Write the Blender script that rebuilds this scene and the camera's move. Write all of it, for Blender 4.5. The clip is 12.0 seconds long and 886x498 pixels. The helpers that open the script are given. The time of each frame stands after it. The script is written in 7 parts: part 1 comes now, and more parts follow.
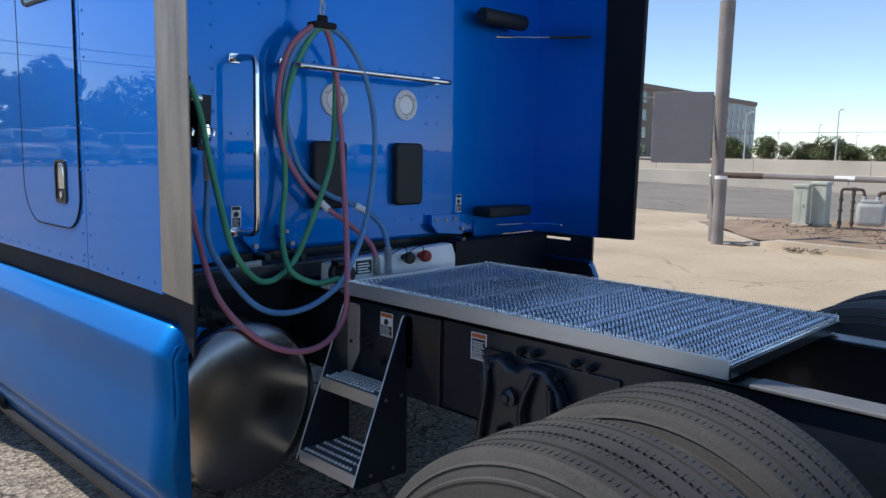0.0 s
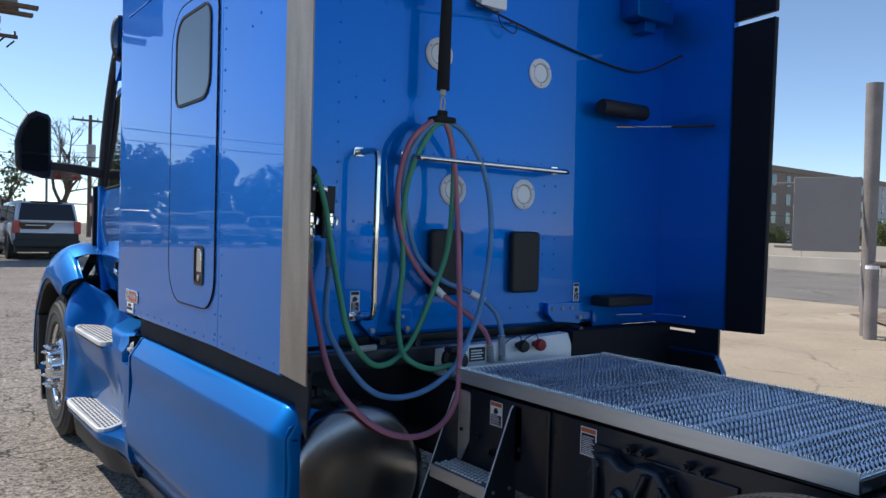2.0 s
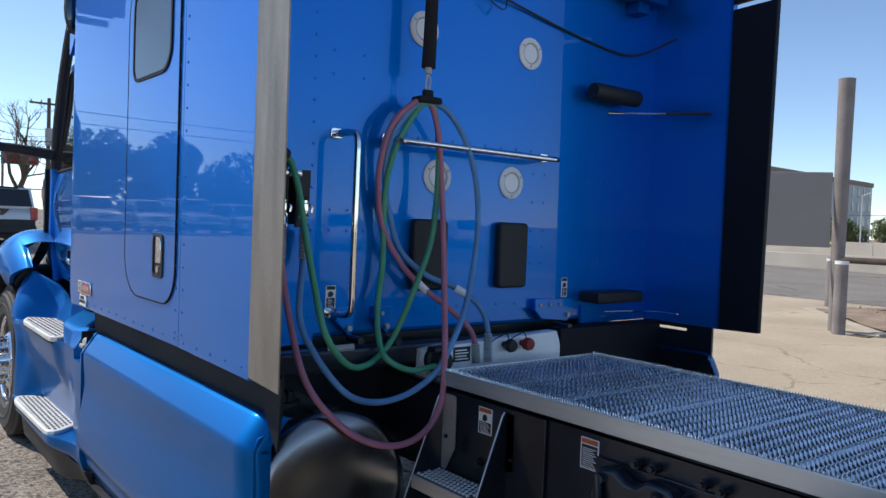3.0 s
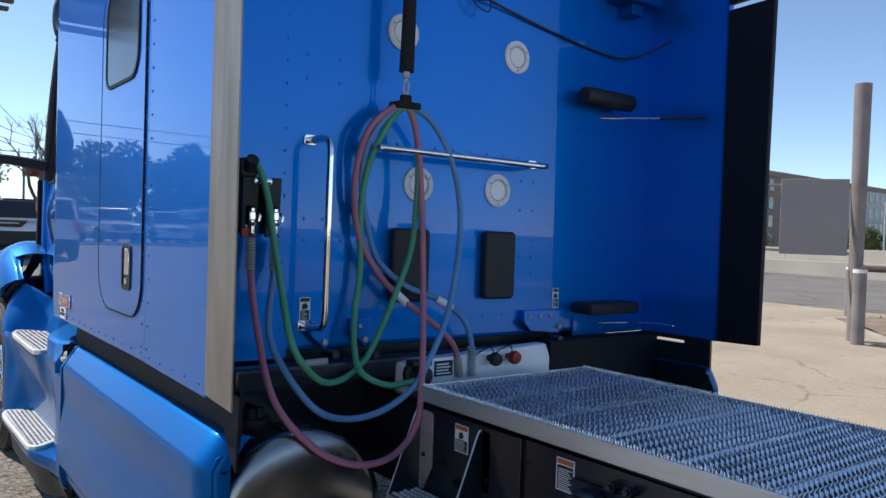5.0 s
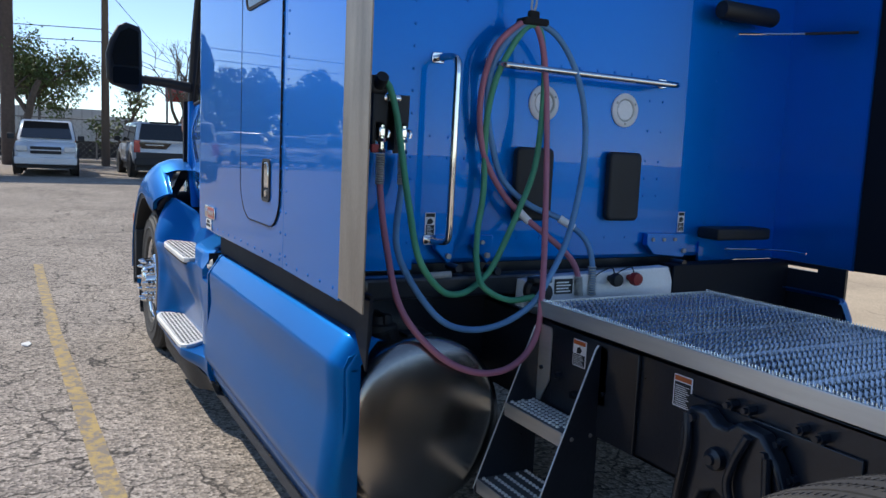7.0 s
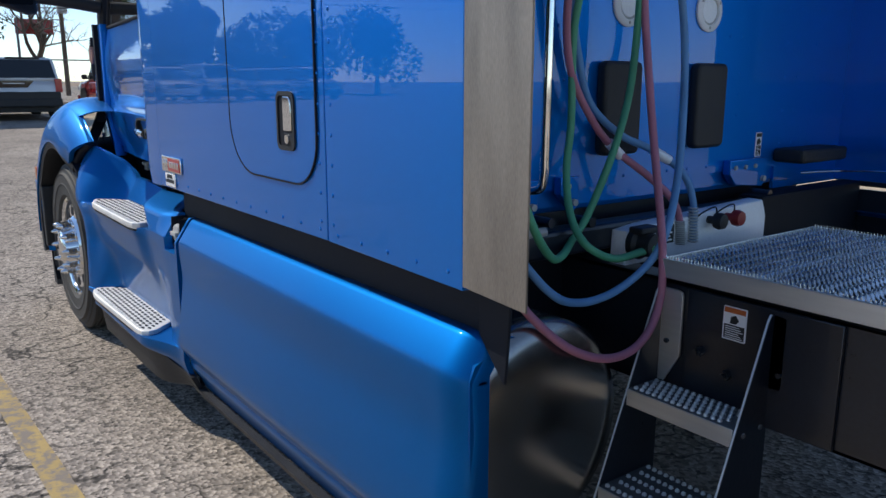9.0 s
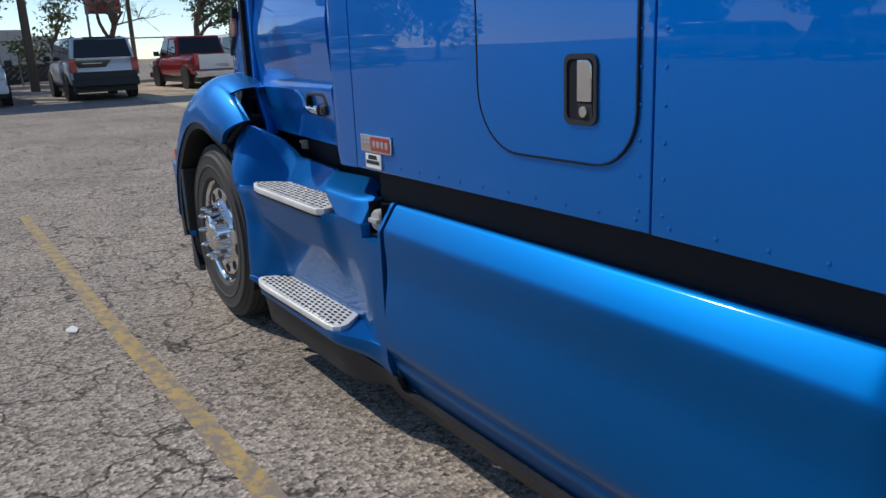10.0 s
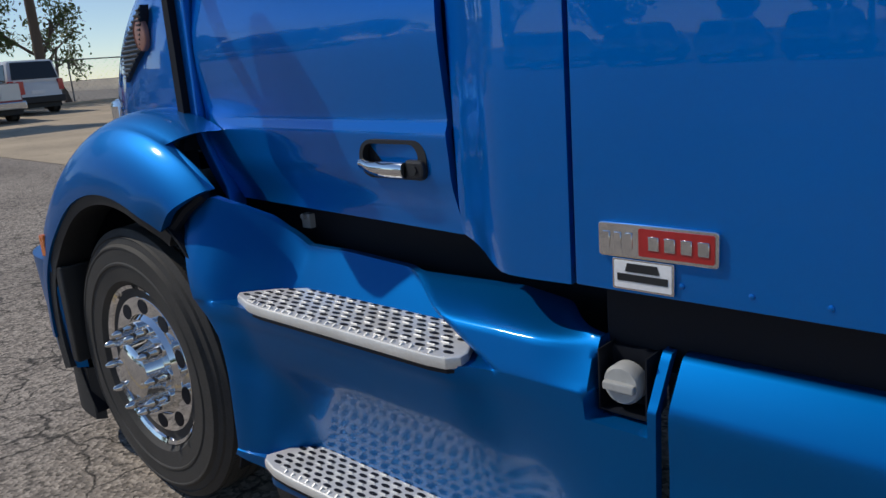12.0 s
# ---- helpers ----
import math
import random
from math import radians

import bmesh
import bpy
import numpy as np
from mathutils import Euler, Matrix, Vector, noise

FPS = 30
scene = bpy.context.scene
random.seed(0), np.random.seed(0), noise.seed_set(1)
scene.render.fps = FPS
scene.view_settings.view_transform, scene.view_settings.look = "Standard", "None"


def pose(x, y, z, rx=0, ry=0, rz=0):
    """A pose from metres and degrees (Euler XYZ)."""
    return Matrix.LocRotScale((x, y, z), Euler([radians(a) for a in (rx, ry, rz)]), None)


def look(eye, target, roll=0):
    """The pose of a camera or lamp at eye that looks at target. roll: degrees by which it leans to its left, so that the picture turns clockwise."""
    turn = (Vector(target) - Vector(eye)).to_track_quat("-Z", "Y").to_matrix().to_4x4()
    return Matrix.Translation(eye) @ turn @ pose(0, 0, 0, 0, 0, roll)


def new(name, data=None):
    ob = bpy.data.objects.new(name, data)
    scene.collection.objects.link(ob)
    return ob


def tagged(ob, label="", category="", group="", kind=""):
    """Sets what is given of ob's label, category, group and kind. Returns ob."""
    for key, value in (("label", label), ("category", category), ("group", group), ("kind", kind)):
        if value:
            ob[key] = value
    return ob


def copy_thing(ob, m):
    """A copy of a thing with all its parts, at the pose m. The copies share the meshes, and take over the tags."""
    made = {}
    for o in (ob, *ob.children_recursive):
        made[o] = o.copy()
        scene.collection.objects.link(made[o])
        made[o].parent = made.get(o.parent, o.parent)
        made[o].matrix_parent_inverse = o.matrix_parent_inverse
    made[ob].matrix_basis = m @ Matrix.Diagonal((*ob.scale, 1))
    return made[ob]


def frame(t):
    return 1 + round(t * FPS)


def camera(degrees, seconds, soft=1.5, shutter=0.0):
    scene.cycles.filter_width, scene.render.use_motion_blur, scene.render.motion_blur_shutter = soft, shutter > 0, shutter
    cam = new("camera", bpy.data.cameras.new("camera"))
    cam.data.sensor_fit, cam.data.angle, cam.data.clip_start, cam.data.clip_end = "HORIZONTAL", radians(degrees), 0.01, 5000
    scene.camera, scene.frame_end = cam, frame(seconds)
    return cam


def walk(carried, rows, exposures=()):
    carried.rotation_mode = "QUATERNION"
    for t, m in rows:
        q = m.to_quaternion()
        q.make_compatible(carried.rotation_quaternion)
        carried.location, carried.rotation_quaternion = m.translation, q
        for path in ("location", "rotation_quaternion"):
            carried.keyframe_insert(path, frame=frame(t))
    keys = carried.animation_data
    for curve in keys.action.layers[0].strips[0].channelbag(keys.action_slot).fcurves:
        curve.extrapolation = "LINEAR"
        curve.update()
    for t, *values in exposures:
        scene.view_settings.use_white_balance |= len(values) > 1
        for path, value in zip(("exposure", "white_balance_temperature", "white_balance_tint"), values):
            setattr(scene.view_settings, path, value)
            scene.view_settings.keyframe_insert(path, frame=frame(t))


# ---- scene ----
cam = camera(59.7, 12.0)
METRES, EYE, TILT, LEAN, TURN = 4.0, 1.4, 0.0, 0.0, 44.3
ROWS = [
    (0.0, 0.0, 0.0, 0.0, 0.13, -7.26, -1.02),
    (0.5, 0.0066, -0.0063, 0.0103, 6.12, -1.72, -0.76),
    (1.0, -0.0002, -0.0102, 0.0103, 10.18, 0.22, -1.33),
    (1.5, 0.006, -0.0083, 0.0078, 10.99, -0.24, -1.42),
    (2.0, 0.0156, -0.0034, 0.0048, 9.79, -1.27, -1.47),
    (2.5, 0.0101, 0.0124, 0.0039, 8.41, -1.89, -1.88),
    (3.0, -0.0096, 0.0513, 0.0038, 7.32, -1.88, -2.13),
    (3.5, -0.0147, 0.0713, 0.0044, 6.85, -1.45, -2.06),
    (5.5, 0.0277, 0.0795, 0.0039, 10.06, -1.77, -2.09),
    (6.0, 0.0284, 0.0779, 0.001, 12.29, -3.18, -2.42),
    (6.5, 0.028, 0.0745, -0.0017, 15.95, -5.16, -2.38),
    (7.0, 0.0223, 0.0677, -0.004, 17.68, -6.88, -2.59),
    (9.0, -0.1543, 0.1876, -0.0073, 8.89, -12.23, -0.09),
    (9.5, -0.2371, 0.2106, -0.007, 10.87, -13.31, 0.69),
    (10.0, -0.3109, 0.2436, -0.0066, 12.76, -14.74, 2.35),
    (10.5, -0.4001, 0.3151, -0.0004, 14.98, -15.47, 4.63),
    (11.0, -0.4864, 0.3619, -0.0011, 9.58, -16.1, 4.35),
    (11.5, -0.5441, 0.4575, -0.0087, 3.88, -16.21, 4.37),
    (12.0, -0.5948, 0.5512, -0.0024, -2.46, -14.35, 4.33),
]
walk(cam, [(t, pose(0, 0, EYE, TILT, LEAN, TURN) @ pose(METRES * x, METRES * y, METRES * z, 90 + pitch, roll, yaw)) for t, x, y, z, yaw, pitch, roll in ROWS],
     exposures=[(0.0, 0.32), (1.0, 0.18), (2.0, 0.18), (3.5, 0.26), (7.0, 0.28), (9.0, 0.08), (10.5, -0.38), (12.0, -0.56)])

# ---------------------------------------------------------------- world and sun
SUN_TO = Vector((-0.77, -0.475, 1.0)).normalized()
sky_world = bpy.data.worlds.new("sky")
scene.world = sky_world
sky_world.use_nodes = True
wn = sky_world.node_tree.nodes
sky = wn.new("ShaderNodeTexSky")
sky.sky_type = "NISHITA"
sky.sun_disc = False
sky.sun_elevation = math.asin(SUN_TO.z)
sky.sun_rotation = math.atan2(SUN_TO.x, SUN_TO.y)
sky.altitude = 2300
sky.air_density, sky.dust_density, sky.ozone_density = 1.0, 0.05, 2.6
wn["Background"].inputs["Strength"].default_value = 0.15
sky_world.node_tree.links.new(sky.outputs["Color"], wn["Background"].inputs["Color"])
sun_data = bpy.data.lights.new("sun", "SUN")
sun_data.energy, sun_data.angle, sun_data.color = 3.45, radians(0.5), (1.0, 0.95, 0.87)
sun = new("sun", sun_data)
sun.matrix_world = look((0, 0, 30), Vector((0, 0, 30)) - SUN_TO)


# ---------------------------------------------------------------- materials
def mat(name, base, rough=0.5, metal=0.0, coat=0.0, vary=0.15, scale=6.0, fine=60.0, bump=0.0, other=None, spec=0.5, stretch=(1, 1, 1)):
    """A surface with colour and gloss varied at a coarse and a fine scale, and a fine relief."""
    m = bpy.data.materials.new(name)
    m.use_nodes = True
    nt = m.node_tree
    n, l = nt.nodes, nt.links
    b = n["Principled BSDF"]
    tc = n.new("ShaderNodeTexCoord")
    mp = n.new("ShaderNodeMapping")
    mp.inputs["Scale"].default_value = stretch
    l.new(tc.outputs["Object"], mp.inputs["Vector"])
    big, small = n.new("ShaderNodeTexNoise"), n.new("ShaderNodeTexNoise")
    for t, s, d in ((big, scale, 4), (small, fine, 3)):
        t.inputs["Scale"].default_value = s
        t.inputs["Detail"].default_value = d
        l.new(mp.outputs["Vector"], t.inputs["Vector"])
    add = n.new("ShaderNodeMath")
    add.operation = "MULTIPLY_ADD"
    l.new(small.outputs["Fac"], add.inputs[0])
    add.inputs[1].default_value = 0.5
    l.new(big.outputs["Fac"], add.inputs[2])
    ramp = n.new("ShaderNodeMapRange")
    ramp.inputs["From Min"].default_value, ramp.inputs["From Max"].default_value = 0.45, 1.05
    l.new(add.outputs[0], ramp.inputs["Value"])
    mix = n.new("ShaderNodeMix")
    mix.data_type = "RGBA"
    lo = tuple(c * (1 - vary) for c in base)
    hi = other or tuple(min(1, c * (1 + vary)) for c in base)
    mix.inputs["A"].default_value, mix.inputs["B"].default_value = (*lo, 1), (*hi, 1)
    l.new(ramp.outputs["Result"], mix.inputs["Factor"])
    l.new(mix.outputs["Result"], b.inputs["Base Color"])
    rr = n.new("ShaderNodeMapRange")
    rr.inputs["To Min"].default_value, rr.inputs["To Max"].default_value = rough * 0.85, min(1, rough * 1.18)
    l.new(add.outputs[0], rr.inputs["Value"])
    l.new(rr.outputs["Result"], b.inputs["Roughness"])
    b.inputs["Metallic"].default_value = metal
    b.inputs["Specular IOR Level"].default_value = spec
    b.inputs["Coat Weight"].default_value = coat
    b.inputs["Coat Roughness"].default_value = 0.02
    if bump:
        bp = n.new("ShaderNodeBump")
        bp.inputs["Strength"].default_value = bump
        bp.inputs["Distance"].default_value = 0.004
        l.new(small.outputs["Fac"], bp.inputs["Height"])
        l.new(bp.outputs["Normal"], b.inputs["Normal"])
    return m


def paint(name, base, metal=0.35, rough=0.34, ripple=0.008, dust=0.05, ior=1.5, haze=0.012):
    """Car paint: flakes under a clear coat whose skin is not quite flat."""
    m = mat(name, base, rough, metal, 1.0, 0.06, 1.5, 900, spec=0.0)
    n, l = m.node_tree.nodes, m.node_tree.links
    wave = n.new("ShaderNodeTexNoise")
    wave.inputs["Scale"].default_value, wave.inputs["Detail"].default_value = 3.0, 1.0
    tc = n.new("ShaderNodeTexCoord")
    l.new(tc.outputs["Object"], wave.inputs["Vector"])
    bp = n.new("ShaderNodeBump")
    bp.inputs["Strength"].default_value, bp.inputs["Distance"].default_value = ripple, 0.05
    l.new(wave.outputs["Fac"], bp.inputs["Height"])
    b = n["Principled BSDF"]
    if ripple:
        l.new(bp.outputs["Normal"], b.inputs["Coat Normal"])
    b.inputs["Coat Weight"].default_value = 1.0
    b.inputs["Coat IOR"].default_value = ior
    # a thin uneven film of road dust
    film = n.new("ShaderNodeTexNoise")
    film.inputs["Scale"].default_value, film.inputs["Detail"].default_value, film.inputs["Distortion"].default_value = 2.2, 7.0, 0.8
    film.inputs["Roughness"].default_value = 0.62
    mp2 = n.new("ShaderNodeMapping")
    mp2.inputs["Scale"].default_value = (0.6, 1.0, 1.5)
    l.new(tc.outputs["Object"], mp2.inputs["Vector"])
    l.new(mp2.outputs["Vector"], film.inputs["Vector"])
    fr = n.new("ShaderNodeMapRange")
    fr.inputs["From Min"].default_value, fr.inputs["From Max"].default_value = 0.42, 0.78
    fr.inputs["To Max"].default_value = dust
    l.new(film.outputs["Fac"], fr.inputs["Value"])
    dm = n.new("ShaderNodeMix")
    dm.data_type = "RGBA"
    l.new(fr.outputs["Result"], dm.inputs["Factor"])
    l.new(b.inputs["Base Color"].links[0].from_socket, dm.inputs["A"])
    dm.inputs["B"].default_value = (0.26, 0.22, 0.18, 1)
    l.new(dm.outputs["Result"], b.inputs["Base Color"])
    cr_ = n.new("ShaderNodeMapRange")
    cr_.inputs["From Max"].default_value = max(dust, 0.001)
    cr_.inputs["To Min"].default_value, cr_.inputs["To Max"].default_value = haze, haze + dust * 0.9
    l.new(fr.outputs["Result"], cr_.inputs["Value"])
    l.new(cr_.outputs["Result"], b.inputs["Coat Roughness"])
    return m


def ground_mat(name, a, b_, dark, grain, crack_scale, crack_dark, bump=0.5, crack_w=0.012, sound=0.44):
    """Asphalt or concrete: stones, stains and a net of cracks."""
    m = mat(name, a, 0.85, 0, 0, 0.2, 0.6, grain, 0, other=b_)
    n, l = m.node_tree.nodes, m.node_tree.links
    b = n["Principled BSDF"]
    tc = n.new("ShaderNodeTexCoord")
    warp = n.new("ShaderNodeTexNoise")
    warp.inputs["Scale"].default_value, warp.inputs["Detail"].default_value = 2.2, 5
    l.new(tc.outputs["Object"], warp.inputs["Vector"])
    wm = n.new("ShaderNodeMix")
    wm.data_type = "RGBA"
    wm.blend_type = "LINEAR_LIGHT"
    wm.inputs["Factor"].default_value = 0.25
    l.new(tc.outputs["Object"], wm.inputs["A"])
    l.new(warp.outputs["Color"], wm.inputs["B"])
    cr = n.new("ShaderNodeTexVoronoi")
    cr.feature = "DISTANCE_TO_EDGE"
    cr.inputs["Scale"].default_value = crack_scale
    l.new(wm.outputs["Result"], cr.inputs["Vector"])
    th = n.new("ShaderNodeMapRange")
    th.inputs["From Min"].default_value, th.inputs["From Max"].default_value = crack_w * 0.3, crack_w
    th.inputs["To Min"].default_value, th.inputs["To Max"].default_value = crack_dark, 1.0
    l.new(cr.outputs["Distance"], th.inputs["Value"])
    stone = n.new("ShaderNodeTexVoronoi")
    stone.inputs["Scale"].default_value = grain
    l.new(tc.outputs["Object"], stone.inputs["Vector"])
    sm = n.new("ShaderNodeMix")
    sm.data_type = "RGBA"
    sm.blend_type = "MULTIPLY"
    sm.inputs["Factor"].default_value = dark
    l.new(b.inputs["Base Color"].links[0].from_socket, sm.inputs["A"])
    spread = n.new("ShaderNodeMapRange")
    spread.inputs["To Min"].default_value, spread.inputs["To Max"].default_value = 0.10, 2.0
    l.new(stone.outputs["Color"], spread.inputs["Value"])
    l.new(spread.outputs["Result"], sm.inputs["B"])
    hs = n.new("ShaderNodeHueSaturation")
    hs.inputs["Saturation"].default_value = 0.9
    l.new(sm.outputs["Result"], hs.inputs["Color"])
    cm = n.new("ShaderNodeMix")
    cm.data_type = "RGBA"
    cm.blend_type = "MULTIPLY"
    cm.inputs["Factor"].default_value = 1.0
    l.new(hs.outputs["Color"], cm.inputs["A"])
    # cracks run in patches
    patch = n.new("ShaderNodeTexNoise")
    patch.inputs["Scale"].default_value, patch.inputs["Detail"].default_value = 0.7, 3
    l.new(tc.outputs["Object"], patch.inputs["Vector"])
    pr_ = n.new("ShaderNodeMapRange")
    pr_.inputs["From Min"].default_value, pr_.inputs["From Max"].default_value = sound, sound + 0.12
    l.new(patch.outputs["Fac"], pr_.inputs["Value"])
    pm = n.new("ShaderNodeMix")
    pm.inputs["A"].default_value = 1.0
    l.new(pr_.outputs["Result"], pm.inputs["Factor"])
    l.new(th.outputs["Result"], pm.inputs["B"])
    l.new(pm.outputs["Result"], cm.inputs["B"])
    l.new(cm.outputs["Result"], b.inputs["Base Color"])
    bp = n.new("ShaderNodeBump")
    bp.inputs["Strength"].default_value, bp.inputs["Distance"].default_value = bump, 0.006
    l.new(stone.outputs["Distance"], bp.inputs["Height"])
    l.new(bp.outputs["Normal"], b.inputs["Normal"])
    return m


def glass(name, tint, rough=0.02):
    m = mat(name, tint, rough, 0, 0, 0.05, 2, 40)
    m.node_tree.nodes["Principled BSDF"].inputs["Specular IOR Level"].default_value = 0.7
    return m


BLUE = paint("blue_metallic_paint", (0.0002, 0.172, 0.62), 0.62, 0.36, 0.004, 0.006, 1.39)
BLUE2 = paint("blue_fairing_paint", (0.0002, 0.126, 0.40), 0.80, 0.46, 0.0, 0.012, 1.27, 0.09)
BLUE2.node_tree.nodes["Principled BSDF"].inputs["Coat Weight"].default_value = 0.6  # its clear coat is dull and worn
WHITE_PAINT = paint("white_car_paint", (0.72, 0.73, 0.74), 0.0, 0.4)
RED_PAINT = paint("red_car_paint", (0.24, 0.016, 0.02), 0.1, 0.4)
SILVER_PAINT = paint("silver_car_paint", (0.62, 0.63, 0.64), 0.35, 0.35)
BLACK = mat("black_chassis_paint", (0.012, 0.016, 0.024), 0.27, 0, 0.2, 0.4, 5, 90, 0.1)
PLASTIC = mat("black_plastic", (0.016, 0.017, 0.019), 0.5, 0, 0, 0.3, 8, 400, 0.25)
RUBBER = mat("tyre_rubber", (0.034, 0.032, 0.030), 0.66, 0, 0, 0.35, 5, 150, 0.3, other=(0.068, 0.062, 0.055))
# black rubber; also painted as the shade inside slots and holes
SEAL_SHADE = mat("black_rubber_and_shade", (0.006, 0.008, 0.014), 0.6, 0, 0, 0.25, 3, 60, spec=0.3)
CHROME = mat("chrome", (0.78, 0.79, 0.80), 0.06, 1.0, 0, 0.05, 6, 80)
ALU = mat("milled_aluminium", (0.72, 0.71, 0.68), 0.34, 0.72, 0, 0.14, 3, 70, 0.04, stretch=(0.08, 0.3, 1))
TREAD = mat("cast_aluminium_tread", (0.82, 0.80, 0.75), 0.46, 0.4, 0, 0.12, 12, 200, 0.2)
TANK = mat("polished_aluminium_tank", (0.40, 0.375, 0.345), 0.22, 1.0, 0, 0.05, 1.2, 300, 0.004, stretch=(0.2, 1, 1))
GALV = mat("galvanised_grating", (0.80, 0.84, 0.87), 0.22, 0.85, 0, 0.3, 7, 120, 0.1)
STRIP = mat("brushed_stainless_strip", (0.22, 0.192, 0.165), 0.46, 0.7, 0, 0.2, 5, 160, 0.12, other=(0.42, 0.365, 0.305), stretch=(3.0, 3.0, 0.5))
WHITE = mat("white_plastic", (0.85, 0.85, 0.85), 0.45, 0, 0, 0.06, 10, 100)
BOXWHITE = mat("brushed_aluminium_box", (0.90, 0.905, 0.91), 0.38, 0.05, 0, 0.1, 6, 120)
HOSE_RED = mat("red_rubber_hose", (0.44, 0.165, 0.23), 0.5, 0, 0, 0.15, 9, 200, 0.1)
HOSE_BLUE = mat("blue_rubber_hose", (0.11, 0.27, 0.50), 0.5, 0, 0, 0.15, 9, 200, 0.1)
HOSE_GREEN = mat("green_rubber_cable", (0.075, 0.33, 0.185), 0.5, 0, 0, 0.15, 9, 200, 0.1)
KNOB_RED = mat("red_knob_plastic", (0.30, 0.02, 0.02), 0.4)
ORANGE = mat("orange_label_print", (0.55, 0.13, 0.03), 0.5)
AMBER = mat("amber_lens", (0.70, 0.16, 0.015), 0.25, 0, 0.6)
REDLENS = mat("red_tail_lens", (0.45, 0.012, 0.015), 0.2, 0, 0.6)
COPPER = mat("copper_emblem", (0.50, 0.26, 0.20), 0.4, 0.4)
BADGE_RED = mat("red_badge_enamel", (0.42, 0.02, 0.02), 0.3, 0, 0.5)
DARKGLASS = glass("dark_tinted_glass", (0.008, 0.009, 0.011))
# dark blue tint puts the reflected truck side into the glass colour
MIRROR = mat("reflection_tint_mirror", (0.07, 0.085, 0.11), 0.03, 1.0, 0, 0.03, 3, 40)
GREYGLASS = glass("grey_tinted_glass", (0.028, 0.034, 0.042), 0.10)
ASPHALT = ground_mat("worn_asphalt", (0.240, 0.197, 0.157), (0.372, 0.309, 0.246), 0.95, 62.0, 2.4, 0.24, 1.0, 0.0205, 0.38)
CONCRETE = ground_mat("sunlit_concrete", (0.47, 0.352, 0.222), (0.60, 0.465, 0.300), 0.18, 60.0, 0.45, 0.65, 0.25, 0.010)
ROADTOP = ground_mat("street_asphalt", (0.225, 0.190, 0.150), (0.29, 0.247, 0.198), 0.3, 40.0, 0.2, 0.6, 0.3)
KERB = mat("kerb_concrete", (0.52, 0.43, 0.32), 0.85, 0, 0, 0.2, 3, 60, 0.4)
DIRT = mat("dry_reddish_dirt", (0.34, 0.215, 0.135), 0.95, 0, 0, 0.35, 3, 30, 0.8, other=(0.38, 0.285, 0.20))
WALLCON = mat("concrete_barrier", (0.54, 0.48, 0.40), 0.85, 0, 0, 0.15, 0.6, 20, 0.3)
POLE = mat("weathered_grey_pole", (0.25, 0.22, 0.205), 0.75, 0, 0, 0.25, 3, 40, 0.3)
SIGNGREY = mat("faded_grey_sign_panel", (0.27, 0.25, 0.24), 0.7, 0, 0, 0.08, 2, 30)
WOOD = mat("weathered_pole_wood", (0.13, 0.095, 0.068), 0.85, 0, 0, 0.3, 4, 60, 0.5, stretch=(1, 1, 0.1))
BARK = mat("tree_bark", (0.12, 0.095, 0.075), 0.9, 0, 0, 0.3, 6, 50, 0.6)
LEAF = mat("green_leaves", (0.075, 0.125, 0.030), 0.55, 0, 0, 0.35, 1.5, 20, 0, other=(0.14, 0.19, 0.06))
SHRUB = mat("dusty_green_foliage", (0.060, 0.085, 0.030), 0.7, 0, 0, 0.4, 0.16, 8, 0, other=(0.21, 0.235, 0.085))
BRICK = mat("brown_facade", (0.30, 0.235, 0.18), 0.85, 0, 0, 0.08, 0.3, 12)
PALE = mat("pale_facade", (0.55, 0.55, 0.53), 0.7, 0, 0, 0.06, 0.3, 12)
FACGLASS = glass("facade_glass", (0.10, 0.17, 0.19), 0.1)
GREENBOX = mat("pale_green_enclosure", (0.52, 0.54, 0.45), 0.55, 0, 0, 0.12, 4, 60)
RUST = mat("rusty_pipe", (0.105, 0.075, 0.058), 0.8, 0, 0, 0.3, 9, 80, 0.3)
METERGREY = mat("grey_meter_paint", (0.44, 0.44, 0.42), 0.55, 0, 0, 0.15, 8, 80)
GALVSTEEL = mat("galvanised_fence_steel", (0.22, 0.22, 0.22), 0.6, 0.6, 0, 0.2, 8, 80)
PAPER = mat("scrap_paper", (0.75, 0.74, 0.70), 0.8)
STRAPBLACK = mat("black_webbing", (0.010, 0.010, 0.011), 0.8, 0, 0, 0.3, 9, 300, 0.4)


# ---------------------------------------------------------------- mesh helpers
BASE = {}


def thing(name, loc, label, category, group="", kind=""):
    ob = new(name)
    ob.empty_display_size = 0.2
    ob.location = loc
    BASE[ob.name] = Matrix.Translation(loc)
    return tagged(ob, label, category, group, kind)


def part(name, bm, material, parent=None, label="", sharp=35):
    """Links a bmesh as one mesh object, under a thing or a part."""
    me = bpy.data.meshes.new(name)
    bmesh.ops.recalc_face_normals(bm, faces=bm.faces)
    bm.to_mesh(me)
    bm.free()
    round_ = [not q.use_smooth for q in me.polygons]  # faces marked in the bmesh stay flat
    me.set_sharp_from_angle(angle=radians(sharp))
    me.polygons.foreach_set("use_smooth", round_)
    for mm in (material if isinstance(material, (list, tuple)) else [material]):
        me.materials.append(mm)
    ob = new(name, me)
    if parent is not None:
        ob.parent = parent
        ob.matrix_parent_inverse = BASE.get(parent.name, Matrix()).inverted()
    return tagged(ob, label)


def B():
    return bmesh.new()


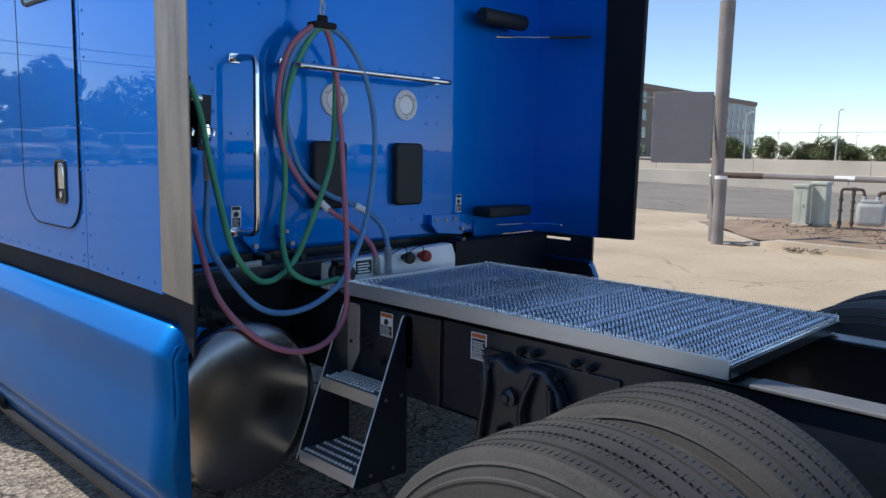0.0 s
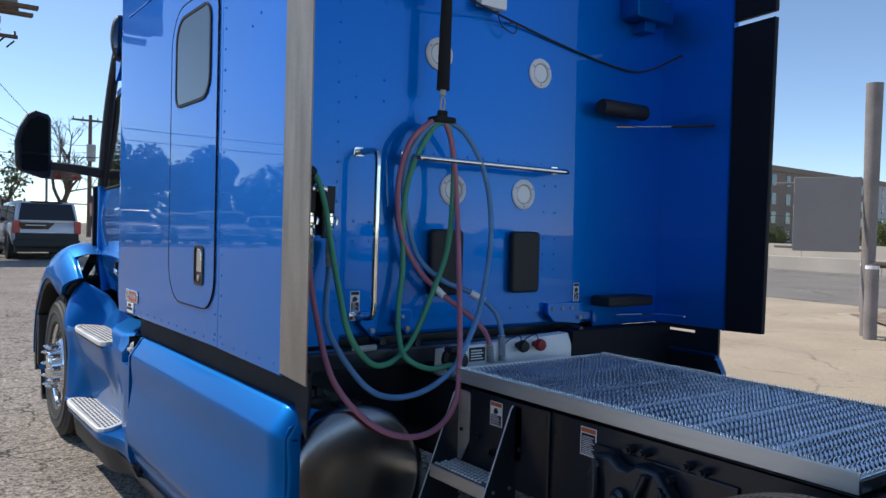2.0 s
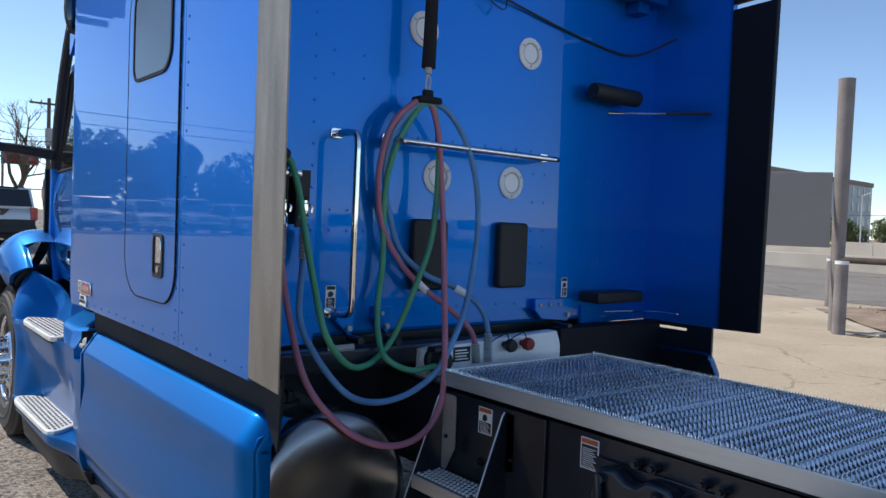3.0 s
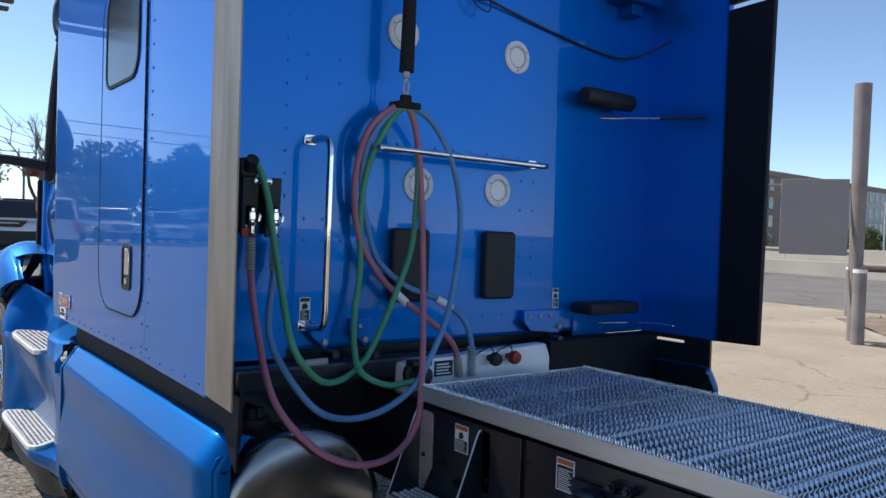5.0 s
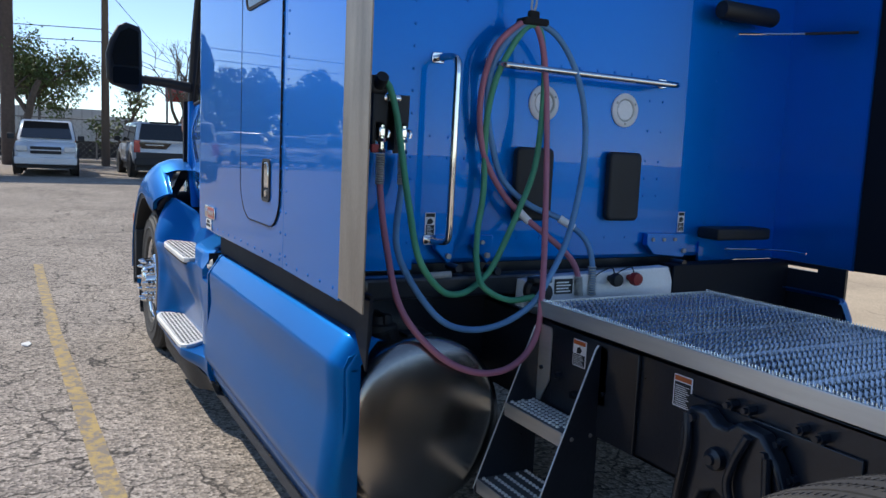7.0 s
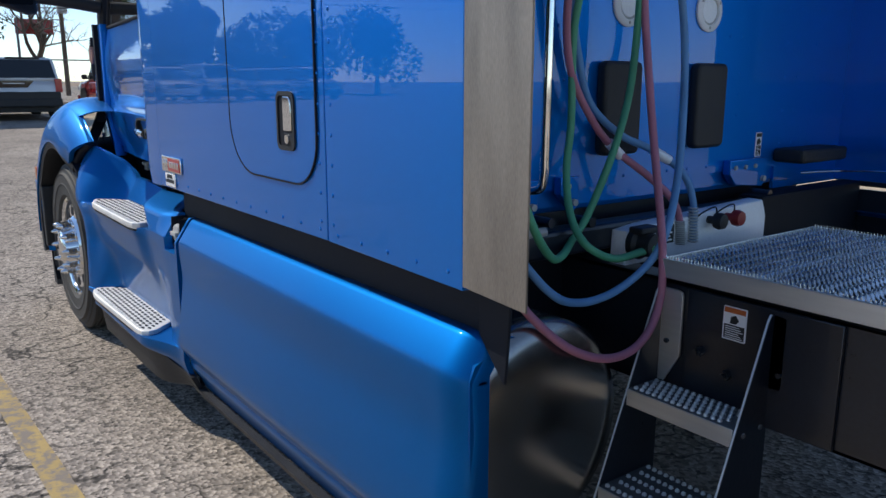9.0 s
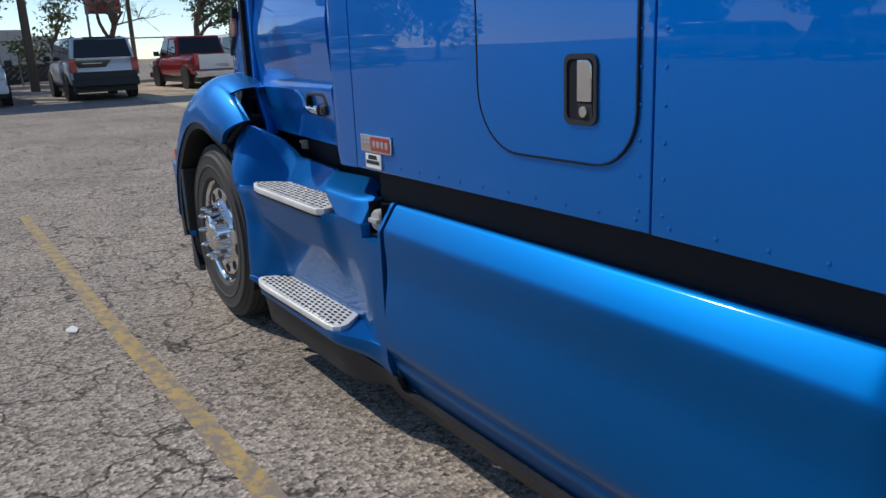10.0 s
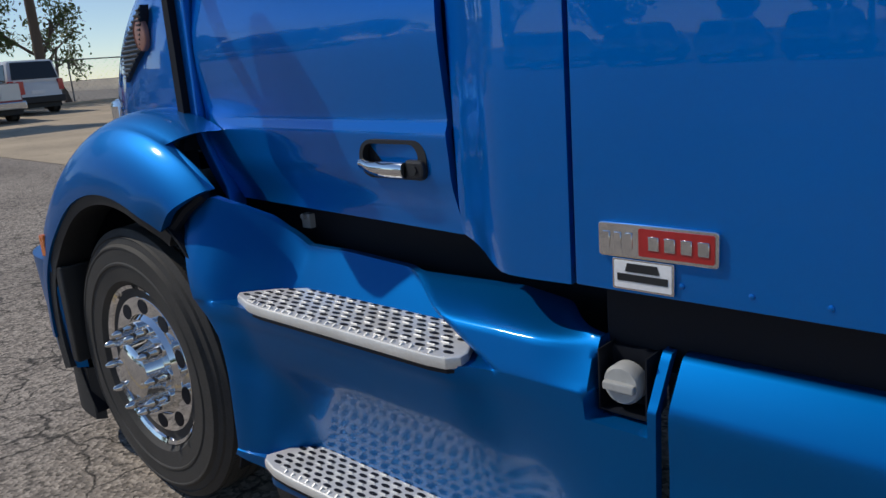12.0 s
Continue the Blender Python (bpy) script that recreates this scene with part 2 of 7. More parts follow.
def join(*bms):
    """One bmesh from several."""
    out = bms[0]
    for other in bms[1:]:
        tmp = bpy.data.meshes.new("tmp")
        other.to_mesh(tmp)
        other.free()
        out.from_mesh(tmp)
        bpy.data.meshes.remove(tmp)
    return out


def box(lo, hi, bev=0.0, seg=2, bm=None):
    b = B()
    bmesh.ops.create_cube(b, size=1)
    for v in b.verts:
        v.co = [lo[i] + (v.co[i] + 0.5) * (hi[i] - lo[i]) for i in range(3)]
    if bev:
        bmesh.ops.bevel(b, geom=b.edges, offset=bev, segments=seg, profile=0.5, affect="EDGES")
    flat_faces(b)
    return join(bm, b) if bm else b


def flat_faces(b):
    """Marks the true faces of a bevelled block, to be shaded flat."""
    b.normal_update()
    for f in b.faces:
        n_ = f.normal
        f.smooth = max(abs(n_.x), abs(n_.y), abs(n_.z)) > 0.9999


def frame_axes(d):
    d = d.normalized()
    a = Vector((0, 0, 1)) if abs(d.z) < 0.9 else Vector((1, 0, 0))
    u = d.cross(a).normalized()
    return u, d.cross(u)


def rod(p0, p1, r0, r1=None, seg=12, bm=None):
    p0, p1 = Vector(p0), Vector(p1)
    r1 = r0 if r1 is None else r1
    b = bm or B()
    u, w = frame_axes(p1 - p0)
    rings = []
    for p, r in ((p0, r0), (p1, r1)):
        rings.append([b.verts.new(p + (u * math.cos(a) + w * math.sin(a)) * r) for a in [2 * math.pi * i / seg for i in range(seg)]])
    for i in range(seg):
        j = (i + 1) % seg
        b.faces.new((rings[0][i], rings[0][j], rings[1][j], rings[1][i]))
    b.faces.new(rings[0][::-1])
    b.faces.new(rings[1])
    return b


def spline(pts, n=8):
    """Catmull-Rom through the points."""
    p = [Vector(q) for q in pts]
    p = [p[0] * 2 - p[1]] + p + [p[-1] * 2 - p[-2]]
    out = []
    for i in range(1, len(p) - 2):
        for k in range(n):
            t = k / n
            a, b_, c, d = p[i - 1], p[i], p[i + 1], p[i + 2]
            out.append(0.5 * (2 * b_ + (c - a) * t + (2 * a - 5 * b_ + 4 * c - d) * t * t + (3 * b_ - a - 3 * c + d) * t ** 3))
    out.append(p[-2])
    return out


def tube(pts, r, seg=10, bm=None, taper=None):
    """A round tube along a line of points."""
    b = bm or B()
    pts = [Vector(p) for p in pts]
    up = None
    rings = []
    for i, p in enumerate(pts):
        d = (pts[min(i + 1, len(pts) - 1)] - pts[max(i - 1, 0)]).normalized()
        if up is None:
            up, _ = frame_axes(d)
        up = (up - d * up.dot(d)).normalized()
        w = d.cross(up)
        rad = r if taper is None else r * (1 + (taper - 1) * i / (len(pts) - 1))
        rings.append([b.verts.new(p + (up * math.cos(a) + w * math.sin(a)) * rad) for a in [2 * math.pi * k / seg for k in range(seg)]])
    for a, c in zip(rings, rings[1:]):
        for i in range(seg):
            j = (i + 1) % seg
            b.faces.new((a[i], a[j], c[j], c[i]))
    b.faces.new(rings[0][::-1])
    b.faces.new(rings[-1])
    return b


def lathe(profile, centre, axis="y", seg=48, bm=None):
    """Turns a profile of (along, radius) about an axis."""
    b = bm or B()
    c = Vector(centre)
    rings = []
    for a, r in profile:
        ring = []
        for k in range(seg):
            t = 2 * math.pi * k / seg
            s, q = math.cos(t) * r, math.sin(t) * r
            ring.append(b.verts.new(c + (Vector((s, a, q)) if axis == "y" else Vector((a, s, q)) if axis == "x" else Vector((s, q, a)))))
        rings.append(ring)
    for a, d in zip(rings, rings[1:]):
        for i in range(seg):
            j = (i + 1) % seg
            b.faces.new((a[i], a[j], d[j], d[i]))
    if profile[0][1] > 1e-4:
        b.faces.new(rings[0])
    if profile[-1][1] > 1e-4:
        b.faces.new(rings[-1][::-1])
    bmesh.ops.remove_doubles(b, verts=b.verts, dist=1e-5)
    return b


def rrect(u0, u1, v0, v1, r=0.02, n=5):
    """A rectangle with round corners; r may be one radius or four, from the low corner on, anticlockwise."""
    rs = r if isinstance(r, (list, tuple)) else [r] * 4
    out = []
    for (cu, cv, a0), q in zip(((u0, v0, 180), (u1, v0, 270), (u1, v1, 0), (u0, v1, 90)), rs):
        su, sv = (1 if cu == u0 else -1), (1 if cv == v0 else -1)
        for k in range(n + 1):
            a = radians(a0 + 90 * k / n)
            out.append((cu + su * q + math.cos(a) * q, cv + sv * q + math.sin(a) * q))
    return out


def plate(outline, plane, w0, w1, bev=0.0, bm=None, seg=2):
    """A flat outline given depth: plane 'xz' (w is y), 'yz' (w is x) or 'xy' (w is z)."""
    b = B()

    def at(u, v, w):
        return (u, w, v) if plane == "xz" else (w, u, v) if plane == "yz" else (u, v, w)

    lo = [b.verts.new(at(u, v, w0)) for u, v in outline]
    hi = [b.verts.new(at(u, v, w1)) for u, v in outline]
    n = len(outline)
    b.faces.new(lo[::-1])
    b.faces.new(hi)
    for i in range(n):
        j = (i + 1) % n
        b.faces.new((lo[i], lo[j], hi[j], hi[i]))
    bmesh.ops.recalc_face_normals(b, faces=b.faces)
    if bev:
        caps = [e for e in b.edges if any(len(f.verts) == n for f in e.link_faces)]
        bmesh.ops.bevel(b, geom=caps, offset=bev, segments=seg, profile=0.5, affect="EDGES")
        bmesh.ops.recalc_face_normals(b, faces=b.faces)
        up = Vector((0, 1, 0)) if plane == "xz" else Vector((1, 0, 0)) if plane == "yz" else Vector((0, 0, 1))
        for f in b.faces:
            f.smooth = abs(f.normal.dot(up)) > 0.9999
    return join(bm, b) if bm else b


def ring_plate(outer, inner, plane, w0, w1, bm=None):
    """A flat ring between two outlines of the same number of corners, given depth."""
    b = bm or B()

    def at(u, v, w):
        return (u, w, v) if plane == "xz" else (w, u, v) if plane == "yz" else (u, v, w)

    loops = [[b.verts.new(at(u, v, w)) for u, v in o] for o, w in ((outer, w0), (outer, w1), (inner, w1), (inner, w0))]
    n = len(outer)
    for a, c in zip(loops, loops[1:] + loops[:1]):
        for i in range(n):
            j = (i + 1) % n
            b.faces.new((a[i], a[j], c[j], c[i]))
    return b


def shell(points, shift, bm=None):
    """A curved sheet from rows of points, given thickness by a shift vector (or a function of the row and column)."""
    b = bm or B()
    top = [[b.verts.new(p) for p in row] for row in points]
    low = [[b.verts.new(Vector(p) + Vector(shift)) for p in row] for row in points]
    nu, nv = len(points), len(points[0])
    for i in range(nu - 1):
        for j in range(nv - 1):
            b.faces.new((top[i][j], top[i][j + 1], top[i + 1][j + 1], top[i + 1][j]))
            b.faces.new((low[i][j], low[i + 1][j], low[i + 1][j + 1], low[i][j + 1]))
    edge = [(i, 0) for i in range(nu)] + [(nu - 1, j) for j in range(1, nv)] + [(i, nv - 1) for i in range(nu - 2, -1, -1)] + [(0, j) for j in range(nv - 2, 0, -1)]
    for (i, j), (k, m) in zip(edge, edge[1:] + edge[:1]):
        b.faces.new((top[i][j], top[k][m], low[k][m], low[i][j]))
    return b


def smooth01(a, b_, x):
    t = min(1.0, max(0.0, (x - a) / (b_ - a)))
    return t * t * (3 - 2 * t)


def lerp(a, b_, t):
    return a + (b_ - a) * t


def along(table, x):
    """Reads a table of (x, value) with straight lines between its rows."""
    if x <= table[0][0]:
        return table[0][1]
    for (x0, a), (x1, c) in zip(table, table[1:]):
        if x <= x1:
            return lerp(a, c, (x - x0) / (x1 - x0))
    return table[-1][1]


def mirrored(bm, about):
    for v in bm.verts:
        v.co.y = 2 * about - v.co.y
    return bm


# ---------------------------------------------------------------- the lot
MID = 2.15  # the truck's middle line


def gz(x):
    """The lot rises gently ahead of the truck."""
    return 0.012 * max(0.0, -9.0 - x) if x > -40 else 0.372


xs = [-2500, -900, -300, -120, -60, -40, -36, -32, -28, -24, -20, -16, -12, -10, -9, -8, -6, -4, -2, 0, 2, 5, 10, 20, 40, 120, 400, 2500]
ys = [-2500, -900, -300, -120, -60, -30, -15, -8, -4, -2, 0, 2, 4, 8, 15, 30, 60, 120, 300, 900, 2500]
b = B()
gv = [[b.verts.new((x, y, gz(x))) for y in ys] for x in xs]
for i in range(len(xs) - 1):
    for j in range(len(ys) - 1):
        b.faces.new((gv[i][j], gv[i + 1][j], gv[i + 1][j + 1], gv[i][j + 1]))
tagged(part("ground", b, ASPHALT), "worn grey-brown cracked asphalt of a truck lot", "ground", kind="structure")


def strip(name, x0, x1, y0, y1, lift, material, label, category, kind="structure", nx=24, ny=10, wob=0.0):
    b = B()
    g = [[b.verts.new((lerp(x0, x1, i / nx), lerp(y0, y1, j / ny) + wob * noise.noise((i * 0.7, j * 5.1, 3)), gz(lerp(x0, x1, i / nx)) + lift)) for j in range(ny + 1)] for i in range(nx + 1)]
    for i in range(nx):
        for j in range(ny):
            b.faces.new((g[i][j], g[i + 1][j], g[i + 1][j + 1], g[i][j + 1]))
    return tagged(part(name, b, material), label, category, kind=kind)


strip("pavement", -40, 40, 5.0, 17.6, 0.006, CONCRETE, "pale sunlit cracked concrete apron beside the street", "pavement", nx=60)
# unseen ground, added pale so that it bounces light onto the rear wall
strip("pavement", -0.9, 60, -30, 4.996, 0.006, CONCRETE, "unseen pale cracked concrete added behind the truck to bounce light", "pavement", nx=30)
strip("road", -140, 140, 17.6, 33.0, 0.010, ROADTOP, "grey street asphalt beyond the concrete apron", "road", nx=60)

# ---------------------------------------------------------------- the truck: cab and sleeper
truck = thing("semi_truck", (-3.0, MID, 0), "metallic blue sleeper-cab semi truck with a bare rear deck", "truck")
WALL = -2.52  # the sleeper's rear wall
SIDE = 1.0  # the sleeper's outer skin
OTHER = 2 * MID - SIDE

# sleeper shell
b = box((-3.95, SIDE + 0.012, 1.0), (WALL - 0.012, OTHER, 3.62), 0.02)
body = part("sleeper_body", b, BLUE, truck, "glossy metallic blue sleeper shell")
# side skins, in front of and behind the seam
skin = part("side_panel", plate([(-3.945, 0.985), (-2.634, 0.985), (-2.634, 2.425), (-3.945, 2.425)], "xz", SIDE, SIDE + 0.02, 0.003), BLUE, truck)
part("extender_panel", plate([(-2.628, 0.985), (-2.094, 0.975), (-2.094, 3.6), (-2.628, 3.6)], "xz", SIDE - 0.002, SIDE + 0.02, 0.003), BLUE, truck)
part("roof_panel", plate([(-3.945, 2.431), (-2.634, 2.431), (-2.634, 3.6), (-3.945, 3.3)], "xz", SIDE, SIDE + 0.02, 0.003), BLUE, truck)
part("edge_strip", plate([(-2.092, 0.985), (-1.914, 0.974), (-1.914, 3.6), (-2.092, 3.6)], "xz", SIDE - 0.004, SIDE + 0.001, 0.001), STRIP, truck, "bare brushed metal edge strip")
part("inner_flap", plate([(-2.51, 1.0), (-2.11, 0.995), (-2.11, 3.58), (-2.51, 3.58)], "xz", SIDE + 0.024, SIDE + 0.034), SEAL_SHADE, truck)


def rivets(name, places, normal, parent, r=0.0052, h=0.003, material=None):
    b = B()
    nrm = Vector(normal)
    u, w = frame_axes(nrm)
    for p in places:
        p = Vector(p)
        rings = []
        for rr, hh in ((r, 0.0), (r * 0.85, h * 0.6), (r * 0.4, h)):
            rings.append([b.verts.new(p + (u * math.cos(a) + w * math.sin(a)) * rr + nrm * hh) for a in [math.pi * 2 * k / 8 for k in range(8)]])
        for q, s in zip(rings, rings[1:]):
            for i in range(8):
                b.faces.new((q[i], q[(i + 1) % 8], s[(i + 1) % 8], s[i]))
        b.faces.new(rings[-1])
    return tagged(part(name, b, material or BLUE, parent), kind="stuff")


rivets("rivets", [(x, SIDE, 1.010) for x in np.arange(-3.86, -2.66, 0.108)] + [(-2.665, SIDE, z) for z in np.arange(1.03, 2.40, 0.072)], (0, -1, 0), skin)
rivets("rivets", [(x, SIDE - 0.002, 1.006) for x in np.arange(-2.58, -2.12, 0.110)] + [(-2.60, SIDE - 0.002, z) for z in np.arange(1.03, 3.5, 0.072)]
       + [(-2.29, SIDE - 0.002, 2.10), (-2.36, SIDE - 0.002, 2.07)], (0, -1, 0), skin)
rivets("rivets", [(x, SIDE, 2.48) for x in np.arange(-3.86, -2.66, 0.145)], (0, -1, 0), skin)

# sleeper side door
DOOR = (-3.215, -2.672, 1.112, 2.292)
outer = rrect(*DOOR, [0.16, 0.12, 0.10, 0.16], 8)
grown = rrect(DOOR[0] - 0.0035, DOOR[1] + 0.0035, DOOR[2] - 0.0035, DOOR[3] + 0.0035, [0.166, 0.126, 0.106, 0.166], 8)
sdoor = part("side_door", plate(outer, "xz", SIDE - 0.005, SIDE + 0.004, 0.003), BLUE, truck, "blue rounded sleeper access door")
part("door_seal", ring_plate(grown, rrect(DOOR[0] + 0.0008, DOOR[1] - 0.0008, DOOR[2] + 0.0008, DOOR[3] - 0.0008, [0.159, 0.119, 0.099, 0.159], 8), "xz", SIDE - 0.0060, SIDE + 0.006), SEAL_SHADE, sdoor)
WIN = (-3.140, -2.750, 1.900, 2.236)
part("window_frame", ring_plate(rrect(WIN[0] - 0.012, WIN[1] + 0.012, WIN[2] - 0.012, WIN[3] + 0.012, [0.06, 0.092, 0.072, 0.10], 6), rrect(*WIN, [0.05, 0.08, 0.06, 0.09], 6), "xz", SIDE - 0.010, SIDE), SEAL_SHADE, sdoor)
part("pane", plate(rrect(*WIN, [0.05, 0.08, 0.06, 0.09], 6), "xz", SIDE - 0.0075, SIDE), GREYGLASS, sdoor, "grey tinted window pane")
# recessed paddle handle
HX, HZ = -2.831, 1.2705
b = ring_plate(rrect(HX - 0.051, HX + 0.051, HZ - 0.0757, HZ + 0.0757, 0.022, 6), rrect(HX - 0.042, HX + 0.041, HZ - 0.064, HZ + 0.065, 0.016, 6), "xz", SIDE - 0.010, SIDE - 0.004)
part("door_handle", b, PLASTIC, sdoor, "black framed chrome paddle handle")
part("recess", plate(rrect(HX - 0.043, HX + 0.042, HZ - 0.065, HZ + 0.066, 0.014, 5), "xz", SIDE - 0.0062, SIDE - 0.004), SEAL_SHADE, sdoor)
part("paddle", plate(rrect(HX - 0.007, HX + 0.038, HZ - 0.025, HZ + 0.063, [0.003, 0.003, 0.016, 0.003], 4), "xz", SIDE - 0.013, SIDE - 0.006, 0.0025), CHROME, sdoor)
part("lock_plate", plate(rrect(HX - 0.007, HX + 0.038, HZ - 0.062, HZ - 0.028, 0.004, 3), "xz", SIDE - 0.0095, SIDE - 0.006, 0.001), PLASTIC, sdoor)
part("lock", join(lathe([(-0.014, 0.0), (-0.014, 0.0118), (-0.006, 0.0125)], (HX + 0.0135, SIDE, HZ - 0.046), "y", 20), box((HX + 0.012, SIDE - 0.0165, HZ - 0.054), (HX + 0.015, SIDE - 0.013, HZ - 0.038))), CHROME, sdoor)

# badges: a chrome and red nameplate over a small dealer plate, their marks as plain shapes
nb = part("nameplate", plate(rrect(-3.893, -3.690, 1.047, 1.104, 0.006, 3), "xz", SIDE - 0.009, SIDE - 0.001, 0.002), CHROME, truck, "chrome and red nameplate")
part("enamel", plate(rrect(-3.820, -3.696, 1.053, 1.098, 0.003, 2), "xz", SIDE - 0.0105, SIDE - 0.008), BADGE_RED, nb)
for k in range(4):
    x = -3.803 + k * 0.027
    b = box((x, SIDE - 0.0125, 1.064), (x + 0.018, SIDE - 0.010, 1.087), 0.001, 1)
    part("raised_mark", b, CHROME, nb)
for k in range(3):
    x = -3.884 + k * 0.02
    part("raised_mark", box((x, SIDE - 0.0115, 1.062), (x + 0.013, SIDE - 0.0088, 1.089), 0.001, 1), CHROME, nb)
db = part("dealer_plate", plate(rrect(-3.870, -3.762, 0.992, 1.045, 0.003, 2), "xz", SIDE - 0.006, SIDE - 0.001, 0.001), CHROME, truck, "small chrome dealer plate")
b = plate(rrect(-3.866, -3.766, 0.996, 1.041, 0.002, 2), "xz", SIDE - 0.0072, SIDE - 0.005)
part("plate_field", b, BOXWHITE, db)
b = plate([(-3.860, 1.008), (-3.772, 1.008), (-3.772, 1.020), (-3.860, 1.020)], "xz", SIDE - 0.0085, SIDE - 0.007)
b = plate([(-3.846, 1.024), (-3.786, 1.024), (-3.790, 1.038), (-3.842, 1.038)], "xz", SIDE - 0.0085, SIDE - 0.007, bm=b)
part("plate_print", b, PLASTIC, db)

# cab rear quarter: a rounded panel from the sleeper skin to the door
rows = []
for i in range(15):
    s = i / 14
    x = lerp(-3.957, -4.286, s)
    y = SIDE + 0.004 + 0.094 * smooth01(0.40, 1.05, s)
    row = []
    for j in range(25):
        z = lerp(along([(-4.286, 1.020), (-4.24, 1.000), (-4.19, 0.984), (-4.12, 0.978), (-3.957, 0.982)], x), 2.62, j / 24)
        row.append((x, y + 0.03 * smooth01(1.035, 0.975, z) * smooth01(0.2, 1, s), z))
    rows.append(row)
part("cab_corner", shell(rows, (0, 0.03, 0)), BLUE, truck)
# cab shell behind the doors
CABY = 1.165
b = plate([(-3.95, 1.02), (-5.38, 1.05), (-5.42, 1.66), (-4.80, 2.50), (-3.95, 3.00)], "xz", CABY + 0.075, 2 * MID - CABY - 0.075, 0.03)
part("cab_body", b, BLUE, truck)
b = plate([(-5.425, 1.70), (-4.82, 2.50), (-4.84, 2.51), (-5.445, 1.71)], "xz", CABY + 0.12, 2 * MID - CABY - 0.12)
part("windshield", b, DARKGLASS, truck)
rows = []
for i in range(13):
    s = i / 12
    rows.append([(lerp(-4.84, -3.95, s), lerp(CABY - 0.02, 2 * MID - CABY + 0.01, t / 16), lerp(2.50, 3.62, smooth01(0, 1, s) * 0.6 + s * 0.4) - 0.12 * abs(t / 8 - 1) ** 4) for t in range(17)])
part("roof_fairing", shell(rows, (0, 0, -0.12)), BLUE, truck)

# cab door with its window, crease and pull handle
D1 = -4.300


def door_y(x, z):
    """The door's skin: it draws in towards the hood, leans out up to the belt, and has a crease low down."""
    y = 1.121 + 0.095 * (-4.49 - x) + 0.035 * smooth01(1.55, 2.2, z)
    y -= 0.09 * max(0.0, min(z, 1.42) - 1.16) * smooth01(1.66, 1.46, z)
    return y - 0.012 * smooth01(1.255, 1.225, z) + 0.030 * smooth01(1.15, 1.01, z)


zs = [1.010 + 0.0138 * k for k in range(20)] + [1.30 + 0.05 * k for k in range(20)]
rows = []
for i in range(31):
    row = []
    for z in zs:
        x = lerp(along([(1.01, -5.25), (1.05, -5.285), (1.22, -5.372), (1.60, -5.356), (2.25, -5.10)], z), D1, i / 30)
        row.append((x, door_y(x, z), z))
    rows.append(row)
cdoor = part("cab_door", shell(rows, (0, 0.02, 0)), BLUE, truck, "blue cab door with mirror-smooth paint")


def window_front(z):
    return lerp(-5.29, -5.11, (z - 1.66) / 0.54)


rows = [[(x, door_y(x, z) - 0.004, z) for x in [lerp(window_front(z), -4.39, i / 12) for i in range(13)]] for z in np.linspace(1.64, 2.20, 15)]
part("pane", shell(rows, (0, 0.008, 0)), DARKGLASS, cdoor, "dark cab window")
edge = [rows[0][0], rows[0][6], rows[0][12], rows[7][12], rows[14][12], rows[14][6], rows[14][0], rows[7][0], rows[0][0]]
part("window_seal", tube(edge, 0.009, 8), SEAL_SHADE, cdoor)
# pull handle: a dark bezel round a deep cup, a silver bar across its foot, a lock at its end
ring_o, ring_i = rrect(-4.578, -4.368, 1.126, 1.212, [0.040, 0.022, 0.036, 0.040], 7), rrect(-4.566, -4.392, 1.146, 1.203, [0.026, 0.020, 0.028, 0.028], 7)
part("handle_cup", ring_plate(ring_o, ring_i, "xz", 1.094, 1.150), PLASTIC, cdoor)
part("cup_back", plate(rrect(-4.572, -4.376, 1.134, 1.208, 0.012, 4), "xz", 1.112, 1.150), SEAL_SHADE, cdoor)
b = B()
bar = []
for k in range(15):
    u = k / 14
    x = lerp(-4.580, -4.426, u)
    swell = math.sin(math.pi * min(1.0, 0.12 + 0.88 * u) * 0.62)
    yc, zc = 1.104 - 0.022 * swell, 1.156 - 0.008 * smooth01(0.0, 0.35, u)
    bar.append([b.verts.new((x, yc + 0.011 * math.cos(a), zc + (0.010 + 0.008 * swell) * math.sin(a))) for a in [2 * math.pi * i / 14 for i in range(14)]])
for r0, r1 in zip(bar, bar[1:]):
    for i in range(14):
        b.faces.new((r0[i], r0[(i + 1) % 14], r1[(i + 1) % 14], r1[i]))
b.faces.new(bar[0])
b.faces.new(bar[-1][::-1])
bmesh.ops.recalc_face_normals(b, faces=b.faces)
part("door_handle", b, CHROME, cdoor, "silver pull handle")
part("lock", join(plate(rrect(-4.424, -4.370, 1.130, 1.170, [0.004, 0.014, 0.012, 0.004], 4), "xz", 1.084, 1.106, 0.006), lathe([(-0.004, 0.0), (-0.004, 0.009), (0.004, 0.010)], (-4.396, 1.084, 1.150), "y", 16)), PLASTIC, cdoor)
# dark sill under the door
part("sill", box((-5.40, 1.262, 0.78), (-3.80, 1.31, 1.08), 0.01), SEAL_SHADE, truck)
part("sill_tag", join(box((-5.022, 1.242, 0.930), (-4.985, 1.264, 0.972), 0.003), lathe([(-0.012, 0.0), (-0.012, 0.008), (0, 0.008)], (-5.003, 1.242, 0.966), "y", 10)), METERGREY, truck, "pale tag on the dark door sill")
part("gap_seal", plate([(-3.93, 0.80), (-2.115, 0.80), (-2.075, 0.83), (-2.055, 0.88), (-2.052, 0.995), (-3.93, 0.995)], "xz", 1.075, 1.086, 0.002), SEAL_SHADE, truck)
